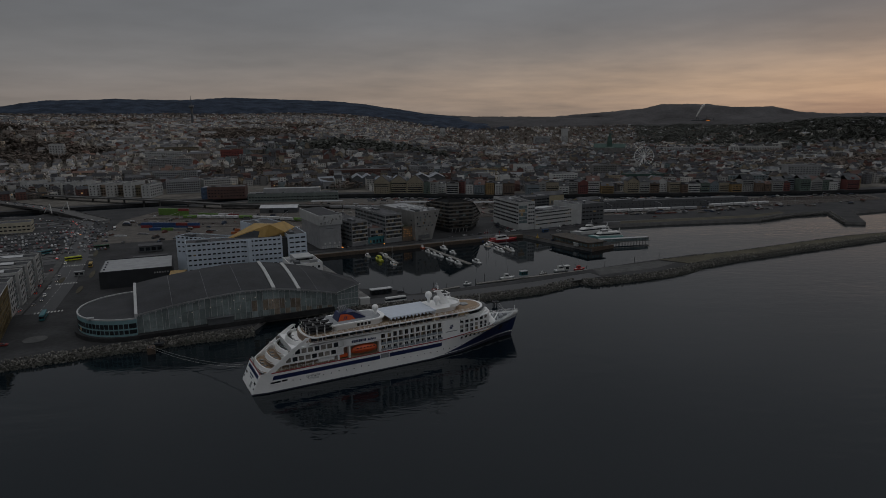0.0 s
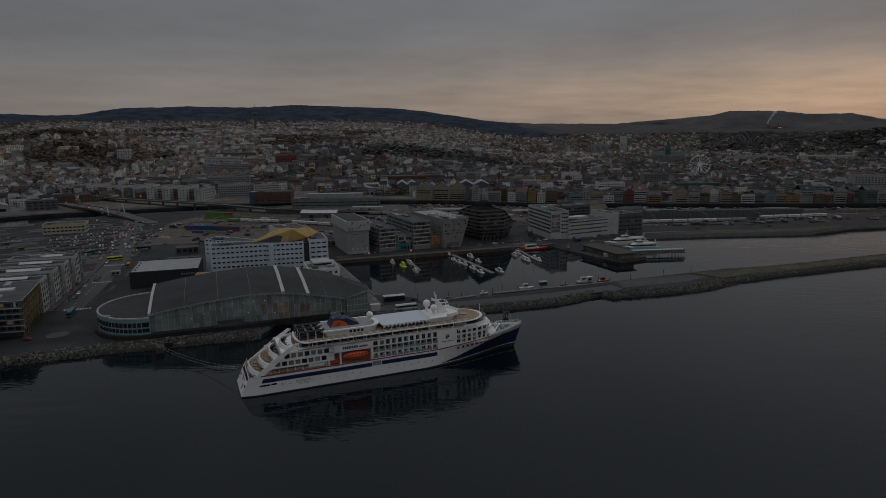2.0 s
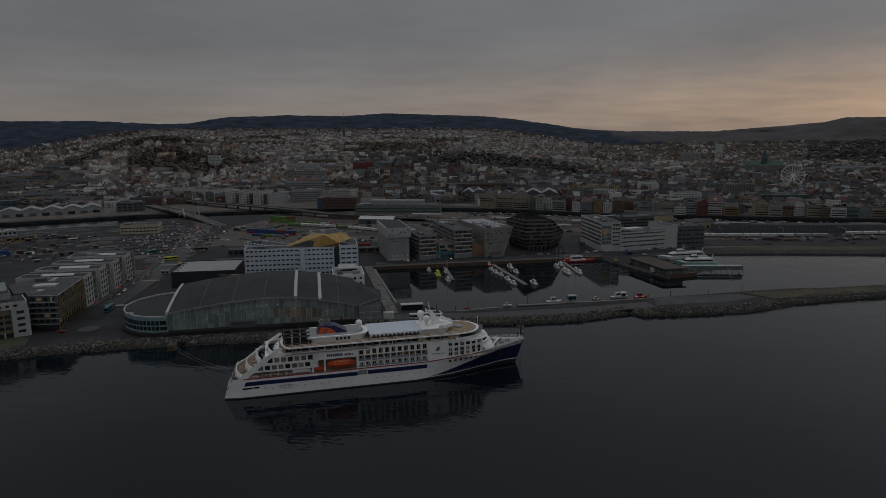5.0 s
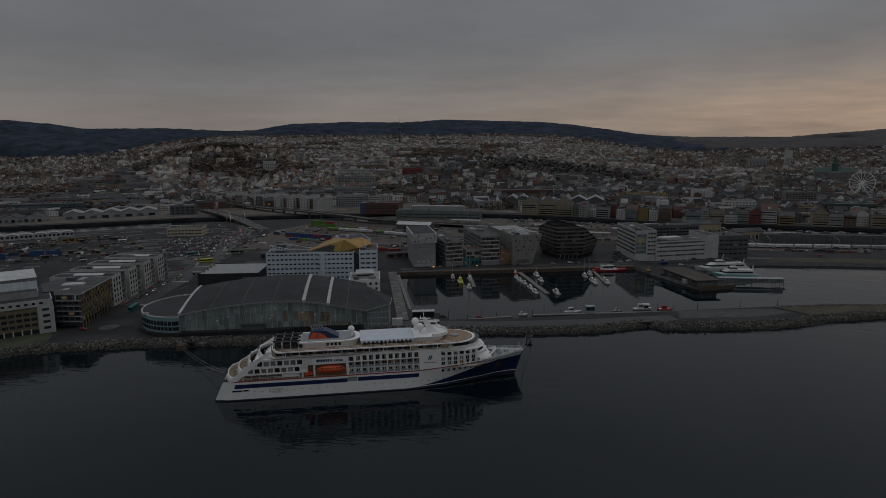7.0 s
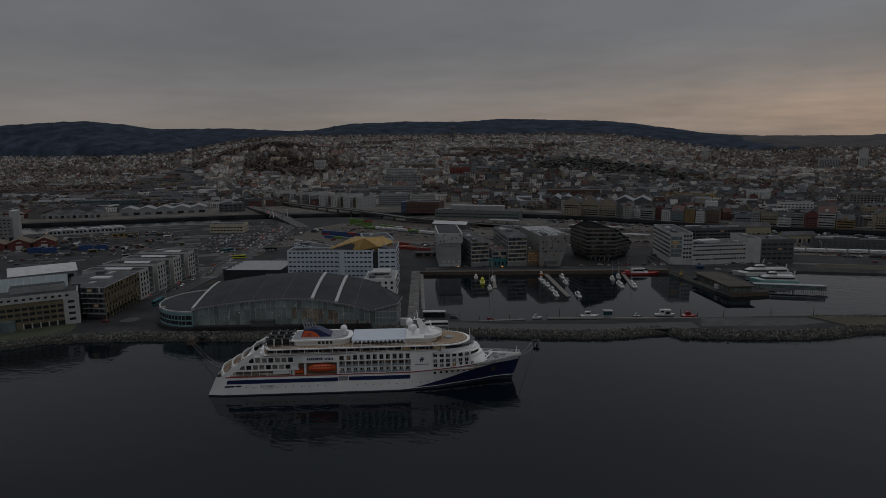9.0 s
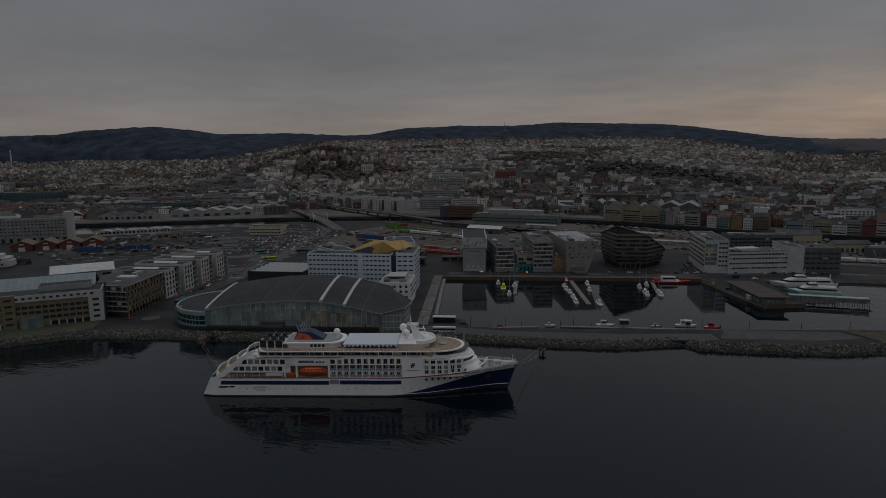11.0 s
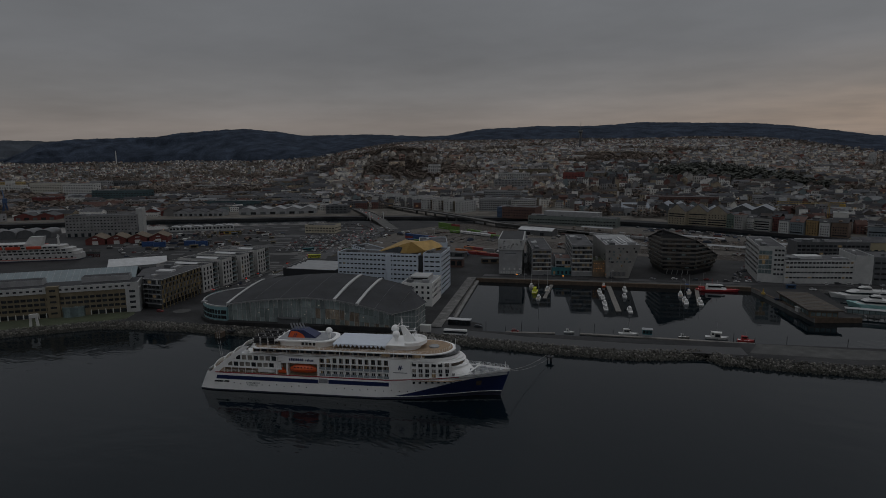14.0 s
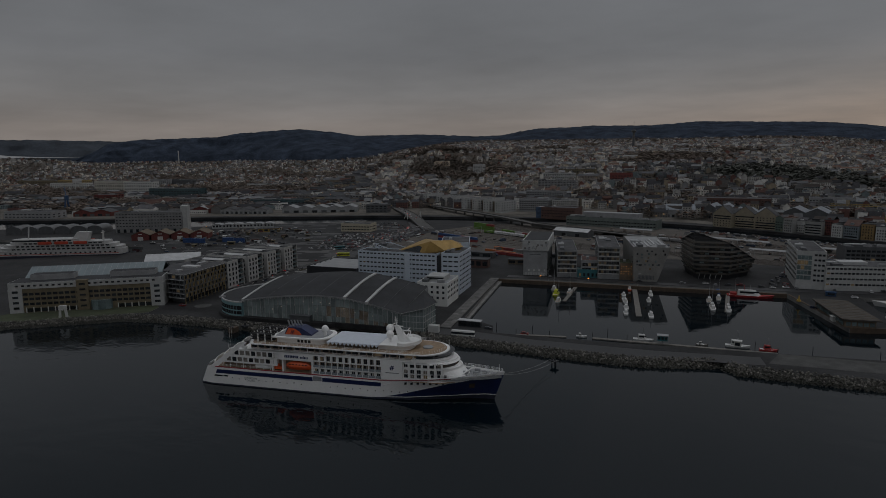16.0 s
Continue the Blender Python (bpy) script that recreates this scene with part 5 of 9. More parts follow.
# -- hotel with a golden atrium --
def hotel():
    hz = [3.6 + 3.3 * k for k in range(8)]
    a = block("hotel_front_wing", "pale blue hotel wing with rows of dark slit windows", -157.1, 407.4, 20.9, 62, 15, 28.4, PALEBLUE, rows=hz[1:], front=(20, 1.9, 0.95), left=(3, 1.9, 0.95), lit=0.01, category="hotel", units=2)
    s = Mesh()
    s.box(62, 66.5, 1.5, 14, -0.3, 27)
    part("gap_glazing", s, BLACKCLAD, a, "dark glazed gap between the wings")
    b = block("hotel_side_wing", "pale blue hotel wing with rows of dark slit windows", -95.6, 430.9, 24.0, 13.2, 31, 29.4, PALEBLUE, rows=hz, front=(3, 2.9, 0.95), right=(8, 1.9, 0.95), lit=0.01, category="hotel", units=3)
    block("hotel_east_wing", "pale blue hotel wing with rows of dark slit windows", -124, 462, 38, 22, 34, 30.6, PALEBLUE, rows=hz, front=(6, 1.9, 0.95), right=(8, 1.9, 0.95), lit=0.01, category="hotel", units=2)
    block("hotel_back_wing", "pale blue hotel wing with rows of dark slit windows", -177, 442, -22, 62, 14, 27.6, PALEBLUE, rows=hz[4:], front=(16, 1.8, 0.9), lit=0.01, category="hotel", units=2)
    g = thing("hotel_atrium", "golden folded metal roof over the hotel atrium", "hotel", pose(0, 0, 2.6))
    s = Mesh()
    s.prism([(-137, 428), (-113, 430), (-100, 438), (-95, 452), (-104, 462), (-122, 452)], 22, [26.9, 26.9, 29.5, 29.5, 31, 31], top=[(-136, 429), (-113.5, 431.5), (-100, 439), (-96, 453), (-104, 461), (-121, 450)])
    part("wall", s, GOLD, g)
    s = Mesh()
    tip = [(-138, 428.5, 27.0), (-112, 430.2, 27.0), (-108, 433.5, 36.2), (-121, 442, 36.0), (-98.5, 437.5, 30.0), (-95, 454, 31), (-102, 450, 36.0), (-104, 462, 32)]
    for q in ((0, 1, 2, 3), (1, 4, 2), (4, 5, 6, 2), (2, 6, 7, 3), (5, 7, 6)):
        s.face(*[tip[i] for i in q])
    part("roof", s, GOLD, g, "golden folded roof")
    s = Mesh()
    s.face((-134, 428.6, 27.4), (-116, 429.9, 27.4), (-114, 432.4, 33.8), (-124, 437.6, 33.2))
    part("skylight", s, GLASS, g, "dark triangular atrium glazing")
    s = Mesh()
    s.prism([(-166, 398), (-157, 402), (-158, 408), (-171, 414)], -0.2, [9, 11, 11, 9])
    part("canopy", s, GOLD, g, "golden entrance wedge")


hotel()
h = block("event_hall", "low black-clad hall with pale flat roof", -212, 401, 21.3, 44, 42, 11.5, BLACKCLAD, GREYPANEL, units=0, category="hall")
for k in range(4):
    s = Mesh()
    s.box(2.0, 3.0, 8 + k * 8, 9.2 + k * 8, 10.9, 11.7)
    part("roof_vent", s, DARKPANEL, h)
s = Mesh()
for k in range(6):
    s.box(32.5 + k * 1.6, 33.6 + k * 1.6, -0.08, 0, 7.6, 8.6)
part("lettering", s, GREYPANEL, h, "pale lettering bars")
wo_ = block("white_office", "white render office house with small square windows", -86.5, 396.5, 24.4, 20.5, 27, 15.5, mat("bright_white_render", (0.68, 0.68, 0.66), 0.6, var=0.06), GREYPANEL, rows=(5.6, 9.2, 12.6), front=(5, 1.5, 1.6), right=(7, 1.5, 1.6), lit=0.0, units=4, category="office")
s = Mesh()
s.box(4, 16.5, 7, 21, 14.9, 18.3)
part("penthouse", s, LIGHTPANEL, wo_, "white rooftop plant storey")
s = Mesh()
s.box(4.5, 16, 6.9, 7.0, 16.3, 17.5)
part("window_band", s, GLASS, wo_, "dark window band")

# -- museum box, offices and the sloping dark house behind the basin --
m = block("museum", "concrete museum with an overhanging textured upper box", -89.5, 523.5, 27.4, 19, 52, 20.2, GREYPANEL, rows=(4.5, 9), right=(7, 1.4, 1.6), lit=0.0, units=0, category="museum")
s = Mesh()
s.box(-0.7, 20.2, -0.9, 55, 20.2, 28.6)
part("upper_box", s, LIGHTPANEL, m, "pale patterned overhanging box")
s = Mesh()
s.box(0.3, 19.2, 0.1, 54, 28.6, 28.75)
part("upper_roof", s, ROOFDARK, m)
rng = random.Random(21)
for k in range(26):
    s = Mesh()
    x, z, r = rng.uniform(1, 18.5), rng.uniform(21.4, 27.4), rng.uniform(0.5, 1.0)
    s.tube((x, -1.0, z), (x, -0.88, z), r, 12)
    part("relief_disc", s, (GREYPANEL, LIGHTPANEL, CONCRETE)[k % 3], m, "round relief disc")
for k in range(8):
    part("window", pane(1.5, 2.2, LIGHTPANEL), None, m, at=pose(2.2 + k * 2.1, 0, 1.3))
    if k % 2:
        part("window", pane(1.4, 1.6, WHITE), None, m, at=pose(2.4 + k * 2.1, 0, 4.2))
part("sign", pane(9, 0.5, DARKPANEL), None, m, at=pose(9.5, 0, 17.0))

oz = [2.6 + 3.45 * k for k in range(6)]
GLOFT = mat("office_front_panels", (0.20, 0.205, 0.21), 0.5, var=0.12, scale=0.2)
DIMGLASS = mat("office_glass_with_blinds", (0.05, 0.05, 0.048), 0.15, var=0.5, scale=0.8, spread=0.6)
LAMPLIT = mat("softly_lit_office_glass", (0.10, 0.085, 0.06), 0.12, emit=((1.0, 0.72, 0.42), 0.016), var=0.5, scale=0.7, spread=0.6)
for (x, y, ang, w, h, seed_, lb) in ((-63.5, 532.5, 33, 15.5, 21.6, 1, "grey office house with dimly lit glazed floors"), (-35.5, 546.5, 30, 16.5, 25.4, 2, "taller grey office house with glazed floors and metal roof edge")):
    b1 = block("glass_office", lb, x, y, ang, w, 66, h, GLOFT, rows=oz, category="office", seed=seed_)
    nf = int((h - 3) / 3.45)
    for r in range(nf):
        z = h - 2.6 - 3.45 * r
        s = Mesh()
        s.box(0.35, w - 0.35, -0.28, 0.02, z - 1.8, z - 1.1)
        part("floor_edge", s, LIGHTPANEL, b1)
        for k in range(8):
            q = (k * 5 + r * 7 + seed_ * 3) % 9
            part("window", pane((w - 1.2) / 8 * 0.93, 2.2, LAMPLIT if q < 2 else DIMGLASS if q < 6 else GLASS), None, b1, at=pose(0.6 + (w - 1.2) / 8 * (k + 0.5), 0, z))
        s = Mesh()
        s.box(-0.12, 0.02, 1.0, 65, z - 0.8, z + 0.8)
        part("window_band", s, GLASS, b1)
        for k in range(9):
            part("window", pane(1.1, 1.6, CURTAIN if (k + r) % 3 else GREYPANEL), None, b1, at=pose(-0.1, 4 + 7 * k, z, 0, 0, -90))
lk = block("office_link", "lower glazed link with a dark red roof terrace", -49, 545, 30, 15, 22, 13.5, GREYPANEL, REDBRICK, rows=(6.2, 10), front=(6, 2.0, 2.4), lit=0.1, units=1, category="office")
tq = block("office_podium", "turquoise ground-floor podium with glazing", -50.5, 541.5, 30, 33, 8, 6.4, TURQ, GREYPANEL, rows=(2.2,), front=(10, 1.6, 2.6), lit=0.15, units=0, category="office")
ct = block("timber_annex", "timber-screened annex with glowing lamps", -20.5, 553.5, 30, 11, 20, 13, BROWNWOOD, LAWN, units=1, category="office")
ANNEXLAMP = mat("annex_lamps", (0.6, 0.3, 0.1), 0.4, emit=((1.0, 0.42, 0.10), 0.22))
for k in range(16):
    s = Mesh()
    s.box(-0.3, 0.3, -0.15, 0, -0.2, 0.2)
    part("lamp", s.data("annex_lamp", ANNEXLAMP) if k == 0 else bpy.data.meshes["annex_lamp"], None, ct, at=pose(1.0 + (k * 3.7 % 9.2), 0, 4.6 + 2.0 * (k % 4)))
LEANGREY = mat("grey_brown_perforated_panels", (0.205, 0.20, 0.19), 0.55, var=0.14, scale=0.25, spread=0.0)
sc = block("leaning_office", "grey perforated office house that leans outward, striped roof", -10, 553.5, 32, 27, 66, 26.4, LEANGREY, GREYPANEL, taper=[(1, 0), (18, 0), (20, 66), (0, 66)], units=4, category="office")
rng = random.Random(17)
for r, z in enumerate((9.6, 12.9, 15.6, 18.4, 21.0, 23.6)):
    wide = 15 + 8.4 * z / 26.4
    for k in range(13):
        if rng.random() < (0.2, 0.9, 0.35, 0.15, 0.5, 0.3)[r]:
            part("window", pane(1.15, 1.1 if r % 2 else 1.5, LIT if rng.random() < 0.12 else CURTAIN if rng.random() < 0.4 else GLASS), None, sc, at=pose(2.2 + wide * (k + 0.5) / 13 + rng.uniform(-0.25, 0.25), 0, z + rng.uniform(-0.2, 0.2)))
for k in range(12):
    part("louvre", pane(0.7, 3.2, DARKPANEL), None, sc, at=pose(4.2 + k * 1.0, 0, 3.2))
for r in range(5):
    for k in range(9):
        if (k + r) % 4:
            part("window", pane(2.2, 1.2, GLASS), None, sc, at=pose(0.9 - 0.035 * (6 + 4 * r), 6 + 6.6 * k, 6 + 4 * r, 0, 0, -90))
for k in range(8):
    s = Mesh()
    s.box(2 + k * 3.0, 3.3 + k * 3.0, 5 + 5 * (k % 3), 30 + 9 * (k % 3), 26.0, 26.5)
    part("roof_panel", s, WHITEROOF if k % 2 else METAL, sc)


def sloping_house():
    """Seven-sided dark office; its roof is one plane that falls towards the back."""
    b = thing("energy_office", "dark faceted office with a steeply sloping solar roof", "office", pose(0, 0, 2.6))
    plan = [(22, 590), (46, 600), (55.5, 629), (46, 652), (24, 660), (4, 648), (0, 621)]
    cx, cy = 26.0, 623.0
    zt = lambda x, y: min(37.0, 36.6 - 0.155 * (x - 22) - 0.46 * (y - 590))

    def ring(z, k=1.0):
        f = float(np.interp(z, [0, 3, 9, 16, 40], [0.86, 0.88, 0.97, 1.0, 0.985])) * k
        return [(cx + (x - cx) * f, cy + (y - cy) * f) for x, y in plan]

    def layer(name, z0, z1, k, m, label):
        for i in range(7):
            lo, hi = ring(z0, k), ring(z1, k)
            j = (i + 1) % 7
            n = 5
            s = Mesh()
            some = False
            for q in range(n):
                g0, g1 = q / n, (q + 1) / n
                mixp = lambda p, r, f: (p[0] + (r[0] - p[0]) * f, p[1] + (r[1] - p[1]) * f)
                pts = [(*mixp(lo[i], lo[j], g0), z0), (*mixp(lo[i], lo[j], g1), z0), (*mixp(hi[i], hi[j], g1), z1), (*mixp(hi[i], hi[j], g0), z1)]
                pts = [(x, y, min(z, max(zt(x, y), z0 - 0.01))) for x, y, z in pts]
                if max(pts[2][2] - pts[1][2], pts[3][2] - pts[0][2]) < 0.1:
                    continue
                some = True
                s.face(*pts)
                c = lambda p: (cx + (p[0] - cx) * 0.94, cy + (p[1] - cy) * 0.94, p[2])
                s.face(pts[3], pts[2], c(pts[2]), c(pts[3]))
                s.face(c(pts[0]), c(pts[1]), pts[1], pts[0])
            if some:
                part(name, s, m, b, label)

    layer("base_wall", -0.3, 3.6, 0.96, BLACKCLAD, "black ground floor")
    z, k = 3.6, 0
    while z < 37:
        top = k > 7
        layer("floor_band", z, z + 1.35, 1.0, BLACKCLAD if top else BANDGREY, "grey cladding band")
        layer("ribbon_glazing", z + 1.35, z + 3.5, 0.965, BLACKCLAD if top else GLASS, "dark ribbon glazing")
        z += 3.5
        k += 1
    s = Mesh()
    ro = [(x, y, zt(x, y) + 0.12) for x, y in ring(22, 1.01)]
    mid = (cx, cy, zt(cx, cy) + 0.14)
    for i in range(7):
        s.face(ro[i], ro[(i + 1) % 7], mid)
    part("roof", s, BLACKCLAD, b, "dark sloping solar roof")
    for i in (0, 6, 1):
        for r in range(7):
            zz = 6.05 + 3.5 * r
            a_, b_ = ring(zz, 0.965)[i], ring(zz, 0.965)[(i + 1) % 7]
            for q in range(7):
                f = (q + 0.5) / 7
                x, y = a_[0] + (b_[0] - a_[0]) * f, a_[1] + (b_[1] - a_[1]) * f
                if zz < zt(x, y) - 2 and (r * 3 + q * 5 + i) % 3:
                    part("window", pane(2.9, 1.3, DIM if (r + q * 3) % 5 else CURTAIN), None, b, at=pose(x, y, zz, 0, 0, math.degrees(math.atan2(b_[1] - a_[1], b_[0] - a_[0]))))
    for q in range(5):
        s = Mesh()
        x, y = 25 + q * 3.6, 594.5 + 1.6 * q
        s.tube((x, y, 0), (x + 0.8, y, 4), 0.22, 5)
        part("column", s, LIGHTPANEL, b)


BANDGREY = mat("grey_brown_cladding_bands", (0.115, 0.108, 0.098), 0.55, var=0.25, scale=0.2)
DIM = mat("dim_office_glass", (0.045, 0.042, 0.038), 0.12, var=0.5, scale=0.5, spread=0.6, emit=((1.0, 0.75, 0.5), 0.004))
sloping_house()

# -- white office slab with its low wing --
wz = [6.5 + 3.6 * k for k in range(6)]
wo = block("white_slab_office", "white office slab with ribbon windows and a glazed corner", 90.3, 601.6, 19.7, 18, 56, 27.4, LIGHTPANEL, rows=wz, lit=0.0, units=3, category="office")
for z in wz:
    s = Mesh()
    s.box(-0.12, 0.05, 1.0, 55, z - 0.75, z + 0.75)
    part("window_band", s, GLASS, wo)
    for k in range(9):
        s = Mesh() if k == 0 else s
        if k == 0:
            s.box(-0.2, -0.1, -0.2, 0.2, -0.75, 0.75)
            bar = s.data("window_bar", LIGHTPANEL)
        part("window_bar", bar, None, wo, at=pose(0, 4 + k * 5.9, z))
    for k in range(3):
        part("window", pane(1.7, 1.4, GLASS), None, wo, at=pose(11.6 + k * 2.4, 0, z))
for r in range(5):
    for k in range(4):
        part("window", pane(2.1, 2.9, LIT if (r, k) in ((3, 0), (3, 1), (3, 2), (2, 1)) else CURTAIN), None, wo, at=pose(1.4 + k * 2.25, 0, 8.2 + r * 3.6))
s = Mesh()
s.box(0.4, 17.6, 0.5, 55, 0, 3.4)
part("ground_floor", s, GLASS, wo) 
ww = block("white_wing_office", "low white office wing with ribbon windows", 107.6, 606.2, 31.5, 49, 26, 17.4, LIGHTPANEL, rows=(4.5, 8.4, 12.3, 15.6), front=(18, 2.0, 1.2), lit=0.06, units=4, category="office")
s = Mesh()
s.box(12, 30, 8, 18, 17, 19.2)
part("roof_skylight", s, WHITEROOF, ww)
dk = block("dark_office", "dark grey office block with recessed windows", 149.5, 632, 22, 12, 34, 21.2, LIGHTPANEL, rows=(6, 10, 14, 18), lit=0.0, units=1, category="office")
d2 = block("dark_office", "dark grey office block with ribbon windows and red sign bars", 160.5, 636.5, 22, 28, 30, 20.4, DARKPANEL, rows=(4, 8, 12, 16), front=(6, 3.4, 1.3), right=(6, 3, 1.2), lit=0.04, units=2, category="office", seed=3)

# -- ferry terminal on its pier, covered gangway --
TERMROOF = mat("dark_weathered_boards", (0.062, 0.054, 0.046), 0.8, var=0.3, scale=0.3)
tm = thing("ferry_terminal", "low brown timber ferry terminal with a dark flat roof", "terminal", pose(135, 507.5, 2.7, 0, 0, 24))
s = Mesh()
s.prism([(0.8, 0.8), (16, 0.8), (13, 47), (-3, 47)], 0, 4.3)
part("wall", s, BROWNWOOD, tm)
s = Mesh()
s.prism([(-0.8, -0.8), (18.5, -0.8), (14.4, 49), (-4.6, 49)], 4.3, 5.0)
part("roof", s, TERMROOF, tm, "dark brown flat roof")
for k in range(12):
    s = Mesh()
    s.prism([(-0.6 - 0.31 * k, 0.6 + 4 * k), (18.2 - 0.33 * k, 0.6 + 4 * k), (18.2 - 0.33 * k, 0.85 + 4 * k), (-0.6 - 0.31 * k, 0.85 + 4 * k)], 5.0, 5.12)
    part("roof_batten", s, BROWNWOOD, tm)
for k in range(5):
    part("window", pane(2.2, 2.2, CURTAIN), None, tm, at=pose(2.6 + 2.9 * k, 0.8, 2.1))
for k in range(14):
    part("window", pane(2.2, 2.2, CURTAIN), None, tm, at=pose(0.2 - 0.08 * k * 3, 3 + 3.1 * k, 2.1, 0, 0, -90 + 4.5))
gw = thing("covered_gangway", "long glazed boarding gangway on piles over the water", "gangway", pose(152, 532.5, 0, 0, 0, 11))
s = Mesh()
s.box(0, 48, 0, 4.2, 2.2, 2.7)
part("deck", s, CONCRETE, gw)
s = Mesh()
s.box(-0.5, 46, -0.4, 4.6, 5.3, 5.6)
part("roof", s, METAL, gw)
for k in range(17):
    for yy in (0.1, 4.1):
        s = Mesh()
        s.tube((0.5 + 2.85 * k, yy, -3), (0.5 + 2.85 * k, yy, 5.3), 0.14, 5)
        part("support_post", s, BLACKCLAD, gw)
    if k < 16:
        part("pane", pane(2.5, 2.1, CURTAIN), None, gw, at=pose(1.9 + 2.85 * k, 0.1, 4.0))

# -- offices on the west quay --
ye = block("brick_office", "yellow brick office slab with white frame and rows of windows", -274.5, 216, 53.1, 92, 17, 15.6, BRICK, ROOFDARK, rows=(5.6, 8.9, 12.0), front=(26, 2.7, 1.6), lit=0.02, units=0, category="office")
s = Mesh()
s.box(-0.15, 92.15, -0.45, 17, 15.6, 19.6)
part("attic", s, LIGHTPANEL, ye, "white attic storey")
s = Mesh()
s.box(0.4, 91.6, 0.1, 16.6, 19.6, 19.68)
part("roof_felt", s, ROOFDARK, ye, "dark flat roof")
for k in range(24):
    part("window", pane(1.7, 1.1, GLASS), None, ye, at=pose(5 + 3.55 * k, -0.45, 17.6))
for x in (-0.3, 84.5):
    s = Mesh()
    s.box(x, x + 8, -0.6, 17.2, -0.3, 15.7)
    part("end_frame", s, LIGHTPANEL, ye, "white end bay")
    for r in range(4):
        part("window", pane(3.4, 1.5, GLASS), None, ye, at=pose(x + 4, -0.6, 3.2 + 3.5 * r))
s = Mesh()
s.box(40, 47, -1.4, 2, 0, 20)
part("stair_tower", s, BRICK, ye)
for r in range(5):
    part("window", pane(3.5, 1.2, GLASS), None, ye, at=pose(43.5, -1.4, 3 + 3.6 * r))
for k in range(9):
    s = Mesh()
    w0, w1 = radians(180 + 20 * k), radians(200 + 20 * k)
    s.prism([(54 + 6.5 * math.cos(w0), 0.2 + 4.5 * math.sin(w0)), (54 + 6.5 * math.cos(w1), 0.2 + 4.5 * math.sin(w1)), (54, 0.3)], 0, 6.4)
    part("bay_window", s, CURTAIN, ye, "pane of the rounded glass bay")
for k in range(18):
    if k in (8, 9, 10, 11, 12):
        continue
    s = Mesh()
    s.box(9 + k * 4.2, 9.5 + k * 4.2, -0.3, 0.1, -0.2, 3.4)
    part("column", s, WHITE, ye)
    part("window", pane(3.3, 2.4, GLASS), None, ye, at=pose(11.3 + k * 4.2, 0, 1.6))
for x0, x1 in ((10, 36), (58, 86)):
    s = Mesh()
    s.box(x0, x1, 8, 16, 19.6, 23.2)
    part("penthouse", s, GREYPANEL, ye, "grey rooftop plant room")
    s = Mesh()
    s.box(x0 + 0.3, x1 - 0.3, 8.3, 15.7, 23.2, 23.27)
    part("roof_felt", s, ROOFDARK, ye, "dark flat roof")
s = Mesh()
s.gable(0, 86, 20, 56, 15, 23.5, 0.6, 0.4)
part("glazed_roof", s, BLUEROOF, ye, "pale green glazed pitched roof")
s = Mesh()
s.prism([(0.5, 17), (86, 17), (86, 56), (0.5, 56)], -0.3, 15)
part("rear_wall", s, GREYPANEL, ye)
for k in range(22):
    s = Mesh()
    s.face((k * 3.95, 19.4, 15.1), (k * 3.95 + 0.25, 19.4, 15.1), (k * 3.95 + 0.25, 38, 24.05), (k * 3.95, 38, 24.05))
    part("glazing_bar", s, GREYPANEL, ye)

sl = thing("slatted_office", "dark office with ochre vertical slats, open corner balconies and flat roof", "office", pose(-210, 300, 2.6, 0, 0, 116.6))
SLATPLAN = [(0, 0), (46.9, 0), (49.6, 27.7), (34.4, 36.4), (10.3, 24.1), (12.4, 19.5), (3.0, 14.8)]
s = Mesh()
s.prism([(3.2, 2.2), (46.5, 2.2)] + SLATPLAN[2:-1] + [(5.4, 14.2)], -0.3, 3.9)
part("ground_floor", s, DARKPANEL, sl, "recessed dark ground floor")
s = Mesh()
s.prism(SLATPLAN, 3.9, 19.6)
part("wall", s, DARKPANEL, sl)
s = Mesh()
s.prism([(-0.35, -0.35), (47.3, -0.35), (50, 28), (34.4, 36.8), (10.0, 24.3), (12.0, 19.6), (2.6, 15.0)], 19.6, 20.05)
part("roof", s, ROOFGREY, sl)
s = Mesh()
for a, b in (((-0.45, -0.5), (47.4, -0.5)), ((-0.45, -0.5), (2.55, 15.0))):
    s.tube((*a, 20.0), (*b, 20.0), 0.17, 4)
part("cornice", s, LIGHTPANEL, sl, "pale metal roof edge")
for r in range(5):
    for k in range(34):
        if (k * 7 + r * 5) % 3:
            part("slat", pane(0.5, 2.6, SLAT, 0.3), None, sl, at=pose(0.8 + k * 1.37, -0.05, 5.5 + 3.1 * r, 0, 0, 0))
        if k % 3 == 0:
            part("window", pane(2.0, 1.9, LIT if (k + 4 * r) % 17 == 0 else GLASS), None, sl, at=pose(1.8 + k * 1.37, 0, 5.5 + 3.1 * r))
for k in range(12):
    s = Mesh()
    s.box(0.4 + k * 4.1, 0.8 + k * 4.1, 0.0, 0.4, -0.3, 3.9)
    part("column", s, SLAT, sl)
    part("window", pane(3.0, 2.8, GLASS), None, sl, at=pose(4.9 + k * 3.5, 2.2, 1.9))
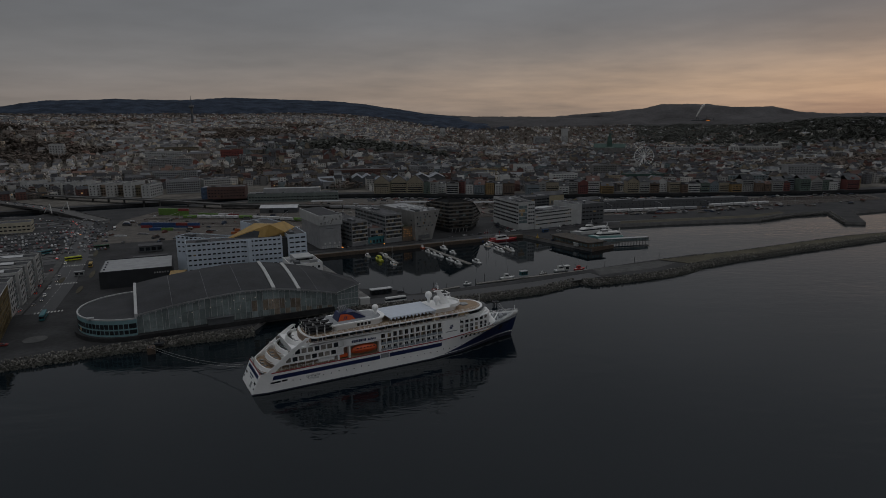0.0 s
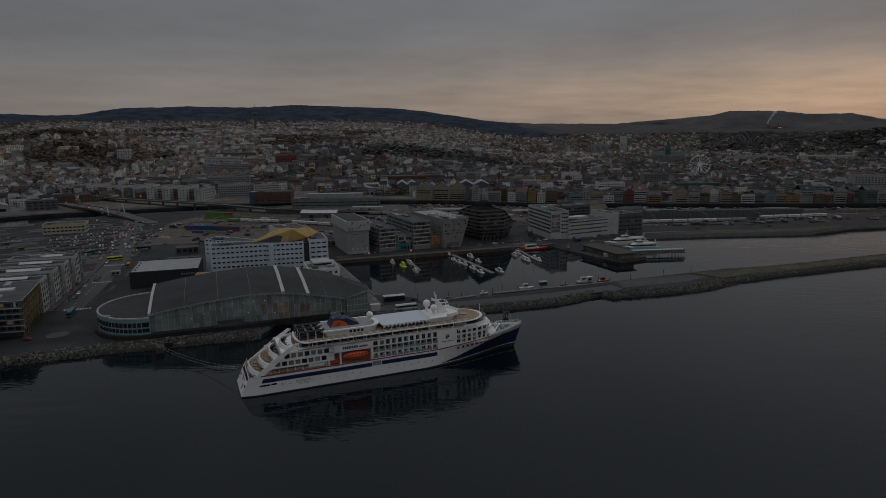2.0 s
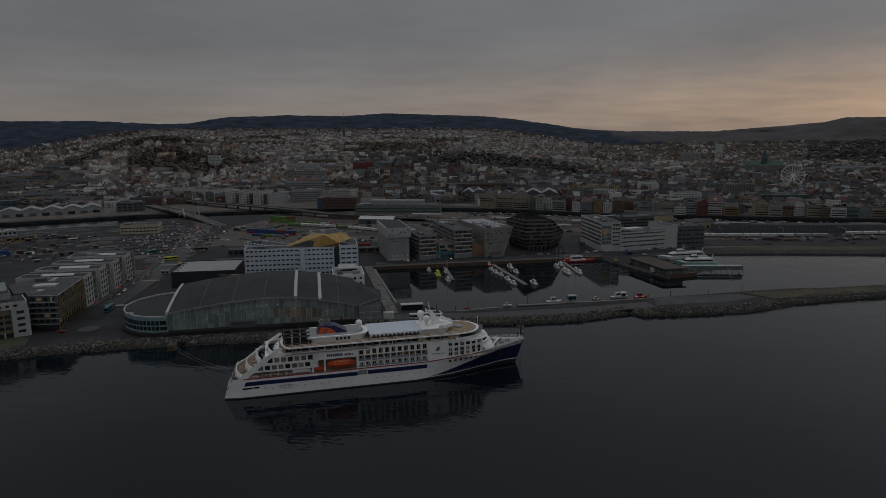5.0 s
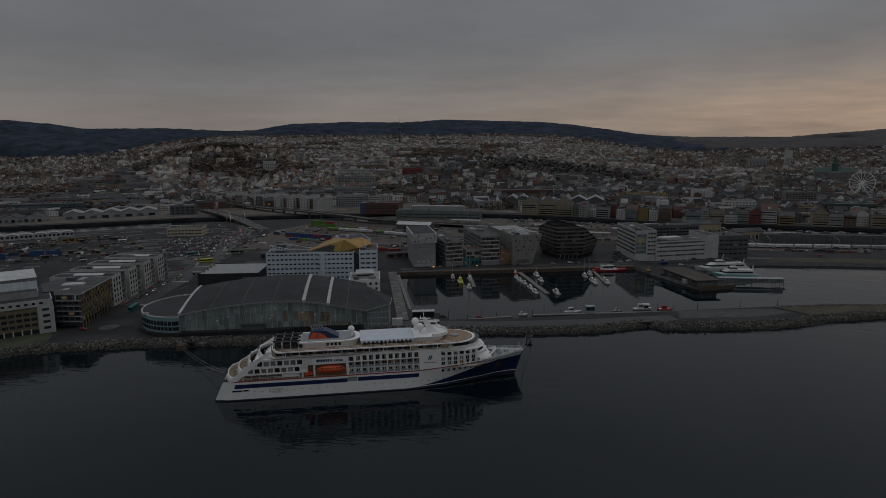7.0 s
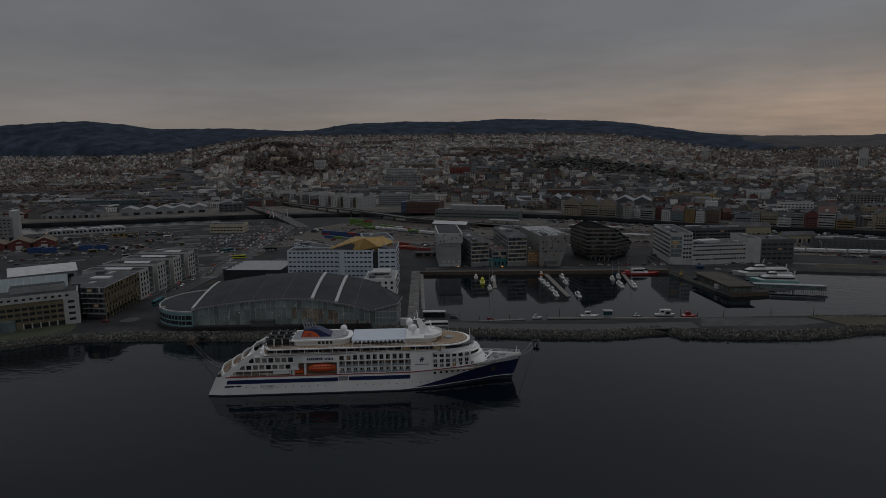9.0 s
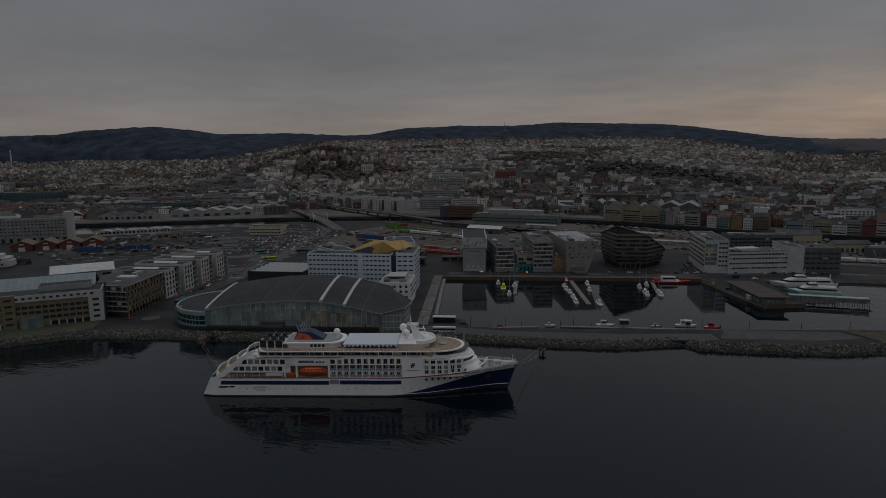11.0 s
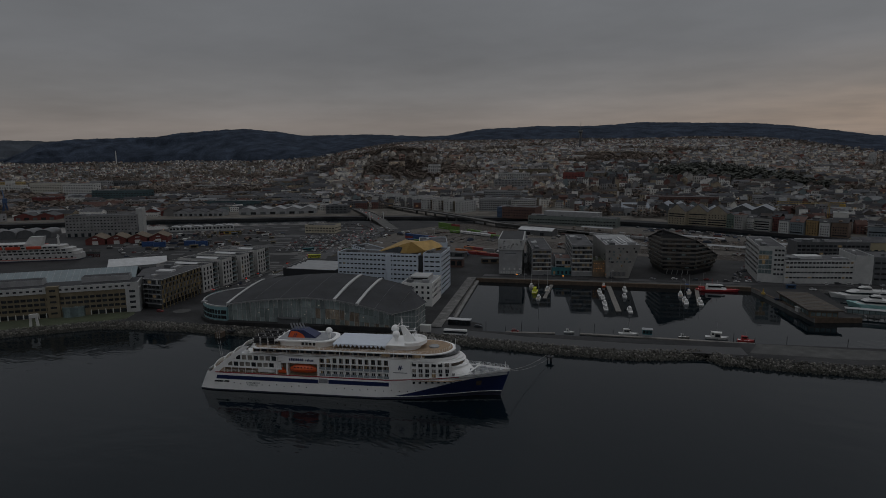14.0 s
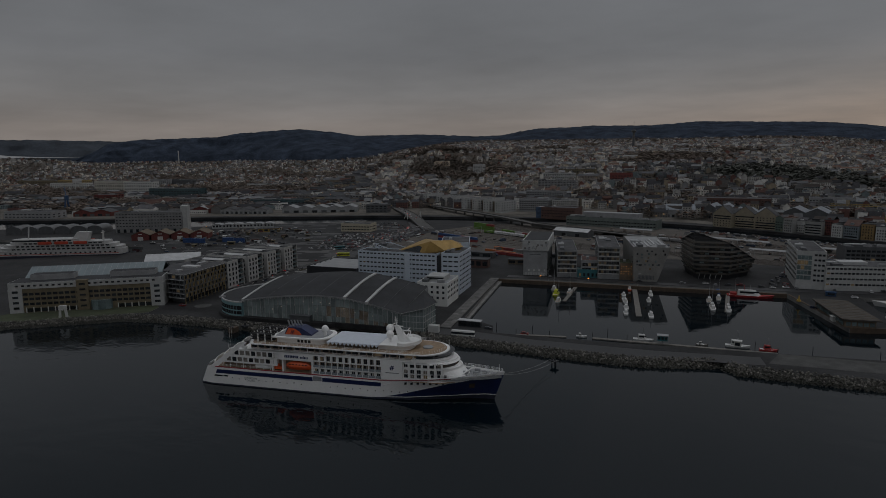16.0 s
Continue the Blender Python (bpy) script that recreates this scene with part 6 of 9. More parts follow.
# glazed end with a balcony slab on each storey
for r in range(5):
    for k in range(4):
        part("window", pane(2.6, 2.0, LIT if (k * 3 + r) % 19 == 7 else GLASS), None, sl, at=pose(2.62 - 0.2 * 3.4 * k, 12.9 - 3.4 * k, 5.5 + 3.1 * r, 0, 0, -101.3))
    s = Mesh()
    s.prism([(-1.6, -0.3), (-0.2, -0.3), (2.8, 14.6), (1.3, 14.9)], 3.7 + 3.1 * r, 3.95 + 3.1 * r)
    part("balcony", s, GREYPANEL, sl, "thin grey balcony slab")
    s = Mesh()
    s.tube((-1.5, -0.2, 4.95 + 3.1 * r), (1.4, 14.8, 4.95 + 3.1 * r), 0.05, 4)
    for k in range(11):
        s.tube((-1.5 + 0.29 * k, -0.2 + 1.5 * k, 3.9 + 3.1 * r), (-1.5 + 0.29 * k, -0.2 + 1.5 * k, 4.95 + 3.1 * r), 0.04, 4)
    part("railing", s, DARKPANEL, sl, "thin dark balcony railing")
s = Mesh()
s.box(0.4, 3.0, 0.5, 3.4, 16.6, 19.5)
part("corner_panel", s, LIGHTPANEL, sl, "pale corner panel under the roof")
for q in ((24, 8, 30, 20, 1.0, WHITEROOF), (34, 12, 44, 15, 1.6, GREYPANEL), (8, 10, 13, 13, 1.2, GREYPANEL), (40, 19, 44, 24, 2.0, DARKPANEL)):
    s = Mesh()
    s.box(q[0], q[2], q[1], q[3], 20.0, 20.1 + q[4])
    part("roof_unit", s, q[5], sl)

FLATGREY = mat("grey_white_render", (0.40, 0.395, 0.38), 0.65, var=0.12, scale=0.2)
# staggered white flats up the street
ROWDIR = Vector((-34, 90)).normalized()
for i in range(4):
    p = Vector((-232, 344)) + ROWDIR * (i * 24.0)
    fl = block("terrace_flats", "white render flats with dark roof, narrow windows and glazed balconies", p.x, p.y, 110.7, 12.4, 40, 20.3 + 0.25 * (i % 2), FLATGREY, ROOFDARK, rows=(3.0, 6.6, 10.2, 13.8, 17.2), front=(3, 1.3, 2.2), left=(6, 1.4, 2.0), lit=0.02, units=2, category="flats", group="terrace of white flats", seed=30 + i)
    s = Mesh()
    s.box(12.4, 18.2, 2.6, 40, -0.3, 19.9)
    part("balcony_bay", s, DARKPANEL, fl, "recessed dark balcony bay")
    s = Mesh()
    s.box(18.2, 18.7, 0.0, 40, -0.3, 20.3)
    part("fin_wall", s, FLATGREY, fl, "white fin wall beside the balconies")
    s = Mesh()
    s.box(12.4, 18.2, 0.2, 39.8, 19.9, 20.2)
    part("bay_roof", s, ROOFDARK, fl, "dark roof over the balconies")
    s = Mesh()
    s.box(18.7, 24.0, 4.0, 36, -0.3, 17.4)
    part("link", s, DARKPANEL, fl, "recessed dark grey link")
    for r in range(5):
        s = Mesh()
        s.box(12.5, 18.1, 0.3, 2.6, 1.3 + 3.6 * r, 1.55 + 3.6 * r)
        part("balcony", s, LIGHTPANEL, fl)
        part("balcony_glass", pane(5.4, 1.1, CURTAIN), None, fl, at=pose(15.3, 0.4, 2.2 + 3.6 * r))
        part("window", pane(4.4, 2.1, GLASS), None, fl, at=pose(15.3, 2.6, 2.7 + 3.6 * r))
    s = Mesh()
    s.gable(8, 27, 4.6, 10.4, 20.6, 21.4, 0.1)
    part("skylight", s, WHITEROOF, fl, "long pale rooftop skylight", at=pose(14.5, 0, -0.4, 0, 0, 90))

# ---- the west harbour ----
FERRYRED = mat("ferry_red_paint", (0.45, 0.06, 0.03), 0.45, var=0.1)
CRANEBLUE = mat("crane_blue_paint", (0.02, 0.06, 0.14), 0.5, var=0.15)
YELLOW = mat("yellow_paint", (0.36, 0.24, 0.05), 0.5, var=0.15)


FERRYWHITE = mat("ferry_white_paint", (0.42, 0.42, 0.415), 0.4, var=0.1, scale=0.3)


def ferry():
    f = thing("coastal_ferry", "white coastal ferry with black hull, moored at the quay", "ferry", pose(-477.5, 363.4, 0, 0, 0, 226.5) @ Matrix.Diagonal((1.14, 1, 1, 1)))
    hull = lambda k, b: [(0, -b), (95, -b), (112, -b * 0.7), (124, 0), (112, b * 0.7), (95, b), (0, b), (-4, b * 0.6), (-5, 0), (-4, -b * 0.6)]
    s = Mesh()
    s.prism(hull(1, 9.6), -1, 3.6)
    part("hull", s, BOOT, f, "black hull")
    for z0, z1, xa, xb, m in ((3.6, 8.8, -4.5, 112, FERRYWHITE), (8.8, 11.6, -3, 104, FERRYWHITE), (11.6, 14.4, 2, 98, FERRYWHITE), (14.4, 17.0, 8, 92, FERRYWHITE), (17, 19.6, 34, 90, FERRYWHITE)):
        s = Mesh()
        b = 9.6 - 0.35 * (z0 - 3.6) / 3
        s.prism([(xa + 3, -b), (xb - 8, -b), (xb, -b * 0.4), (xb, b * 0.4), (xb - 8, b), (xa + 3, b), (xa, b * 0.6), (xa, -b * 0.6)], z0, z1 - 0.35)
        part("deckhouse", s, m, f)
        s = Mesh()
        b += 0.35
        s.prism([(xa + 3, -b), (xb - 8, -b), (xb, -b * 0.4), (xb, b * 0.4), (xb - 8, b), (xa + 3, b), (xa, b * 0.6), (xa, -b * 0.6)], z1 - 0.35, z1)
        part("deck_slab", s, FERRYWHITE, f)
        for k in range(int((xb - xa - 16) / 4.2)):
            for sg in (1,):
                part("window", pane(2.9 if z0 > 4 else 1.6, 1.35, GLASS), None, f, at=pose(xa + 6 + k * 4.2, sg * (b - 0.35), (z0 + z1) / 2 - 0.1, 0, 0, 180 if sg > 0 else 0))
    for x in (26, 42, 56):
        s = Mesh()
        for sg in (-1, 1):
            s.prism([(x, sg * 8.9 - 1.2), (x + 9, sg * 8.9 - 1.2), (x + 10.5, sg * 8.9), (x + 9, sg * 8.9 + 1.2), (x, sg * 8.9 + 1.2), (x - 1.2, sg * 8.9)], 14.8, 17.4)
        part("lifeboat", s, FERRYRED, f, "orange-red lifeboats")
    for z0, xa, xb, yy in ((8.8, 0, 100, 9.3), (11.6, 4, 94, 9.0), (14.4, 10, 88, 8.7), (17.0, 10, 34, 8.4)):
        s = Mesh()
        for dz in (0.5, 1.0):
            s.tube((xa, yy, z0 + dz), (xb, yy, z0 + dz), 0.06, 4)
        for k in range(int((xb - xa) / 2.5)):
            s.tube((xa + 2.5 * k, yy, z0), (xa + 2.5 * k, yy, z0 + 1.0), 0.05, 4)
        part("railing", s, FERRYWHITE, f, "white deck railing")
    s = Mesh()
    s.prism([(62, 8.0), (62, 8.25), (88, 8.25), (88, 8.0)][::-1], 17.6, 19.0)
    part("bridge_glazing", s, GLASS, f, "dark bridge windows")
    s = Mesh()
    s.box(-2, 108, 9.62, 9.7, 4.6, 5.1)
    part("red_stripe", s, FERRYRED, f, "thin red stripe along the side")
    s = Mesh()
    s.prism([(27, -4), (41, -4), (41, 4), (27, 4)], 16.6, 26.0, top=[(24, -2.8), (35, -2.8), (35, 2.8), (24, 2.8)])
    part("funnel", s, FERRYWHITE, f)
    s = Mesh()
    s.tube((78, 0, 19), (76.5, 0, 33), 0.6, 6)
    part("fore_mast", s, FERRYWHITE, f)
    s = Mesh()
    s.tube((14, 0, 16), (14, 0, 27), 0.9, 6)
    s.tube((14, -4, 25), (14, 4, 25), 0.4, 6)
    part("mast", s, FERRYWHITE, f)


ferry()
YELBLOCK = mat("dull_yellow_render", (0.36, 0.27, 0.12), 0.7, var=0.12, scale=0.2)
HARBGREY = mat("stained_grey_concrete", (0.20, 0.20, 0.20), 0.7, var=0.2, scale=0.12)
gr = block("harbour_office", "large pale grey concrete harbour office on columns", -663, 430, 44, 86, 24, 26.5, HARBGREY, rows=(8.2, 12.2, 16.2, 20.2, 23.6), front=(21, 2.0, 1.0), lit=0.0, units=2, category="office")
s = Mesh()
s.box(84, 92, 2, 14, -0.3, 34)
part("lift_tower", s, LIGHTPANEL, gr, "white lift tower")
for k in range(11):
    s = Mesh()
    s.box(2 + k * 8, 5.5 + k * 8, -0.15, 0, 0, 4.4)
    part("loading_bay", s, GLASS, gr)
for i in range(4):
    p = Vector((-567, 410)).lerp(Vector((-510, 478)), i / 4)
    bh = thing("boathouse", "falu red boathouse with brown pitched roof and white doors", "boathouse", pose(p.x, p.y, 2.6, 0, 0, 50), "row of red boathouses")
    s = Mesh()
    s.box(0.5, 20.5, 0, 26, -0.3, 6.4)
    s.v += [(0.5, 0, 6.4), (20.5, 0, 6.4), (10.5, 0, 10.8)]
    s.f.append((len(s.v) - 3, len(s.v) - 2, len(s.v) - 1))
    s.m.append(0)
    part("wall", s, REDWOOD, bh)
    s = Mesh()
    s.gable(0, 26, -20.7, -0.3, 6.4, 10.9, 0.6)
    part("roof", s, BROWNWOOD, bh, at=pose(0, 0, 0, 0, 0, 90))
    part("door", pane(6, 4.2, WHITE), None, bh, at=pose(10.5, 0, 2.1))
    part("sign", pane(4.5, 0.9, WHITE), None, bh, at=pose(10.5, 0, 7.2))
DULLROOF = mat("dull_grey_vaults", (0.15, 0.152, 0.155), 0.7, var=0.2, scale=0.2, ior=1.3)
for i in range(6):
    p = Vector((-760, 332)).lerp(Vector((-690, 405)), i / 5)
    vs_ = thing("vaulted_shed", "grey shed with a barrel-vaulted roof", "shed", pose(p.x, p.y, 2.6, 0, 0, 46), "row of vaulted sheds")
    s = Mesh()
    arc = [(9.5 + 9.5 * math.cos(radians(a)), 5 + 5.2 * math.sin(radians(a))) for a in range(0, 181, 18)]
    for (xa, za), (xb, zb) in zip(arc, arc[1:]):
        s.face((xa, 0, za), (xa, 30, za), (xb, 30, zb), (xb, 0, zb))
    s.box(0, 0.3, 0, 30, -0.2, 5)
    s.box(18.7, 19, 0, 30, -0.2, 5)
    part("vault", s, DULLROOF, vs_)
    s = Mesh()
    s.face(*[(x, 0.5, z) for x, z in arc + [(0, -0.2), (19, -0.2)]])
    part("end_wall", s, DARKPANEL, vs_)


def shed(name, label, x, y, ang, w, d, h, rise, wall, roof, n=1, z0=2.6, doors=4, category="warehouse"):
    """A long shed; n gables side by side along its front."""
    b = thing(name, label, category, pose(x, y, z0, 0, 0, ang))
    s = Mesh()
    s.box(0, w, 0, d, -0.4, h)
    part("wall", s, wall, b)
    for i in range(n):
        s = Mesh()
        if n == 1:
            s.gable(0, w, 0, d, h, h + rise, 0.5)
            part("roof", s, roof, b)
            g = Mesh()
            for xx in (0.02, w - 0.02):
                g.face((xx, 0, h), (xx, d, h), (xx, d / 2, h + rise))
            part("gable_wall", g, wall, b)
        else:
            k = w / n
            s.gable(0, d, -k * (i + 1) + 0.5, -k * i - 0.5, h, h + rise, 0.5)
            part("roof", s, roof, b, at=pose(0, 0, 0, 0, 0, 90))
            g = Mesh()
            g.face((k * i, 0.02, h), (k * i + k, 0.02, h), (k * i + k / 2, 0.02, h + rise))
            part("gable_wall", g, wall, b)
    for i in range(doors):
        part("door", pane(w / doors * 0.55, min(4.0, h * 0.6), GLASS if i % 2 else DARKPANEL), None, b, at=pose(w * (i + 0.5) / doors, 0, min(2.0, h * 0.3)))
    return b


SHEETGREY = mat("weathered_sheet_roof", (0.25, 0.255, 0.26), 0.6, var=0.25, scale=0.15)
shed("storage_hall", "long storage hall with white fabric roof", -371, 342, 58, 46, 26, 5.5, 4.5, GREYPANEL, WHITEROOF)
shed("white_warehouse", "pale warehouse with a row of wavy white roofs", -706, 713, 43, 125, 34, 8.0, 4.0, GREYPANEL, SHEETGREY, 5, 3.4, 8)
shed("red_warehouse", "low red warehouse with grey pitched roof", -952, 474, 44, 62, 30, 6.5, 4.5, REDWOOD, ROOFGREY, 2, 3.2, 5)
shed("red_warehouse", "low red warehouse with white pitched roofs", -837, 621, 44, 57, 26, 7.0, 5.0, REDWOOD, SHEETGREY, 2, 3.0, 4)
shed("long_warehouse", "long low warehouse with dark doors and grey roof", -787, 646, 34, 82, 26, 6.5, 4.0, GREYPANEL, ROOFGREY, 3, 3.0, 10)
shed("rail_shed", "curved pale goods shed beside the tracks", -198, 746, 2, 44, 16, 6.2, 2.6, DARKPANEL, WHITEROOF, 1, 2.6, 5)
shed("red_market_hall", "red hall with flat pitched roof", -690, 850, 30, 56, 30, 7, 3, REDWOOD, REDWOOD, 1, 4.0, 5)
block("harbour_store", "cream two-storey store with ribbon windows", -434, 617, 25, 40, 22, 10.5, mat("cream_render", (0.42, 0.38, 0.29), 0.7, var=0.1), ROOFGREY, rows=(3, 6.5), front=(10, 2.6, 1.3), right=(5, 2.4, 1.3), lit=0.02, units=3, category="store")
for i in range(6):
    p = Vector((-599, 529)).lerp(Vector((-546, 591)), i / 6)
    vs_ = thing("vaulted_store", "small grey vaulted store with dark openings", "shed", pose(p.x, p.y, 2.6, 0, 0, 49.5), "row of vaulted stores")
    s = Mesh()
    arc = [(6.7 + 6.7 * math.cos(radians(a)), 4 + 2.6 * math.sin(radians(a))) for a in range(0, 181, 20)]
    for (xa, za), (xb, zb) in zip(arc, arc[1:]):
        s.face((xa, -0.6, za), (xa, 16, za), (xb, 16, zb), (xb, -0.6, zb))
    part("vault", s, GREYPANEL, vs_)
    s = Mesh()
    s.face(*[(x, 0, z) for x, z in arc + [(0, -0.2), (13.4, -0.2)]])
    part("end_wall", s, LIGHTPANEL, vs_)
    for k in range(3):
        part("opening", pane(2.6, 2.4, GLASS), None, vs_, at=pose(2.6 + 4.1 * k, 0, 3.3))
CREAM = mat("cream_panels", (0.46, 0.44, 0.39), 0.6, var=0.12, scale=0.2)
DARKTEAL = mat("dark_teal_glass", (0.05, 0.085, 0.095), 0.25, var=0.25, scale=0.2)
for (x, y, ang, w, d, h, m_, lb) in ((-1838, 705, 30, 120, 26, 24, WHITE, "white terrace of flats"), (-1770, 742, 30, 18, 14, 36, WHITE, "white stair tower"), (-1681, 767, 30, 92, 34, 30, CREAM, "large cream works block"), (-1599, 814, 30, 86, 30, 28, WHITE, "white works block"),
                                     (-1804, 973, 28, 60, 26, 24, GREYPANEL, "grey office block"), (-1786, 1017, 28, 88, 26, 22, DARKPANEL, "dark grey office block"), (-1303, 752, 31, 128, 34, 22, DARKTEAL, "long dark teal works hall"), (-1313, 800, 31, 80, 20, 9, LIGHTPANEL, "long low white hall"),
                                     (-1309, 633, 32, 52, 30, 14, REDWOOD, "red warehouse block"), (-1263, 679, 31, 57, 26, 11, WHITE, "low white works block"), (-1019, 681, 32, 52, 26, 14, CONCRETE, "concrete block with open bays"), (-1005, 390, 34, 84, 34, 12, GREYPANEL, "grey shipyard hall"),
                                     (-2232, 729, 27, 150, 24, 22, BRICK, "ochre apartment block"), (-2080, 800, 27, 110, 24, 24, YELBLOCK, "yellow apartment block"), (-1420, 1080, 24, 90, 24, 15, LIGHTPANEL, "pale works block"), (-1180, 930, 30, 80, 30, 13, REDBRICK, "brick works block"),
                                     (-880, 760, 33, 110, 28, 13, DARKTEAL, "dark teal office block"), (-920, 850, 30, 60, 26, 16, CONCRETE, "concrete office block"), (-591, 799, 33, 36, 24, 14, DARKPANEL, "dark office by the bridge"), (-820, 930, 25, 70, 24, 14, GREYPANEL, "grey office block")):
    block("industrial_block", lb + " with rows of windows", x, y, ang, w, d, h, m_, (ROOFGREY, ROOFDARK)[int(w) % 2], rows=[3 + 4 * k for k in range(max(1, int(h / 4.6)))], front=(int(w / 7), 4.0, 1.5), right=(3, 4.0, 1.5), lit=0.03, units=4, z0=3.2, category="industrial building", seed=int(w))
cr = thing("harbour_crane", "dark blue harbour crane on the quay", "crane", pose(-1060, 500, 2.6))
s = Mesh()
for q in ((-4, -4), (4, -4), (4, 4), (-4, 4)):
    s.tube((q[0], q[1], 0), (q[0] * 0.4, q[1] * 0.4, 22), 0.9, 5)
s.box(-3, 3, -3, 3, 22, 30)
part("tower", s, CRANEBLUE, cr)
s = Mesh()
s.tube((0, 0, 28), (-18, 4, 44), 0.8, 5)
part("jib", s, CRANEBLUE, cr)

# ---- the railway and the streets behind the basin ----
GRAVEL = mat("railway_ballast", (0.085, 0.075, 0.065), 0.9, var=0.3, scale=0.15, bump=0.03)
structure("ground_railway", ngon_slab([(-300, 560), (-150, 600), (-120, 640), (60, 690), (190, 690), (330, 722), (600, 800), (610, 846), (389, 838), (110, 844), (0, 868), (-100, 880), (-240, 872), (-330, 782), (-340, 700)], 2.4, 2.68), "brown gravel railway yard", GRAVEL, CONCRETE)
STREET = [(-214, 352), (-240, 424), (-272, 500), (-328, 615), (-372, 705), (-430, 756)]
MARK = mat("white_road_marking", (0.45, 0.45, 0.43), 0.7, var=0.2, scale=0.5)
ROAD = mat("dark_asphalt", (0.026, 0.026, 0.028), 0.5, var=0.25, scale=0.08)
structure("road_main", strip(STREET, 2.5, 2.66, 15), "broad dark asphalt street", ROAD)
structure("pavement_main", strip([(x - 15.5, y - 5) for x, y in STREET[:5]], 2.5, 2.78, 4.5), "paved footway beside the street", PAVE)
structure("road_quay", strip([(-95, 508), (95, 590), (185, 640), (260, 652), (360, 668)], 2.5, 2.66, 8), "asphalt quay street", ROAD)
structure("road_mole", strip([(-80, 345), (-30, 357), (20, 369), (75, 391), (120, 414)], 2.5, 2.65, 12), "dark asphalt on the mole", ROAD)
structure("pavement_mole", ngon_slab([(120, 418), (166, 436), (186, 452), (176, 458), (120, 436)], 2.4, 2.67), "grey tarmac apron on the mole", PAVE, CONCRETE)
rng = random.Random(5)
for k in range(5):
    p = [Vector(a).lerp(Vector(b), 0.5) for a, b in zip(STREET, STREET[1:])][k]
    s = Mesh()
    d = (Vector(STREET[k + 1]) - Vector(STREET[k])).normalized()
    nrm = Vector((-d.y, d.x))
    for j in range(9):
        c = Vector(STREET[k]) + d * (6 + j * 8) + nrm * 7.5
        s.prism([tuple(c - nrm * 0.12), tuple(c + nrm * 0.12), tuple(c + nrm * 0.12 + d * 3.5), tuple(c - nrm * 0.12 + d * 3.5)][::-1], 2.66, 2.675)
    structure("road_marking", s, "white dashed lane marking", MARK)
for (x, y, ang, n) in ((-210, 353, 20, 9), (-236, 420, 20, 8), (-262, 476, 22, 9)):
    s = Mesh()
    for j in range(n):
        s.box(-14 + j * 1.7, -13.2 + j * 1.7, 0, 3.2, 2.66, 2.68)
    o = structure("road_crossing", s, "white striped pedestrian crossing", MARK)
    o.matrix_basis = pose(x, y, 0, 0, 0, ang)
for (x, y, L, a) in ((-240, 445, 26, 112), (-252, 428, 18, 112), (-226, 402, 20, 110), (-276, 520, 30, 113)):
    s = Mesh()
    pts = [(L / 2 * math.cos(w) * (1 if abs(math.cos(w)) < 0.9 else 1), 1.6 * math.sin(w)) for w in [2 * math.pi * i / 16 for i in range(16)]]
    s.prism(pts, 2.6, 2.85)
    o = structure("road_island", s, "kerbed traffic island with dead grass", GRASS)
    o.matrix_basis = pose(x, y, 0, 0, 0, a)
s = Mesh()
s.tube((0, 0, 2.6), (0, 0, 2.75), 5.5, 24)
o = structure("road_roundel", s, "pale round paving in the street", PAVE)
o.matrix_basis = pose(-196, 305, 0)


DULLCONC = mat("sooty_concrete", (0.085, 0.083, 0.08), 0.85, var=0.25, scale=0.12)


def viaduct(name, line, zs, wide, label):
    pts = [Vector((x, y)) for x, y in line]
    s = Mesh()
    for i, (a, b) in enumerate(zip(pts, pts[1:])):
        za, zb = zs[i], zs[i + 1]
        z = min(za, zb)
        d = (b - a).normalized()
        n_ = Vector((-d.y, d.x)) * wide / 2
        s.prism([tuple(a - n_), tuple(b - n_), tuple(b + n_), tuple(a + n_)], z - 1.2, [za, zb, zb, za])
        for e_ in (-1, 1):
            q = n_ * e_
            w_ = n_ * e_ * (1 - 0.6 / wide)
            r_ = [tuple(a + w_), tuple(b + w_), tuple(b + q), tuple(a + q)]
            s.prism(r_ if e_ > 0 else r_[::-1], z - 0.5, [za + 0.9, zb + 0.9, zb + 0.9, za + 0.9] if e_ > 0 else [za + 0.9, zb + 0.9, zb + 0.9, za + 0.9][::-1])
        L = (b - a).length
        for k in range(int(L / 28)):
            p = a + d * (14 + 28 * k)
            s.box(p.x - 1, p.x + 1, p.y - 1, p.y + 1, -1, z - 1.2)
    return structure(name, s, label, DULLCONC)


viaduct("road_viaduct", [(-820, 1010), (-600, 935), (-476, 884), (-392, 852), (-322, 822), (-256, 793), (-150, 784), (-40, 784)], (11, 9.5, 9.5, 9.5, 9.5, 8.5, 6, 2.9), 12, "raised concrete motorway on columns")
viaduct("road_bridge", [(-360, 702), (-430, 752), (-500, 806), (-610, 884), (-760, 960)], (2.7, 7, 7, 6, 4.5), 17, "concrete lifting bridge over the canal")
for p in ((-449, 751), (-438, 768)):
    py = thing("bridge_pylon", "white leaning bridge pylon beside the road", "pylon", pose(p[0], p[1], 0), "bridge pylons")
    s = Mesh()
    s.tube((-7, 3, 6), (4, -3, 17), 0.6, 6)
    s.tube((4, -3, 17), (6, -4, 6), 0.6, 6)
    part("strut", s, WHITE, py)

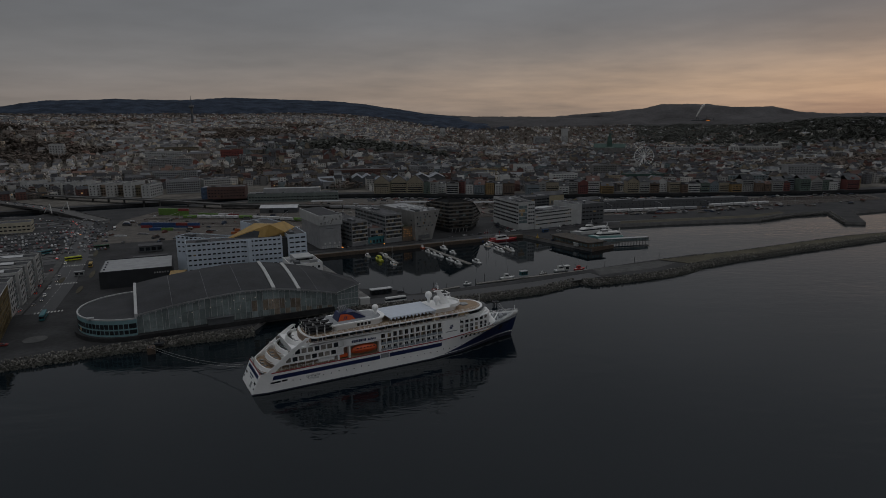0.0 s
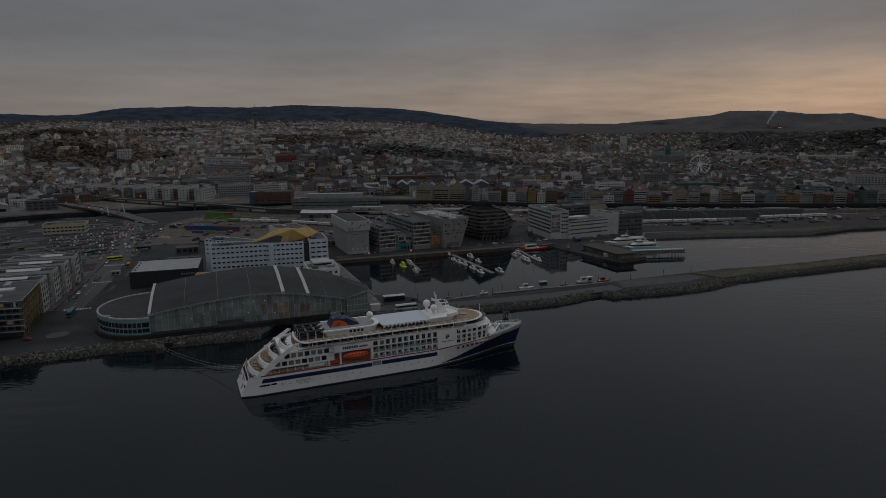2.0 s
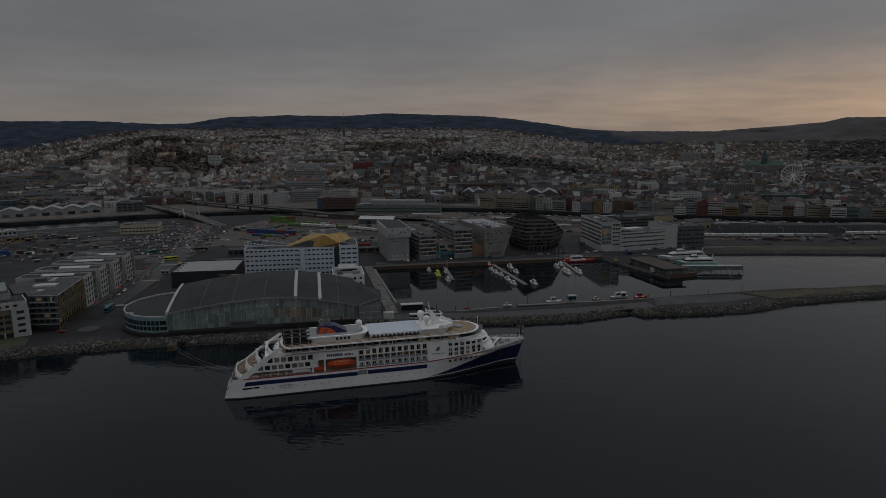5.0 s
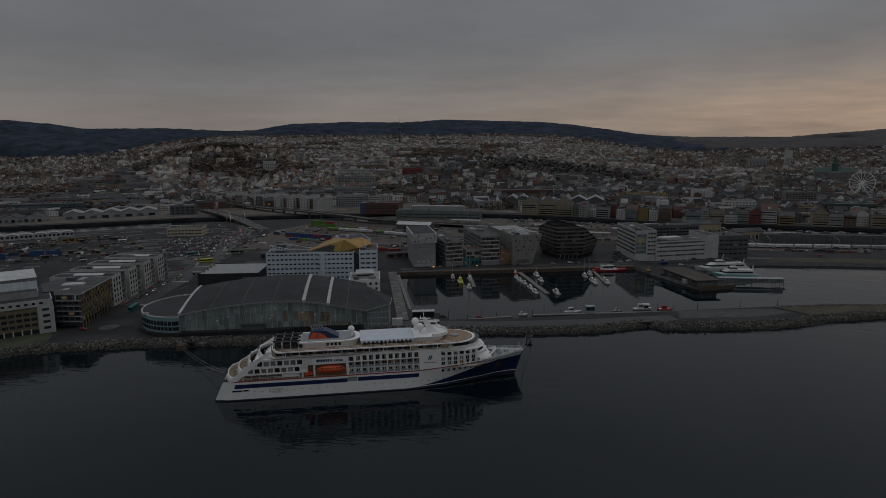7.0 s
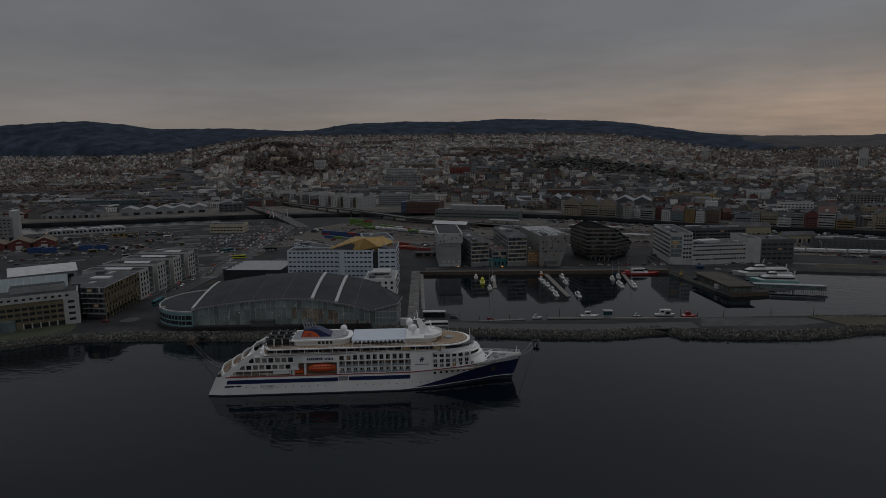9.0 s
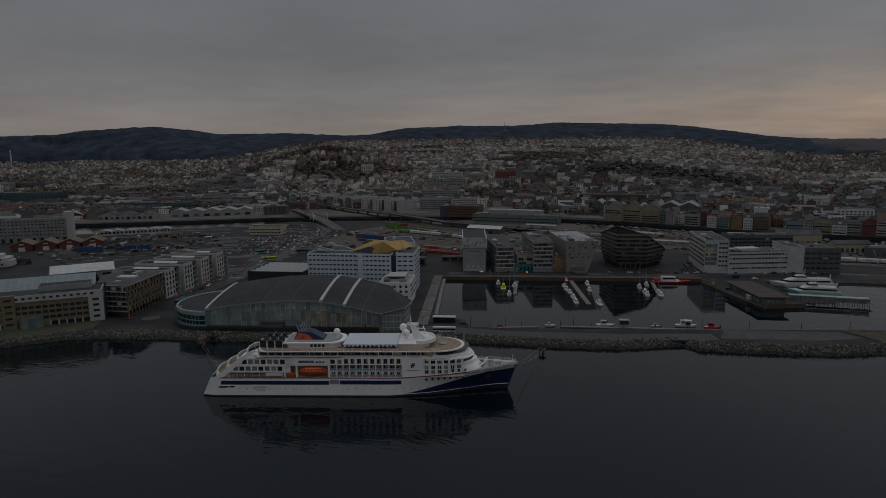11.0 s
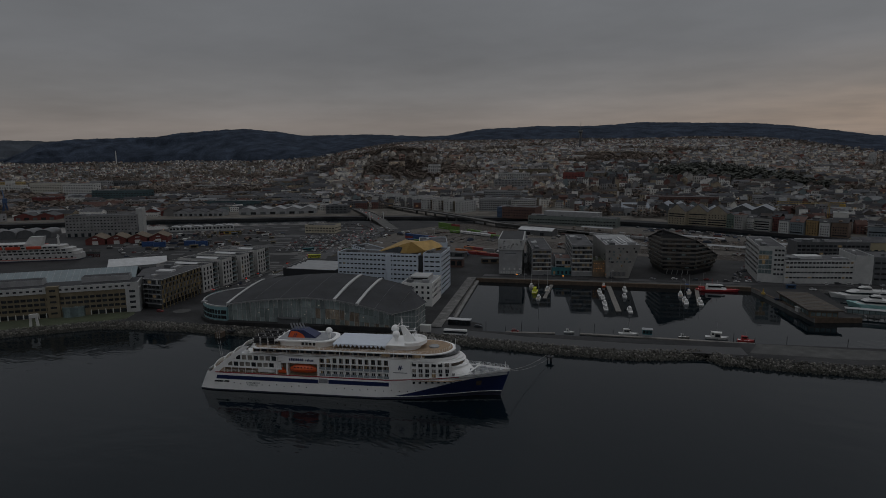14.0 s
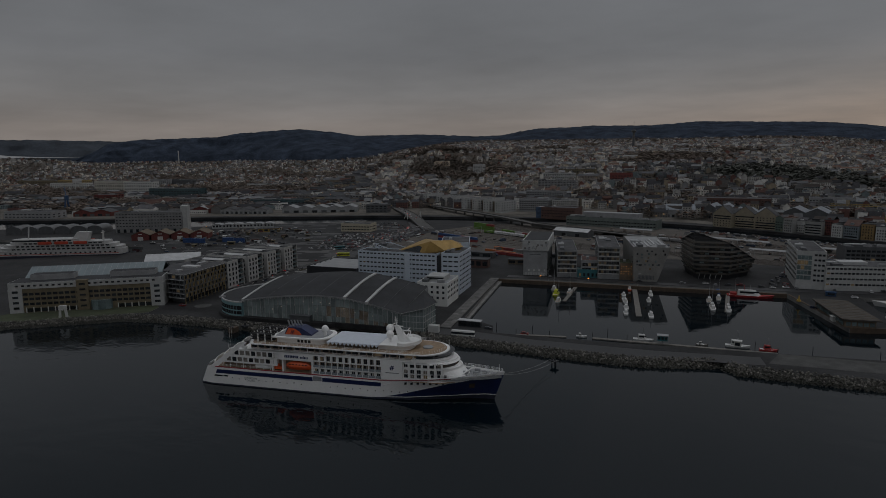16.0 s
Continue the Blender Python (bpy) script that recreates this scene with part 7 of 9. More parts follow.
gl = block("green_office", "long low office with sea-green glass panels", -240, 846, 7, 120, 24, 12, GREENGLASS, rows=(3, 7), front=(30, 2.6, 1.4), lit=0.02, units=6, category="office")
s = Mesh()
s.box(20, 96, 8, 22, 11.5, 18)
part("upper_storey", s, GREYPANEL, gl)
BLUEGLASS = mat("blue_tinted_glass", (0.06, 0.09, 0.14), 0.15, var=0.3, scale=0.3)
bk = block("brick_office", "dark brick office with a blue glass end", -310, 893, 9, 52, 30, 17, REDBRICK, rows=(4, 8, 12), front=(12, 2.0, 1.3), lit=0.02, units=2, z0=3, category="office")
s = Mesh()
s.prism([(-8, 0), (0, 0), (0, 20), (-4, 20)], -0.3, 17)
part("glass_end", s, BLUEGLASS, bk)
for (x, y, ang, w, d, h) in ((-392, 955, 20, 48, 36, 20), (-342, 975, 27, 40, 40, 19), (-470, 1090, 15, 72, 20, 20), (-540, 1240, 18, 80, 18, 18)):
    block("grid_office", "pale office block with a grid of square windows", x, y, ang, w, d, h, (FLATGREY, GREYPANEL)[w > 45], z0=4 + max(0, terrain(x, y) - 4), rows=[3.0 + 3.4 * k for k in range(int(h / 3.6))], front=(int(w / 3.2), 1.8, 1.8), right=(int(d / 5), 1.8, 1.8), lit=0.02, units=3, category="office", seed=int(x))

# flats with white gable ends along the canal
for i in range(10):
    x, y = -668 + 28.5 * i, 972 - 6.4 * i
    block("canal_flats", "canal-side flats with pale gable ends and brown balconies", x, y, -12 + i, 12.5, 40, 19 + 1.5 * (i % 3), (LIGHTPANEL, FLATGREY, LIGHTPANEL)[i % 3], z0=3.6, rows=(4, 8, 12, 16), front=(2, 1.6, 1.6), right=(6, 2.4, 1.8), lit=0.01, units=1, category="flats", group="flats along the canal", seed=50 + i)
    if i < 9:
        block("canal_flats_link", "brown recessed flats between pale gables", x + 13, y + 10, -12 + i, 15, 20, 17, (CABIN, BROWNWOOD, BRICK)[i % 3], z0=3.6, rows=(4, 8, 12), front=(4, 2.2, 1.7), lit=0.01, units=0, category="flats", seed=70 + i)

st = block("station_wing", "long dark station building with dotted windows", 213, 738, 8.5, 190, 14, 9.5, DARKPANEL, rows=(3, 6), front=(40, 0.9, 0.9), lit=0.0, units=4, category="station")
YEL = mat("pale_yellow_render", (0.34, 0.30, 0.20), 0.7, var=0.1, scale=0.3)
shed("old_station", "pale yellow old station house with grey roof", 140, 787, 27, 44, 16, 11, 4, YEL, ROOFGREY, 1, 2.6, 8, "station")
shed("old_station", "pale yellow annexe with grey roof", 188, 760, 27, 34, 12, 8, 3, YEL, ROOFGREY, 1, 2.6, 7, "station")
block("dark_glass_office", "long dark glass office with flat roof", 98, 742, 27, 62, 22, 14, DARKPANEL, rows=(3, 6.5, 10), front=(16, 3.0, 1.8), lit=0.03, units=6, category="office")

# ---- colourful wharf houses on the far bank ----
rng = random.Random(77)
WHARF = [mat("wharf_" + n_, c, 0.75, var=0.15, scale=0.3) for n_, c in (("ochre", (0.24, 0.16, 0.07)), ("red", (0.14, 0.045, 0.04)), ("white", (0.48, 0.48, 0.47)), ("green", (0.10, 0.135, 0.115)), ("blue", (0.17, 0.20, 0.22)), ("brown", (0.13, 0.09, 0.065)), ("grey", (0.27, 0.27, 0.26)), ("sand", (0.26, 0.225, 0.165)))]
WHARFNAME = ("ochre", "red", "white", "dark green", "pale blue", "brown", "grey", "sand-coloured")
x = -78.0
k = 0
while x < 640:
    w = rng.uniform(9, 19)
    big = x < -10
    if big:
        w = 24
    y = far_y(x) + 5 + rng.choice((0, 0.6, 1.5, 2.4, 7, 13))
    h, d = (17.5 if big else rng.uniform(10.5, 17.5)), rng.uniform(15, 22)
    if not (120 < x < 140 or 268 < x < 290):
        j = 7 if big else rng.choice((1, 2, 3, 4, 5, 6, 0, 2, 6, 5, 4, 1, 7))
        ang = math.degrees(math.atan2(far_y(x + w) - far_y(x), w)) + rng.uniform(-7, 7)
        wh = thing("wharf_house", WHARFNAME[j] + " timber wharf house with pitched roof on the canal quay", "house", pose(x, y, 3.4, 0, 0, ang), "wharf houses along the canal")
        kind_ = 0 if big else rng.choice((0, 1, 1, 1, 2, 2))
        rise = w * rng.uniform(0.26, 0.4)
        s = Mesh()
        s.box(0.1, w - 0.1, 0, d, -0.6, h)
        if kind_ == 0:
            s.v += [(0.1, 0, h), (w - 0.1, 0, h), (w / 2, 0, h + rise)]
            s.f.append((len(s.v) - 3, len(s.v) - 2, len(s.v) - 1))
            s.m.append(0)
        part("wall", s, WHARF[j], wh)
        s = Mesh()
        rm = (ROOFGREY, ROOFDARK, ROOFDARK, ROOFGREY, REDBRICK)[k % 5 if not big else 0]
        if kind_ == 0:
            s.gable(0, d, -w + 0.3, -0.3, h, h + rise, 0.3)
            part("roof", s, rm, wh, at=pose(0, 0, 0, 0, 0, 90))
        elif kind_ == 1:
            s.gable(0, w, 0, d, h, h + rise, 0.3)
            part("roof", s, rm, wh)
            s = Mesh()
            q = w * 0.5
            s.prism([(q - 1.6, 1.0), (q + 1.6, 1.0), (q + 1.6, d * 0.45), (q - 1.6, d * 0.45)], h, h + rise * 0.55)
            part("dormer", s, WHARF[j], wh)
        else:
            s.box(0, w, -0.1, d, h, h + 0.6)
            s.box(w * 0.3, w * 0.7, d * 0.3, d * 0.6, h + 0.6, h + 2.4)
            part("roof", s, rm, wh, "flat roof with plant room")
        cols = 4 if w < 14 else 6
        nr = max(2, int((h - 1.6) / 3.0))
        for r_ in range(nr):
            zz = 2.0 + 3.0 * r_
            if rng.random() < 0.5 or w < 13:
                window_rows(wh, 0.8, 0, 0, w - 1.6, [zz], cols, 1.0, 1.5, lit=0.03, rng=rng)
            else:
                s = Mesh()
                s.box(1.0, w - 1.0, -0.1, 0.05, zz - 0.7, zz + 0.7)
                part("window_band", s, GLASS, wh)
        k += 1
    x += w + rng.uniform(0.0, 1.2)

# ---- the town up the slopes ----
WALLS = mat("town_walls", (0.4, 0.4, 0.4), 0.75, var=0.12, scale=0.2, by="island", ramp=[(0.80, 0.76, 0.70), (0.66, 0.58, 0.47), (0.38, 0.36, 0.33), (0.82, 0.79, 0.74), (0.26, 0.22, 0.19), (0.62, 0.52, 0.40), (0.78, 0.73, 0.67), (0.22, 0.09, 0.07), (0.80, 0.75, 0.68), (0.18, 0.17, 0.165), (0.54, 0.49, 0.43), (0.74, 0.68, 0.60)])
CITYWALLS = mat("inner_town_walls", (0.4, 0.4, 0.4), 0.75, var=0.15, scale=0.2, by="island", ramp=[(0.24, 0.24, 0.245), (0.56, 0.55, 0.53), (0.15, 0.145, 0.14), (0.30, 0.25, 0.18), (0.13, 0.06, 0.05), (0.70, 0.69, 0.67), (0.16, 0.20, 0.21), (0.40, 0.39, 0.37), (0.11, 0.11, 0.118), (0.20, 0.165, 0.125), (0.10, 0.085, 0.075), (0.62, 0.60, 0.56)])
ROOFS = mat("town_roofs", (0.08, 0.08, 0.08), 0.7, var=0.2, scale=0.2, by="island", ior=1.2, ramp=[(0.034, 0.034, 0.038), (0.062, 0.060, 0.060), (0.082, 0.046, 0.038), (0.042, 0.043, 0.047), (0.10, 0.10, 0.105), (0.05, 0.043, 0.040), (0.19, 0.195, 0.20), (0.038, 0.038, 0.042), (0.07, 0.072, 0.078)])
SLOPEROOFS = mat("slope_roofs", (0.1, 0.1, 0.1), 0.7, var=0.2, scale=0.2, by="island", ior=1.2, ramp=[(0.09, 0.088, 0.09), (0.15, 0.142, 0.138), (0.16, 0.10, 0.08), (0.11, 0.11, 0.115), (0.22, 0.215, 0.21), (0.12, 0.105, 0.098), (0.28, 0.28, 0.285), (0.10, 0.10, 0.105)])
SHUT = mat("town_windows", (0.04, 0.042, 0.046), 0.2, var=0.2)
WARM = mat("lit_town_windows", (0.15, 0.1, 0.05), 0.3, emit=((1.0, 0.6, 0.25), 0.30))


class Town:
    """Many houses in one joined mesh: walls, roofs and windows."""

    def __init__(self):
        self.s = Mesh()

    def box(self, c, s_, x0, x1, y0, y1, z0, z1):
        n = len(self.s.v)
        cx, cy, ca, sa = c
        for z in (z0, z1):
            for px, py in ((x0, y0), (x1, y0), (x1, y1), (x0, y1)):
                self.s.v.append((cx + px * ca - py * sa, cy + px * sa + py * ca, z))
        self.s.f += [(n, n + 1, n + 5, n + 4), (n + 1, n + 2, n + 6, n + 5), (n + 2, n + 3, n + 7, n + 6), (n + 3, n, n + 4, n + 7), (n + 4, n + 5, n + 6, n + 7)]
        self.s.m += [s_] * 5

    def house(self, x, y, z, ang, w, d, h, rise, wall, win, rng):
        ca, sa = math.cos(ang), math.sin(ang)
        c = (x, y, ca, sa)
        P = lambda px, py, pz: (x + px * ca - py * sa, y + px * sa + py * ca, pz)
        v, f, m = self.s.v, self.s.f, self.s.m
        n = len(v)
        a, b = w / 2, d / 2
        v += [P(-a, -b, z - 3), P(a, -b, z - 3), P(a, b, z - 3), P(-a, b, z - 3), P(-a, -b, z + h), P(a, -b, z + h), P(a, b, z + h), P(-a, b, z + h)]
        f += [(n, n + 1, n + 5, n + 4), (n + 1, n + 2, n + 6, n + 5), (n + 2, n + 3, n + 7, n + 6), (n + 3, n, n + 4, n + 7)]
        m += [wall] * 4
        if rise > 0:
            v += [P(-a, 0, z + h + rise), P(a, 0, z + h + rise)]
            f += [(n + 7, n + 4, n + 8), (n + 5, n + 6, n + 9)]
            m += [wall] * 2
            k = len(v)
            o = 0.5
            v += [P(-a - o, -b - o, z + h - o * 0.6), P(a + o, -b - o, z + h - o * 0.6), P(a + o, 0, z + h + rise + 0.25), P(-a - o, 0, z + h + rise + 0.25), P(a + o, b + o, z + h - o * 0.6), P(-a - o, b + o, z + h - o * 0.6)]
            f += [(k, k + 1, k + 2, k + 3), (k + 3, k + 2, k + 4, k + 5)]
            m += [2] * 2
            if rng.random() < 0.5:
                self.box(c, wall, a * 0.3, a * 0.3 + 0.8, -0.4, 0.4, z + h + rise * 0.5, z + h + rise + 1.0)
        else:
            k = len(v)
            v += [P(-a, -b, z + h), P(a, -b, z + h), P(a, b, z + h), P(-a, b, z + h)]
            f.append((k, k + 1, k + 2, k + 3))
            m.append(2)
            self.box(c, 2, -a * 0.3, a * 0.2, -b * 0.3, b * 0.3, z + h, z + h + 1.8)
        if win:
            rows = max(1, int(h / 3.0))
            for face in (0, 1) if x < 300 else (0, 3):
                L = w if face == 0 else d
                cols = max(2, int(L / 3.4))
                for r in range(rows):
                    zz = z + 1.1 + 3.0 * r
                    for q in range(cols):
                        t0 = -L / 2 + L * (q + 0.28) / cols
                        t1 = -L / 2 + L * (q + 0.72) / cols
                        if face == 0:
                            pts = [P(t0, -b - 0.06, zz), P(t1, -b - 0.06, zz), P(t1, -b - 0.06, zz + 1.5), P(t0, -b - 0.06, zz + 1.5)]
                        elif face == 1:
                            pts = [P(a + 0.06, t0, zz), P(a + 0.06, t1, zz), P(a + 0.06, t1, zz + 1.5), P(a + 0.06, t0, zz + 1.5)]
                        else:
                            pts = [P(-a - 0.06, t1, zz), P(-a - 0.06, t0, zz), P(-a - 0.06, t0, zz + 1.5), P(-a - 0.06, t1, zz + 1.5)]
                        k = len(v)
                        v += pts
                        f.append((k, k + 1, k + 2, k + 3))
                        m.append(4 if rng.random() < 0.02 else 3)


def wooded(x, y, r, az):
    """Share of trees instead of houses."""
    w = 0.05 + 0.9 * ease((noise.noise(Vector((x / 330, y / 190, 9))) - 0.10) / 0.16)
    w = max(w, 0.99 * bell(((az + 39.5) / 6.5) ** 2) * bell(((r - 1840) / 150) ** 2))
    w = max(w, 0.99 * bell(((az + 9.8) / 6.5) ** 2) * bell(((r - 1590) / 130) ** 2))
    w = max(w, 0.5 * bell((az + 66) / 10) * bell((r - 2300) / 160))
    w = max(w, 0.86 * bell(((az - 33) / 11) ** 2) * ease((r - 2050) / 200))
    w = max(w, 0.7 * ease((az + 4) / 6) * ease((r - 2300) / 300))
    w = max(w, 0.8 * ease((r - 3000) / 900) * ease((az + 55) / 12))
    return min(w, 0.97)


# ground kept free for the larger blocks: centre line start, bearing, length, depth
def plot(x, y, ang, w, d, margin=6):
    c, q = math.cos(radians(ang)), math.sin(radians(ang))
    return [(x + p * c - r_ * q, y + p * q + r_ * c) for p, r_ in ((-margin, -margin), (w + margin, -margin), (w + margin, d + margin), (-margin, d + margin))]


CLEAR = [plot(-1818, 665, 30, 120, 66), plot(-1656, 720, 30, 190, 80), plot(-1794, 943, 28, 150, 60), plot(-1278, 705, 31, 128, 115), plot(-1294, 605, 32, 120, 70), plot(-1019, 681, 32, 52, 26), plot(-2232, 729, 27, 270, 30), plot(-440, 1366, 14, 50, 18, 12), plot(-750, 1280, 14, 26, 14, 8),
         plot(-585, 1330, 12, 72, 14, 8), plot(-600, 1420, 10, 90, 16, 8), plot(-127, 1762, 5, 24, 18, 8), plot(-120, 1010, 6, 190, 60, 4), plot(108, 925, 4, 18, 20, 4), plot(-470, 1090, 15, 72, 20), plot(-540, 1240, 18, 80, 18), plot(441, 1266, 0, 30, 30, 20), plot(700, 1900, -10, 360, 30, 10)]


def grow_town():
    rng = random.Random(404)
    towns = {"inner": Town(), "slope": Town(), "far": Town()}
    woods, pines = [], []
    r = 860.0
    while r < 4300:
        step = 19.0 + (r - 860) * 0.0042
        a = -84.0
        while a < 39:
            a += math.degrees(step * rng.uniform(0.85, 1.25) / r)
            rr = r + rng.uniform(-0.4, 0.4) * step
            x, y = 100 + rr * math.sin(radians(a)), 50 + rr * math.cos(radians(a))
            if y < far_y(x) + (38 if -90 < x < 650 else 70) or (-720 < x < -250 and y < far_y(x) + 150) or (x < -560 and y < far_y(x) + 120) or any(inside(x, y, q) for q in CLEAR):
                continue
            z = terrain(x, y)
            w_ = wooded(x, y, rr, a)
            inner = rr < 1750 and a > -22 or rr < 1250 or a < -44 and rr < 1900 or a > 10 and rr < 2150
            if rng.random() < w_ * (0.55 if inner and rr < 1430 else 1.0):
                dest = pines if (-19 < a < -2 and 1440 < rr < 1740) or (a > 17 and rr > 2050) else woods
                for _ in range(5 if w_ > 0.8 and (rr < 2300 or a > 17) else 2):
                    dest.append((x + rng.uniform(-12, 12), y + rng.uniform(-12, 12), z))
                continue
            if a < -42 and rr > 1900 and rng.random() < 0.42:
                woods.append((x, y, z))
                continue
            ang = radians(18 + 35 * noise.noise(Vector((x / 330, y / 330, 1)))) + rng.choice((0, 0, math.pi / 2))
            if inner:
                big = rng.random()
                w, d = (rng.uniform(18, 30), rng.uniform(11, 15)) if big < 0.3 else (rng.uniform(9, 16), rng.uniform(8.5, 12.5))
                h = rng.uniform(7, 13.5) if big < 0.75 else rng.uniform(12, 17)
                if a < -44:
                    if rng.random() < 0.5:
                        continue
                    w, d, h = rng.uniform(18, 54), rng.uniform(14, 26), rng.uniform(5, 9.5)
                    ang = radians(31) + rng.choice((0, 0, 0, math.pi / 2))
                towns["inner"].house(x, y, z, ang, w, d, h, rng.uniform(2.5, 5) if rng.random() < (0.66 if a > -44 else 0.4) else 0, 1, rr < 1600, rng)
            elif rr < 2500:
                if rng.random() < 0.07:
                    towns["slope"].house(x, y, z, ang, rng.uniform(26, 44), 13, rng.uniform(8, 13), 3 if rng.random() < 0.5 else 0, 0, True, rng)
                else:
                    towns["slope"].house(x, y, z, ang, rng.uniform(9, 14), rng.uniform(8, 11), rng.uniform(5.5, 8.5), rng.uniform(3.2, 5.2), 0, rr < 1900, rng)
            else:
                towns["far"].house(x, y, z, ang, rng.uniform(10, 16), rng.uniform(8, 11), rng.uniform(6.5, 10.0), rng.uniform(2.6, 4.2), 1 if a < -46 and rng.random() < 0.6 or a > 12 else 0, False, rng)
            if rng.random() < (0.5 if rr < 1500 else 0.3 if rr < 2100 or a < -46 else 0.15):
                woods.append((x + rng.uniform(8, 13), y + rng.uniform(-12, 12), z))
        r += step * 1.05
    for n_, lb in (("inner", "dense inner town of rendered houses with dark roofs"), ("slope", "pale wooden houses with dark roofs up the slope"), ("far", "far suburb of small pale houses")):
        ob = new("town_houses", towns[n_].s.data("town_houses", WALLS, CITYWALLS, ROOFS if n_ == "inner" else SLOPEROOFS, SHUT, WARM))
        tagged(ob, lb, "houses", kind="stuff")
    return woods, pines


WOODS, PINES = grow_town()
LEAF = mat("late_autumn_crowns", (0.165, 0.135, 0.115), 0.95, var=0.3, scale=0.012, ior=1.15, by="island", spread=0.12)


def plant(woods, n, seed, spread, size):
    """Crowns as loose clumps of small tilted sprays, with gaps."""
    rng = random.Random(seed)
    s = Mesh()
    for x, y, z in woods:
        for _ in range(n):
            tx, ty = x + rng.gauss(0, spread), y + rng.gauss(0, spread)
            H = rng.uniform(0.7, 1.3) * size
            q = len(s.v)
            tri = 0
            for k in range(15):
                a, e_ = rng.uniform(0, 6.283), rng.uniform(0.28, 1.0)
                rad = H * 0.42 * math.sqrt(max(0.05, 1 - ((e_ - 0.58) / 0.46) ** 2)) * rng.uniform(0.35, 1.0)
                px, py, pz = tx + rad * math.cos(a), ty + rad * math.sin(a), z + H * e_
                u = H * rng.uniform(0.17, 0.31)
                b0 = rng.uniform(0, 6.283)
                for j in range(3):
                    w = b0 + j * 2.09
                    s.v.append((px + u * math.cos(w), py + u * math.sin(w), pz + u * rng.uniform(-0.42, 0.42)))
                s.f.append((q, q + 1, q + 2))
                s.m.append(0)
                q += 3
            s.v += [(tx - 0.25, ty, z - 0.5), (tx + 0.25, ty, z - 0.5), (tx, ty, z + H * 0.8)]
            s.f.append((q, q + 1, q + 2))
            s.m.append(0)
    return s


tagged(new("woods", plant(WOODS, 2, 9, 6.5, 10.5).data("woods", LEAF)), "brown and dark green late-autumn trees among the houses", "trees", kind="stuff")

PINE = mat("dark_conifers", (0.098, 0.101, 0.090), 0.95, var=0.25, scale=0.012, ior=1.15, by="island", spread=0.12)
tagged(new("conifer_park", plant(PINES, 3, 19, 7, 12.5).data("conifer_park", PINE)), "dark green conifers in a park between the houses", "trees", kind="stuff")

# ---- landmarks in the town ----
tw = thing("telecom_tower", "tall grey concrete television tower with round top", "tower", pose(-876, 2422, terrain(-876, 2422)))
s = Mesh()
s.tube((0, 0, -3), (0, 0, 64), 5.0, 12, 4.0)
part("shaft", s, DARKPANEL, tw)
s = Mesh()
s.tube((0, 0, 60), (0, 0, 65), 5, 16, 10)
s.tube((0, 0, 65), (0, 0, 71), 10, 16, 8)
part("revolving_top", s, DARKPANEL, tw)
s = Mesh()
s.tube((0, 0, 71), (0, 0, 104), 1.2, 6, 0.5)
part("antenna", s, DARKPANEL, tw)
ch = thing("chimney", "tall white chimney on the plain", "chimney", pose(100 + 3900 * math.sin(radians(-62.9)), 50 + 3900 * math.cos(radians(-62.9)), 55))
s = Mesh()
s.tube((0, 0, 0), (0, 0, 72), 3.2, 10, 2.4)
part("stack", s, WHITE, ch)


WHEELWHITE = mat("wheel_white_paint", (0.85, 0.85, 0.84), 0.4, var=0.03)


def big_wheel():
    b = thing("ferris_wheel", "white spoked ferris wheel over the roofs", "ferris wheel", pose(441, 1266, 12, 0, 0, -12))
    R, hub = 18.5, 23.0
    s = Mesh()
    for y in (-1.0, 1.0):
        for i in range(36):
            a0, a1 = 2 * math.pi * i / 36, 2 * math.pi * (i + 1) / 36
            s.tube((R * math.cos(a0), y, hub + R * math.sin(a0)), (R * math.cos(a1), y, hub + R * math.sin(a1)), 0.5, 4)
    part("rim", s, WHEELWHITE, b)
    for i in range(18):
        a0 = 2 * math.pi * i / 18
        s = Mesh()
        s.tube((0, 0, hub), (R * math.cos(a0), 0, hub + R * math.sin(a0)), 0.5, 4)
        part("spoke", s, WHEELWHITE, b)
        s = Mesh()
        s.ball(((R + 1.2) * math.cos(a0), 0, hub + (R + 1.2) * math.sin(a0) - 0.6), 1.0, 5, 8)
        part("gondola", s, WHITE, b)
    s = Mesh()
    for sg in (-1, 1):
        for y in (-3, 3):
            s.tube((sg * 9, y, -1), (0, y * 0.3, hub), 0.45, 5)
    part("stand", s, WHEELWHITE, b)
    s = Mesh()
    s.tube((0, -1.6, hub), (0, 1.6, hub), 1.5, 12)
    part("hub", s, WHEELWHITE, b)


big_wheel()
COPPER = mat("green_copper", (0.035, 0.075, 0.062), 0.6, var=0.2, scale=0.1)
ca = thing("cathedral", "old cathedral with green copper roof and spire", "church", pose(540, 1850, 8, 0, 0, -14))
s = Mesh()
s.box(-45, 45, -9, 9, 0, 20)
s.box(-12, 12, -24, 24, 0, 20)
part("wall", s, CONCRETE, ca)
s = Mesh()
s.gable(-45, 45, -9, 9, 20, 31)
part("roof", s, COPPER, ca)
s = Mesh()
s.prism([(-7, -7), (7, -7), (7, 7), (-7, 7)], 20, 40)
s.prism([(-7, -7), (7, -7), (7, 7), (-7, 7)], 40, 66, top=[(-0.3, -0.3), (0.3, -0.3), (0.3, 0.3), (-0.3, 0.3)])
part("spire", s, COPPER, ca)
RUST = mat("rust_red_render", (0.17, 0.042, 0.036), 0.7, var=0.15)
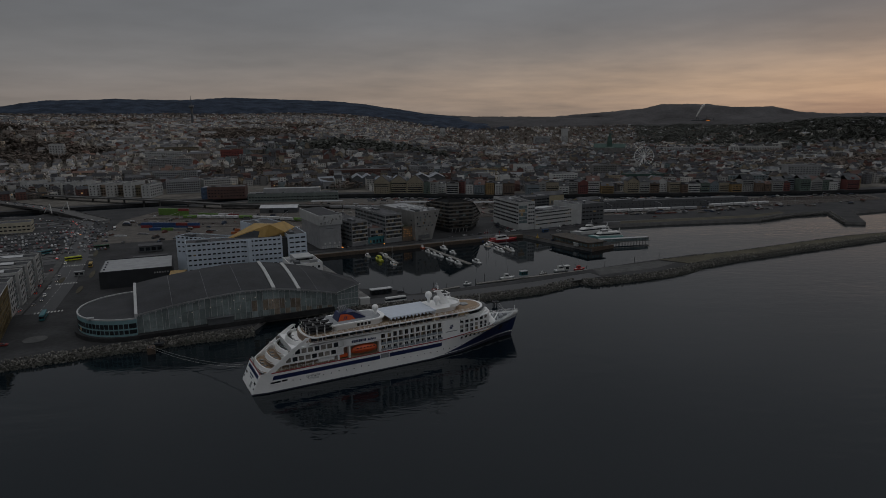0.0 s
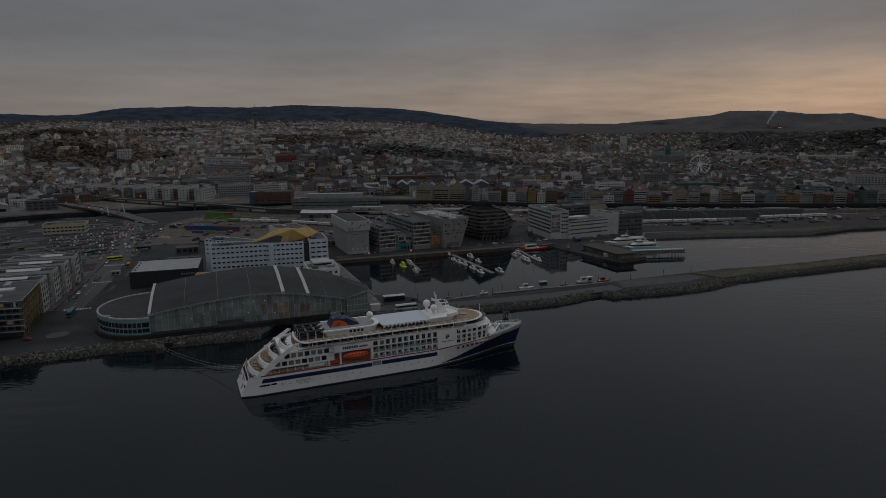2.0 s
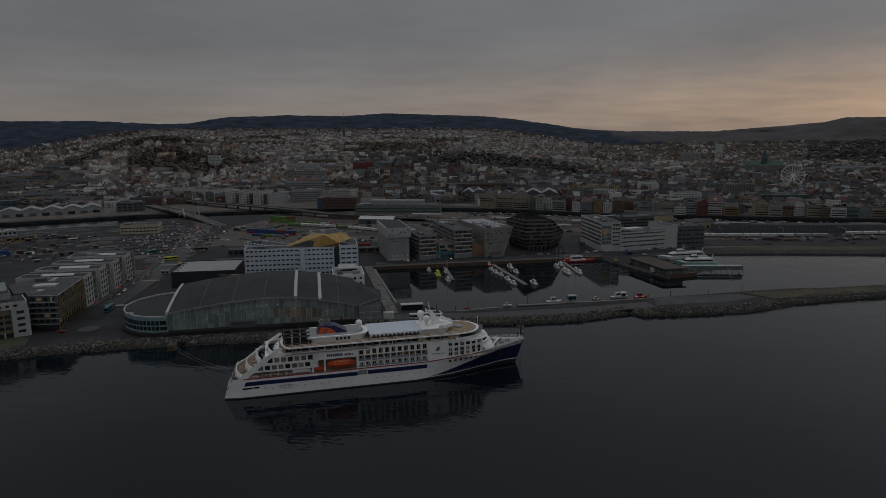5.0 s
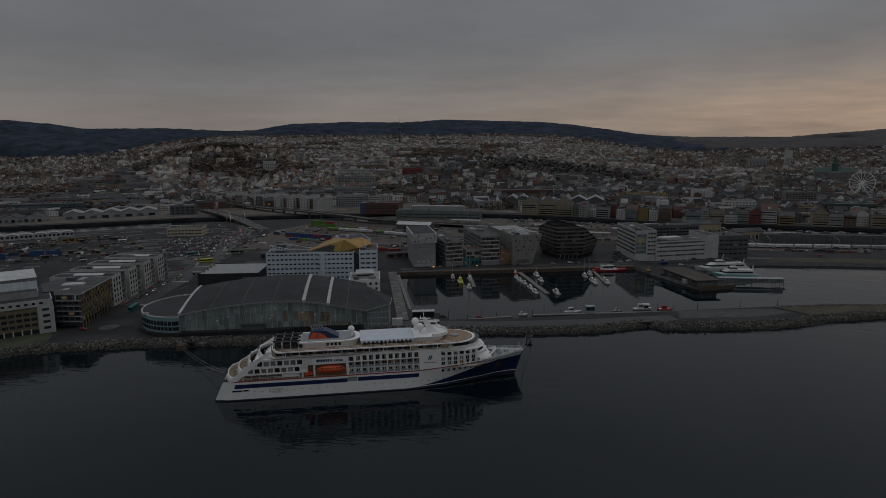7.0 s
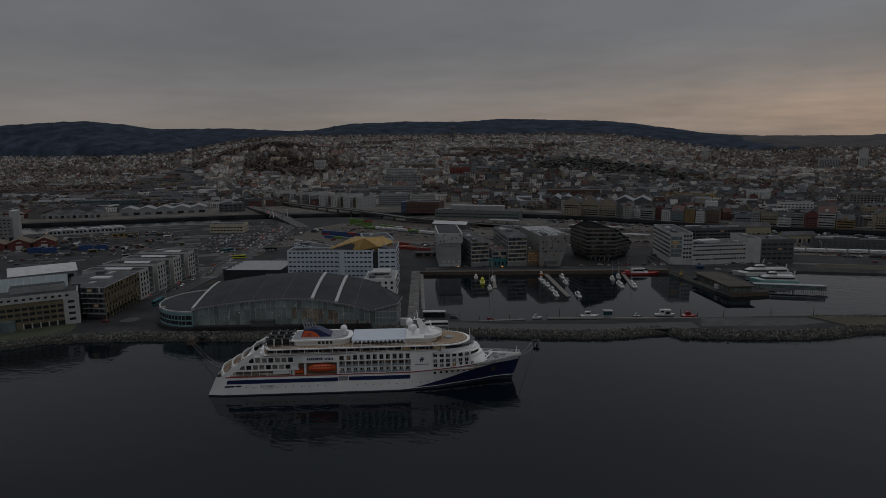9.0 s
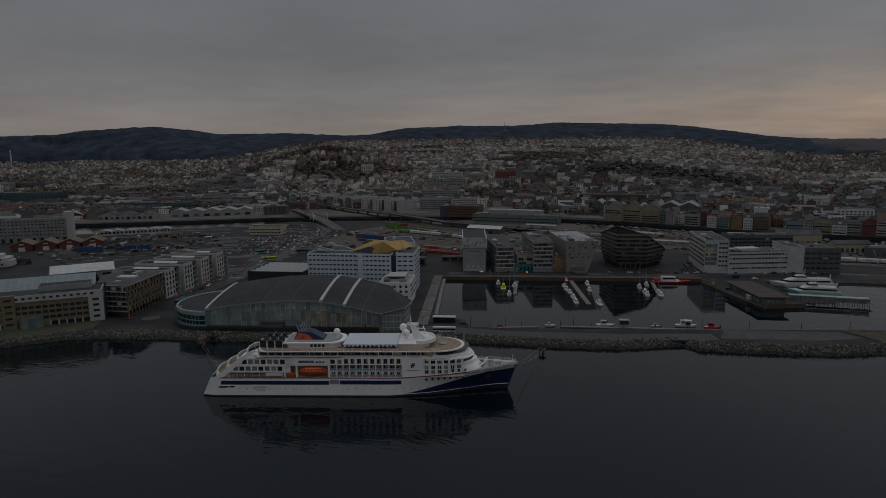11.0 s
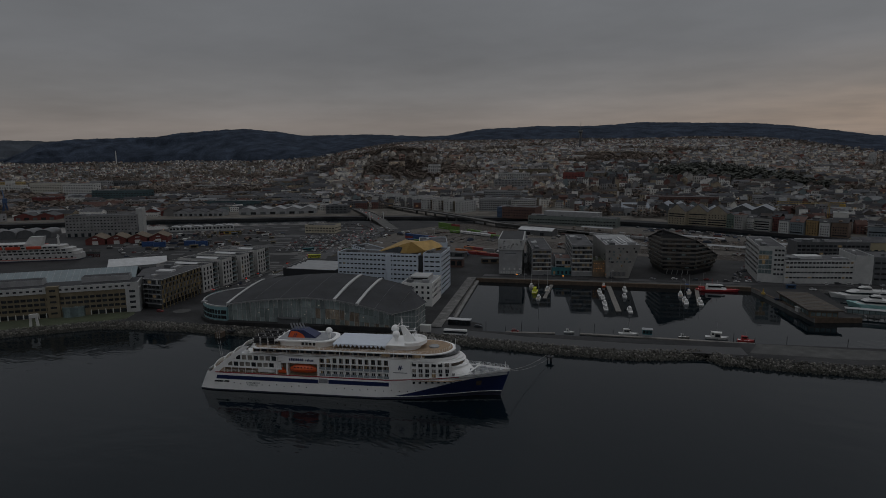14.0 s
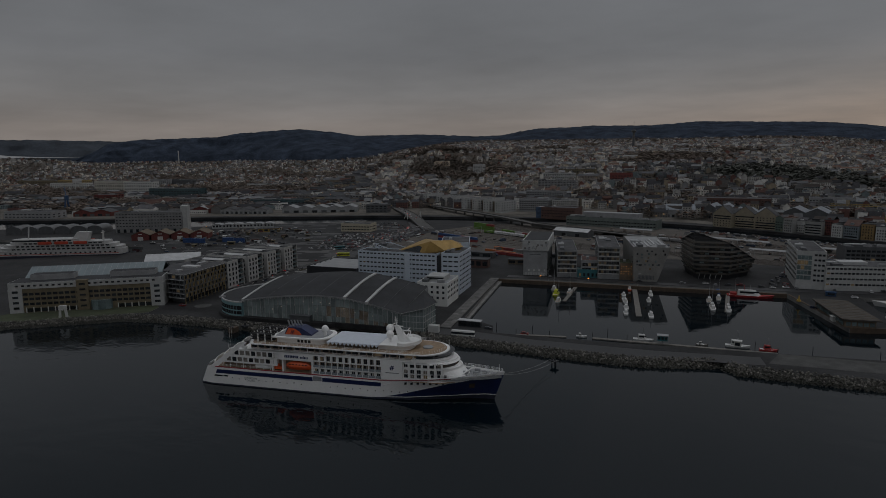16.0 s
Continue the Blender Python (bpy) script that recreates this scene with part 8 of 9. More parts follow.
block("red_block", "long dark red brick apartment block with pale windows", -440, 1366, 14, 46, 16, 19, RUST, z0=34, rows=(3.5, 7, 10.5, 14), front=(14, 1.8, 1.5), lit=0.02, units=0, category="flats")
for (x, y, ang, w, d, h, m_, lb) in ((-750, 1280, 14, 26, 14, 27, LIGHTPANEL, "pale tower block"), (-585, 1330, 12, 72, 14, 16, LIGHTPANEL, "long white apartment block"), (-600, 1420, 10, 90, 16, 14, BRICK, "long ochre apartment block"), (-127, 1762, 5, 24, 18, 15, WHITE, "white cube-shaped house"),
                                     (590, 1010, -4, 52, 22, 30, GREYPANEL, "grey office slab"), (300, 1120, 5, 44, 20, 26, CONCRETE, "grey town house block"), (170, 1180, 8, 30, 22, 24, WHITE, "white town block"), (700, 1900, -10, 180, 20, 22, LIGHTPANEL, "long pale hospital block"),
                                     (900, 1850, -12, 140, 20, 22, WHITE, "long white hospital block"), (560, 2600, 0, 24, 20, 60, LIGHTPANEL, "pale high-rise"), (430, 2500, 0, 60, 30, 36, GREYPANEL, "grey slab block"), (60, 2700, 0, 22, 18, 40, LIGHTPANEL, "pale high-rise"), 
                                     (-170, 1120, 14, 110, 30, 20, REDBRICK, "brick factory block"), (-30, 1230, 10, 80, 26, 17, GREYPANEL, "grey town block"), (330, 1020, 6, 70, 24, 17, COPPER, "green-roofed town block"), (470, 960, -2, 60, 22, 18, CITYWALLS, "town block"), (200, 985, 4, 40, 24, 22, WHITE, "white town block")):
    block("town_block", lb + " with rows of windows", x, y, ang, w, d, h, m_, z0=terrain(x, y), rows=[2.6 + 3.3 * k for k in range(max(1, min(9, int(h / 3.5))))], front=(max(4, int(w / 4.4)), 2.3, 1.5), right=(4, 2.0, 1.5), lit=0.01, units=2, category="building", seed=int(h + w))
PALEMETAL = mat("pale_blue_metal_roof", (0.17, 0.19, 0.215), 0.45, var=0.15, scale=0.1)
for k, (x, y, w, d, h) in enumerate(((-168, 1006, 40, 36, 11), (-120, 1022, 34, 46, 15), (-78, 1016, 46, 38, 12), (-20, 1034, 52, 40, 14))):
    shed("arcade_hall", "shopping hall with pale blue-grey pitched metal roof", x, y, (24, 8, 14, 4)[k], w, d, h, (7, 5, 4.5, 6)[k], (GREYPANEL, DARKPANEL)[k % 2], PALEMETAL, (1, 2, 3, 2)[k], terrain(x, y), 6, "hall")
block("white_tall_block", "tall plain white gable block over the wharves", 110, 928, 4, 15, 18, 25, WHITE, GREYPANEL, z0=3.4, rows=(6, 10), front=(3, 1.4, 1.4), lit=0.0, units=1, category="building")
pp = thing("paper_mill", "far works with chimneys, orange lamps and a white steam plume", "factory", pose(1738, 3947, 88))
s = Mesh()
for k, (dx, hh) in enumerate(((-46, 34), (-34, 28), (18, 40), (62, 26))):
    s.tube((dx, 0, 0), (dx, 0, hh), 3.2, 8, 2.6)
s.box(-70, 110, 0, 26, 0, 13)
s.box(0, 40, -4, 20, 13, 20)
part("works", s, DARKPANEL, pp)
s = Mesh()
for dx in (16, 28):
    s.box(dx, dx + 5, -6, -4, 9, 13)
part("lamp", s, LAMP, pp, "orange works lamps")
s = Mesh()
for k in range(60):
    f = k / 59
    rng_ = random.Random(k)
    s.ball((-46 + 40 * f ** 1.3 + rng_.uniform(-3, 3), 0, 36 + 66 * f), (3.0 + 5 * f) * rng_.uniform(0.6, 1.1), 5, 8)
STEAM = mat("white_steam", (0.85, 0.82, 0.80), 1.0, var=0.1, scale=0.02, ior=1.1)
STEAM.node_tree.nodes["Principled BSDF"].inputs["Alpha"].default_value = 0.5
part("steam_plume", s, STEAM, pp, "thin white steam plume", smooth=True)
tcr = thing("tower_crane", "yellow tower crane among the houses", "crane", pose(105, 872 + 60, 3.4))
s = Mesh()
for q in ((-0.9, -0.9), (0.9, -0.9), (0.9, 0.9), (-0.9, 0.9)):
    s.tube((*q, 0), (*q, 34), 0.22, 4)
for k in range(17):
    s.tube((-0.9, -0.9, 2 * k), (0.9, -0.9, 2 * k + 2), 0.15, 4)
    s.tube((0.9, 0.9, 2 * k), (0.9, -0.9, 2 * k + 2), 0.15, 4)
part("mast", s, YELLOW, tcr)
s = Mesh()
for zz in (34, 36):
    s.tube((-52, -14, zz), (16, 4, zz), 0.3, 4)
for k in range(26):
    s.tube((-52 + 2.6 * k, -14 + 0.69 * k, 34 + 2 * (k % 2)), (-49.4 + 2.6 * k, -13.3 + 0.69 * k, 36 - 2 * (k % 2)), 0.16, 4)
s.box(10, 16, 1, 5, 31.5, 34)
part("jib", s, YELLOW, tcr)

# ---- boats in the basin ----
BOATWHITE = mat("white_boat_gelcoat", (0.55, 0.55, 0.54), 0.3, var=0.06)
LIME = mat("lime_yellow_paint", (0.50, 0.52, 0.03), 0.45, var=0.1)
BOATRED = mat("red_boat_paint", (0.34, 0.03, 0.03), 0.45, var=0.12)
BOATBLUE = mat("blue_tarpaulin", (0.015, 0.06, 0.20), 0.6, var=0.15)
AQUA = mat("pale_aqua_paint", (0.25, 0.45, 0.44), 0.35, var=0.08)
PONTOON = mat("grey_pontoon_planks", (0.16, 0.15, 0.135), 0.8, var=0.2, scale=0.5)


def boat(label, x, y, ang, L, B, hull=BOATWHITE, cabin=0.5, mast=0.0, cab=None, group="boats in the basin", high=1.0, name="motor_boat"):
    b = thing(name, label, "boat", pose(x, y, 0, 0, 0, ang), group)
    s = Mesh()
    top = [(-L / 2, -B * 0.42), (L * 0.15, -B / 2), (L * 0.36, -B * 0.32), (L / 2, 0), (L * 0.36, B * 0.32), (L * 0.15, B / 2), (-L / 2, B * 0.42)]
    low = [(px * 0.92 - 0.02 * L, py * 0.8) for px, py in top]
    f = 0.14 * B + 0.5
    s.prism(low, -0.5, [f * 1.0, f, f * 1.2, f * 1.5, f * 1.2, f, f * 1.0], top=top)
    part("hull", s, hull, b)
    s = Mesh()
    s.prism([(px * 0.9, py * 0.82) for px, py in top], f - 0.3, f * 1.02)
    part("deck", s, TEAK if mast else BOATWHITE, b)
    if cabin:
        h = 0.28 * B * high + 0.9
        c0, c1 = -L * 0.28, -L * 0.28 + L * cabin
        s = Mesh()
        s.prism([(c0, -B * 0.32), (c1, -B * 0.30), (c1 + 0.1 * L, 0), (c1, B * 0.30), (c0, B * 0.32)], f, f + h, top=[(c0 + 0.02 * L, -B * 0.26), (c1 - 0.08 * L, -B * 0.24), (c1 - 0.02 * L, 0), (c1 - 0.08 * L, B * 0.24), (c0 + 0.02 * L, B * 0.26)])
        part("cabin", s, cab or BOATWHITE, b)
        s = Mesh()
        s.prism([(c0 + 0.05 * L, -B * 0.31), (c1 - 0.06 * L, -B * 0.29), (c1 + 0.05 * L, 0), (c1 - 0.06 * L, B * 0.29), (c0 + 0.05 * L, B * 0.31)], f + h * 0.42, f + h * 0.78)
        part("cabin_window", s, GLASS, b)
    if mast:
        s = Mesh()
        s.tube((L * 0.08, 0, f), (L * 0.08, 0, f + mast), 0.12, 6, 0.07)
        m_ = part("mast", s, METAL, b)
        s = Mesh()
        s.tube((L * 0.08, 0, f + 1.6), (-L * 0.36, 0, f + 1.6), 0.16, 6)
        part("boom", s, SAIL, m_)
        s = Mesh()
        s.tube((L * 0.48, 0, f * 1.5), (L * 0.08, 0, f + mast), 0.025, 3)
        s.tube((-L * 0.48, 0, f), (L * 0.08, 0, f + mast), 0.025, 3)
        part("stay", s, METAL, m_)
    elif cabin and high > 1:
        s = Mesh()
        s.tube((0, 0, f + 1), (-0.4, 0, f + 4.5 * high), 0.09, 5)
        part("mast", s, METAL, b)
    return b


def pontoon(x0, y0, x1, y1, w):
    a = math.degrees(math.atan2(y1 - y0, x1 - x0))
    L = math.hypot(x1 - x0, y1 - y0)
    b = thing("pontoon", "grey plank floating pontoon with piles", "pontoon", pose(x0, y0, 0, 0, 0, a), "pontoons")
    s = Mesh()
    n = max(2, int(L / 9))
    s.box(0, L, -w / 2, w / 2, -0.3, 0.55)
    part("deck", s, PONTOON, b)
    for k in range(0, n + 1, 2):
        s = Mesh()
        s.tube((L * k / n, w / 2 + 0.2, -3), (L * k / n, w / 2 + 0.2, 3.2), 0.16, 6)
        part("mooring_post", s, BLACKCLAD, b)


pontoon(-38, 517, -22, 474, 2.6)
pontoon(-6, 548, 34, 468, 3.4)
pontoon(57, 562, 72, 512, 2.6)
boat("lime yellow pilot boat with wheelhouse at the pontoon", -37.5, 489, 113, 13, 4.2, LIME, 0.5, high=1.5, cab=LIME)
boat("white sailing yacht with bare mast at the pontoon", -48, 503, 112, 10, 3.2, mast=14, name="sailing_yacht")
boat("white sailing yacht with bare mast at the pontoon", -25.5, 472, 112, 11, 3.3, mast=15, name="sailing_yacht")
boat("white sailing yacht with bare mast at the pontoon", -33, 500, 112, 12, 3.4, mast=16, name="sailing_yacht")
boat("orange-red workboat beside the quay", -4, 536, 117, 8, 3, ORANGE, 0.4)
for q, (bx, by, L) in enumerate(((7, 505, 9), (12, 497, 8), (19, 483, 11), (25, 470, 10), (13, 529, 12), (20, 510, 9), (37, 474, 13), (2, 515, 8))):
    boat("white motor boat moored at the pontoon", bx + (2.0 if q in (4, 5, 6) else -0.5), by, 117, L, 3.2, cabin=0.45, high=1.4 if q in (4, 6) else 1.0)
for bx, by, L, m_ in ((53, 536, 13, 15), (60, 521, 12, 14), (56, 546, 12, 13), (63, 514, 10, 0), (69, 524, 10, 12), (72, 516, 9, 0)):
    boat("white yacht moored at the small pontoon", bx, by, 107, L, 3.4, mast=m_, name="sailing_yacht" if m_ else "motor_boat")
boat("small boat under a bright blue tarpaulin", 50, 563, 107, 8, 4.0, BOATBLUE, 0.5, cab=BOATBLUE)
rs = boat("long red rescue ship with white wheelhouse along the quay", 71, 565, 23, 30, 6.5, BOATRED, 0.4, high=1.5, name="rescue_ship")
s = Mesh()
s.box(-13, -9, -2, 2, 1.4, 3.0)
s.tube((-4, 0, 3), (-4, 0, 9), 0.15, 5)
part("deck_gear", s, BOATRED, rs)
for q, (bx, by, an, L, gx) in enumerate(((160, 597, 22, 44, AQUA), (167, 570, 14, 32, AQUA))):
    fb = thing("fast_ferry", "white fast passenger ferry with pale aqua stripe at the terminal", "ferry", pose(bx, by, 0, 0, 0, an + 180), "fast ferries")
    B = 9.5
    s = Mesh()
    s.prism([(-L / 2, -B / 2), (L * 0.3, -B / 2), (L / 2, 0), (L * 0.3, B / 2), (-L / 2, B / 2)], -0.5, [2.2, 2.6, 3.6, 2.6, 2.2], top=[(-L / 2, -B / 2), (L * 0.36, -B / 2), (L / 2 + 2, 0), (L * 0.36, B / 2), (-L / 2, B / 2)])
    part("hull", s, BOATWHITE if q == 0 else gx, fb)
    s = Mesh()
    s.prism([(-L * 0.46, -B * 0.45), (L * 0.28, -B * 0.45), (L * 0.42, 0), (L * 0.28, B * 0.45), (-L * 0.46, B * 0.45)], 2.3, 5.6, top=[(-L * 0.42, -B * 0.4), (L * 0.18, -B * 0.4), (L * 0.26, 0), (L * 0.18, B * 0.4), (-L * 0.42, B * 0.4)])
    part("saloon", s, BOATWHITE, fb)
    s = Mesh()
    s.prism([(-L * 0.4, -B * 0.455), (L * 0.26, -B * 0.455), (L * 0.365, 0), (L * 0.26, B * 0.455), (-L * 0.4, B * 0.455)], 3.4, 4.5)
    part("window_band", s, GLASS, fb)
    s = Mesh()
    s.prism([(-L * 0.05, -B * 0.28), (L * 0.14, -B * 0.28), (L * 0.2, 0), (L * 0.14, B * 0.28), (-L * 0.05, B * 0.28)], 5.6, 8.2, top=[(-L * 0.03, -B * 0.24), (L * 0.08, -B * 0.24), (L * 0.12, 0), (L * 0.08, B * 0.24), (-L * 0.03, B * 0.24)])
    part("wheelhouse", s, BOATWHITE, fb)
    s = Mesh()
    s.prism([(-L * 0.03, -B * 0.27), (L * 0.13, -B * 0.27), (L * 0.175, 0), (L * 0.13, B * 0.27), (-L * 0.03, B * 0.27)], 6.5, 7.4)
    part("wheelhouse_window", s, GLASS, fb)
    s = Mesh()
    s.tube((0, 0, 8), (-1.5, 0, 13), 0.25, 5)
    s.tube((-1, -2, 10), (-1, 2, 10), 0.12, 5)
    s.tube((-L * 0.4, 2, 5), (-L * 0.42, 2, 9), 0.5, 6)
    part("mast", s, BOATWHITE, fb)
# along the mole
pontoon(-2, 388, 22, 402, 2.2)
pontoon(34, 409, 118, 443, 2.4)
boat("white fishing boat with wheelhouse at the mole", 57, 423, 22, 11, 3.6, cabin=0.35, high=1.6, name="fishing_boat")
boat("white fishing boat with wheelhouse at the mole", 99, 443, 20, 12, 3.8, cabin=0.35, high=1.8, name="fishing_boat")
boat("small red workboat at the mole", 113, 446, 20, 9, 3.2, BOATRED, 0.35, high=1.4, cab=BOATRED)
boat("open white dinghy at the mole", 28, 408, 24, 6, 2.2, cabin=0.25)
boat("open dark dinghy at the mole", 84, 434, 24, 6, 2.2, PONTOON, cabin=0.25)


def hut(label, x, y, ang, w, d, h, wall, roof, win=3, name="hut", cat="hut"):
    b = thing(name, label, cat, pose(x, y, 2.66, 0, 0, ang))
    s = Mesh()
    s.box(0, w, 0, d, 0, h)
    part("wall", s, wall, b)
    s = Mesh()
    s.box(-0.4, w + 0.4, -0.5, d + 0.4, h, h + 0.35)
    part("roof", s, roof, b)
    for k in range(win):
        part("window", pane(w / win * 0.7, h * 0.55, GLASS), None, b, at=pose(w * (k + 0.5) / win, 0, h * 0.52))
    return b


hut("blue and red fishermen's sheds on the mole", 66, 419.5, 22, 5, 3, 2.6, TURQ, METAL)
hut("small white cabin on wheels on the mole", 99.5, 434, 14, 3.4, 2.4, 2.8, WHITE, WHITE, 1)
hut("long dark glass ticket hut with pale roof by the basin", -33.5, 375.5, 22, 13, 3.4, 3.2, GLASS, WHITEROOF, 5, "ticket_hut")
hut("white van-sized cabin on the ferry pier", 130, 519, 118, 4.5, 2.2, 2.5, WHITE, WHITE, 2)
hut("blue steel container on the quay", 112, 588, 20, 6, 2.5, 2.5, CRANEBLUE, CRANEBLUE, 1, "container", "container")
rng = random.Random(91)
YARD = [(-600, 400), (-480, 420), (-390, 440), (-370, 520), (-470, 600), (-545, 560)]
for k in range(70):
    x, y = rng.uniform(-600, -370), rng.uniform(395, 600)
    if inside(x, y, YARD):
        w = rng.uniform(3, 9)
        j = rng.randrange(5)
        hut(("grey", "white", "dark", "rust-red", "ochre")[j] + " stack of goods in the harbour yard", x, y, 45 + rng.choice((0, 90)) + rng.uniform(-6, 6), w, rng.uniform(2.2, 4), rng.uniform(1.4, 3.2), (GREYPANEL, WHITE, DARKPANEL, REDBRICK, BRICK)[j], (GREYPANEL, WHITE, DARKPANEL, REDBRICK, BRICK)[j], 1, "goods_stack", "cargo")
for x, y, ang, w, d, h, m_ in ((-222, 470, 22, 24, 12, 5, GREYPANEL), (-188, 500, 20, 30, 14, 6, REDBRICK), (-240, 520, 24, 18, 12, 5, DARKPANEL), (-150, 520, 25, 22, 10, 7, REDBRICK), (-128, 556, 27, 30, 9, 4, BROWNWOOD), (-200, 560, 15, 44, 10, 4.5, DARKPANEL), (-120, 600, 27, 26, 9, 4, GREYPANEL), (-516, 548, 50, 26, 10, 4, YELLOW)):
    hut("low utility shed with flat roof behind the hotel", x, y, ang, w, d, h, m_, ROOFGREY, 4, "utility_shed", "shed")
hut("low white utility kiosk in the street", -250, 440, 22, 6, 2.5, 2.6, LIGHTPANEL, GREYPANEL, 2)
by = thing("buoy_sculpture", "yellow navigation buoy standing on the quay", "buoy", pose(101.7, 560, 2.7))
s = Mesh()
s.tube((0, 0, 0), (0, 0, 1.0), 1.5, 14, 1.3)
s.tube((0, 0, 1.0), (0, 0, 3.2), 0.7, 8, 0.25)
s.ball((0, 0, 3.4), 0.4, 6, 10)
part("body", s, YELLOW, by)
ar = thing("white_arch", "white standing gate sculpture on the shore lawn", "sculpture", pose(-237, 234.5, 2.7, 0, 0, 55))
s = Mesh()
s.prism([(-2.6, -0.8), (-1.3, -0.8), (-1.3, 0.8), (-2.6, 0.8)], 0, 5, top=[(-2.0, -0.7), (-0.9, -0.7), (-0.9, 0.7), (-2.0, 0.7)])
s.prism([(1.3, -0.8), (2.6, -0.8), (2.6, 0.8), (1.3, 0.8)], 0, 5, top=[(0.9, -0.7), (2.0, -0.7), (2.0, 0.7), (0.9, 0.7)])
s.box(-2.2, 2.2, -0.9, 0.9, 5, 7.4)
part("gate", s, WHITE, ar)
do = thing("mooring_dolphin", "dark timber mooring dolphin at the rocks", "dolphin", pose(41, 358, 0))
s = Mesh()
for q in ((-1.5, 0), (1.5, 0), (0, 1.5)):
    s.tube((q[0], q[1], -3), (q[0] * 0.5, q[1] * 0.5, 3.6), 0.3, 6)
s.box(-1.7, 1.7, -0.9, 2.0, 2.2, 2.6)
part("timber_frame", s, BLACKCLAD, do)
do = thing("mooring_dolphin", "dark timber mooring post on the rock shore", "dolphin", pose(-131, 297, 2))
s = Mesh()
s.tube((0, 0, -1), (0, 0, 2.2), 0.5, 8)
s.box(-2, 2, -1.5, 1.5, -0.5, 0.6)
part("bollard", s, BLACKCLAD, do)
for (x, y) in ((132, 446), (158, 458), (182, 472), (108, 438), (40, 413), (5, 392), (-14, 384)):
    po = thing("marker_post", "thin dark marker post in the shallow water", "post", pose(x, y + 2, -2), "marker posts")
    s = Mesh()
    s.tube((0, 0, 0), (0, 0, 7.5), 0.16, 6)
    part("post", s, BLACKCLAD, po)

# ---- vehicles ----
CARPAINT = mat("car_paint", (0.1, 0.1, 0.1), 0.35, var=0.05, by="object", ramp=[(0.02, 0.02, 0.024), (0.30, 0.31, 0.32), (0.55, 0.55, 0.55), (0.05, 0.055, 0.065), (0.12, 0.12, 0.13), (0.02, 0.03, 0.06), (0.03, 0.03, 0.033), (0.48, 0.48, 0.47), (0.18, 0.02, 0.02), (0.22, 0.22, 0.23)])


def car_mesh():
    s = Mesh()
    side = [(-2.2, 0.35), (2.2, 0.35), (2.2, 0.75), (1.9, 0.85), (1.0, 0.92), (-2.1, 0.98), (-2.25, 0.7)]
    for y, sg in ((-0.88, 1), (0.88, -1)):
        s.face(*[(x, y, z) for x, z in side][::sg])
    for (xa, za), (xb, zb) in zip(side, side[1:] + side[:1]):
        s.face((xa, -0.88, za), (xa, 0.88, za), (xb, 0.88, zb), (xb, -0.88, zb))
    s.box(-1.75, 0.35, -0.72, 0.72, 1.36, 1.47)
    for x in (-1.4, 1.4):
        for y in (-0.8, 0.8):
            s.tube((x, y - 0.1, 0.33), (x, y + 0.1, 0.33), 0.33, 8)
    g = Mesh()
    g.prism([(-2.05, -0.84), (0.95, -0.84), (0.95, 0.84), (-2.05, 0.84)], 0.95, 1.37, top=[(-1.75, -0.72), (0.35, -0.72), (0.35, 0.72), (-1.75, 0.72)])
    return s.data("car_body", CARPAINT), g.data("car_glass", GLASS)


CARB, CARG = car_mesh()
lamp_r, lamp_w = Mesh(), Mesh()
lamp_r.box(-2.32, -2.24, -0.8, -0.4, 0.6, 0.85)
lamp_w.box(2.18, 2.26, -0.8, -0.4, 0.5, 0.7)
LAMPR, LAMPW = lamp_r.data("tail_lamp", TAIL), lamp_w.data("head_lamp", HEAD)


def car(x, y, ang, z=2.68, lights=False, label="parked car with dark glass on wet asphalt", group="parked cars"):
    c = new("car", CARB)
    c.matrix_basis = pose(x, y, z, 0, 0, ang)
    tagged(c, label, "car", group)
    part("glass", CARG, None, c)
    if lights:
        part("tail_lamp", LAMPR, None, c)
        part("tail_lamp", LAMPR, None, c, at=pose(0, 1.2, 0))
        part("head_lamp", LAMPW, None, c)
        part("head_lamp", LAMPW, None, c, at=pose(0, 1.2, 0))
    return c


rng = random.Random(12)
LOT = [(-345, 500), (-272, 532), (-352, 700), (-440, 735), (-520, 705), (-470, 640), (-390, 560)]
n = 0
for i in range(26):
    for j in range(44):
        v = j * 2.75
        # bays run across the lot, in pairs of rows with an aisle between
        row = (i // 2) * 19.5 + (i % 2) * 5.4
        x = -345 + row * -0.55 + v * 0.83
        y = 496 + row * 0.86 + v * 0.50
        if not inside(x, y, LOT) or rng.random() < 0.60 + 0.25 * noise.noise(Vector((x / 22, y / 22, 0))) or n >= 165 or inside(x, y, [(-440, 610), (-385, 632), (-400, 662), (-455, 640)]):
            continue
        car(x, y, 123 + rng.choice((0, 180)) + rng.uniform(-2, 2), 2.62)
        n += 1
for k in range(26):
    u = k / 25
    x, y = np.interp(u, [0, 0.3, 0.65, 1], [-224, -252, -332, -386]), np.interp(u, [0, 0.3, 0.65, 1], [360, 432, 612, 712])
    d = rng.choice((3.2, 6.4, 10.4, 13.0))
    car(x + rng.uniform(-3, 3) - d * 0.93, y - d * 0.38, 113 if d > 8 else -67, 2.68, True, "car with lit lamps in the street", "cars in the street")
for k in range(14):
    f = k / 13
    car(-430 - 170 * f + rng.uniform(-5, 5), 752 + 126 * f + rng.uniform(-3, 3), 144 if k % 2 else -36, 7.02, True, "car with lit lamps on the bridge", "cars on the bridge")
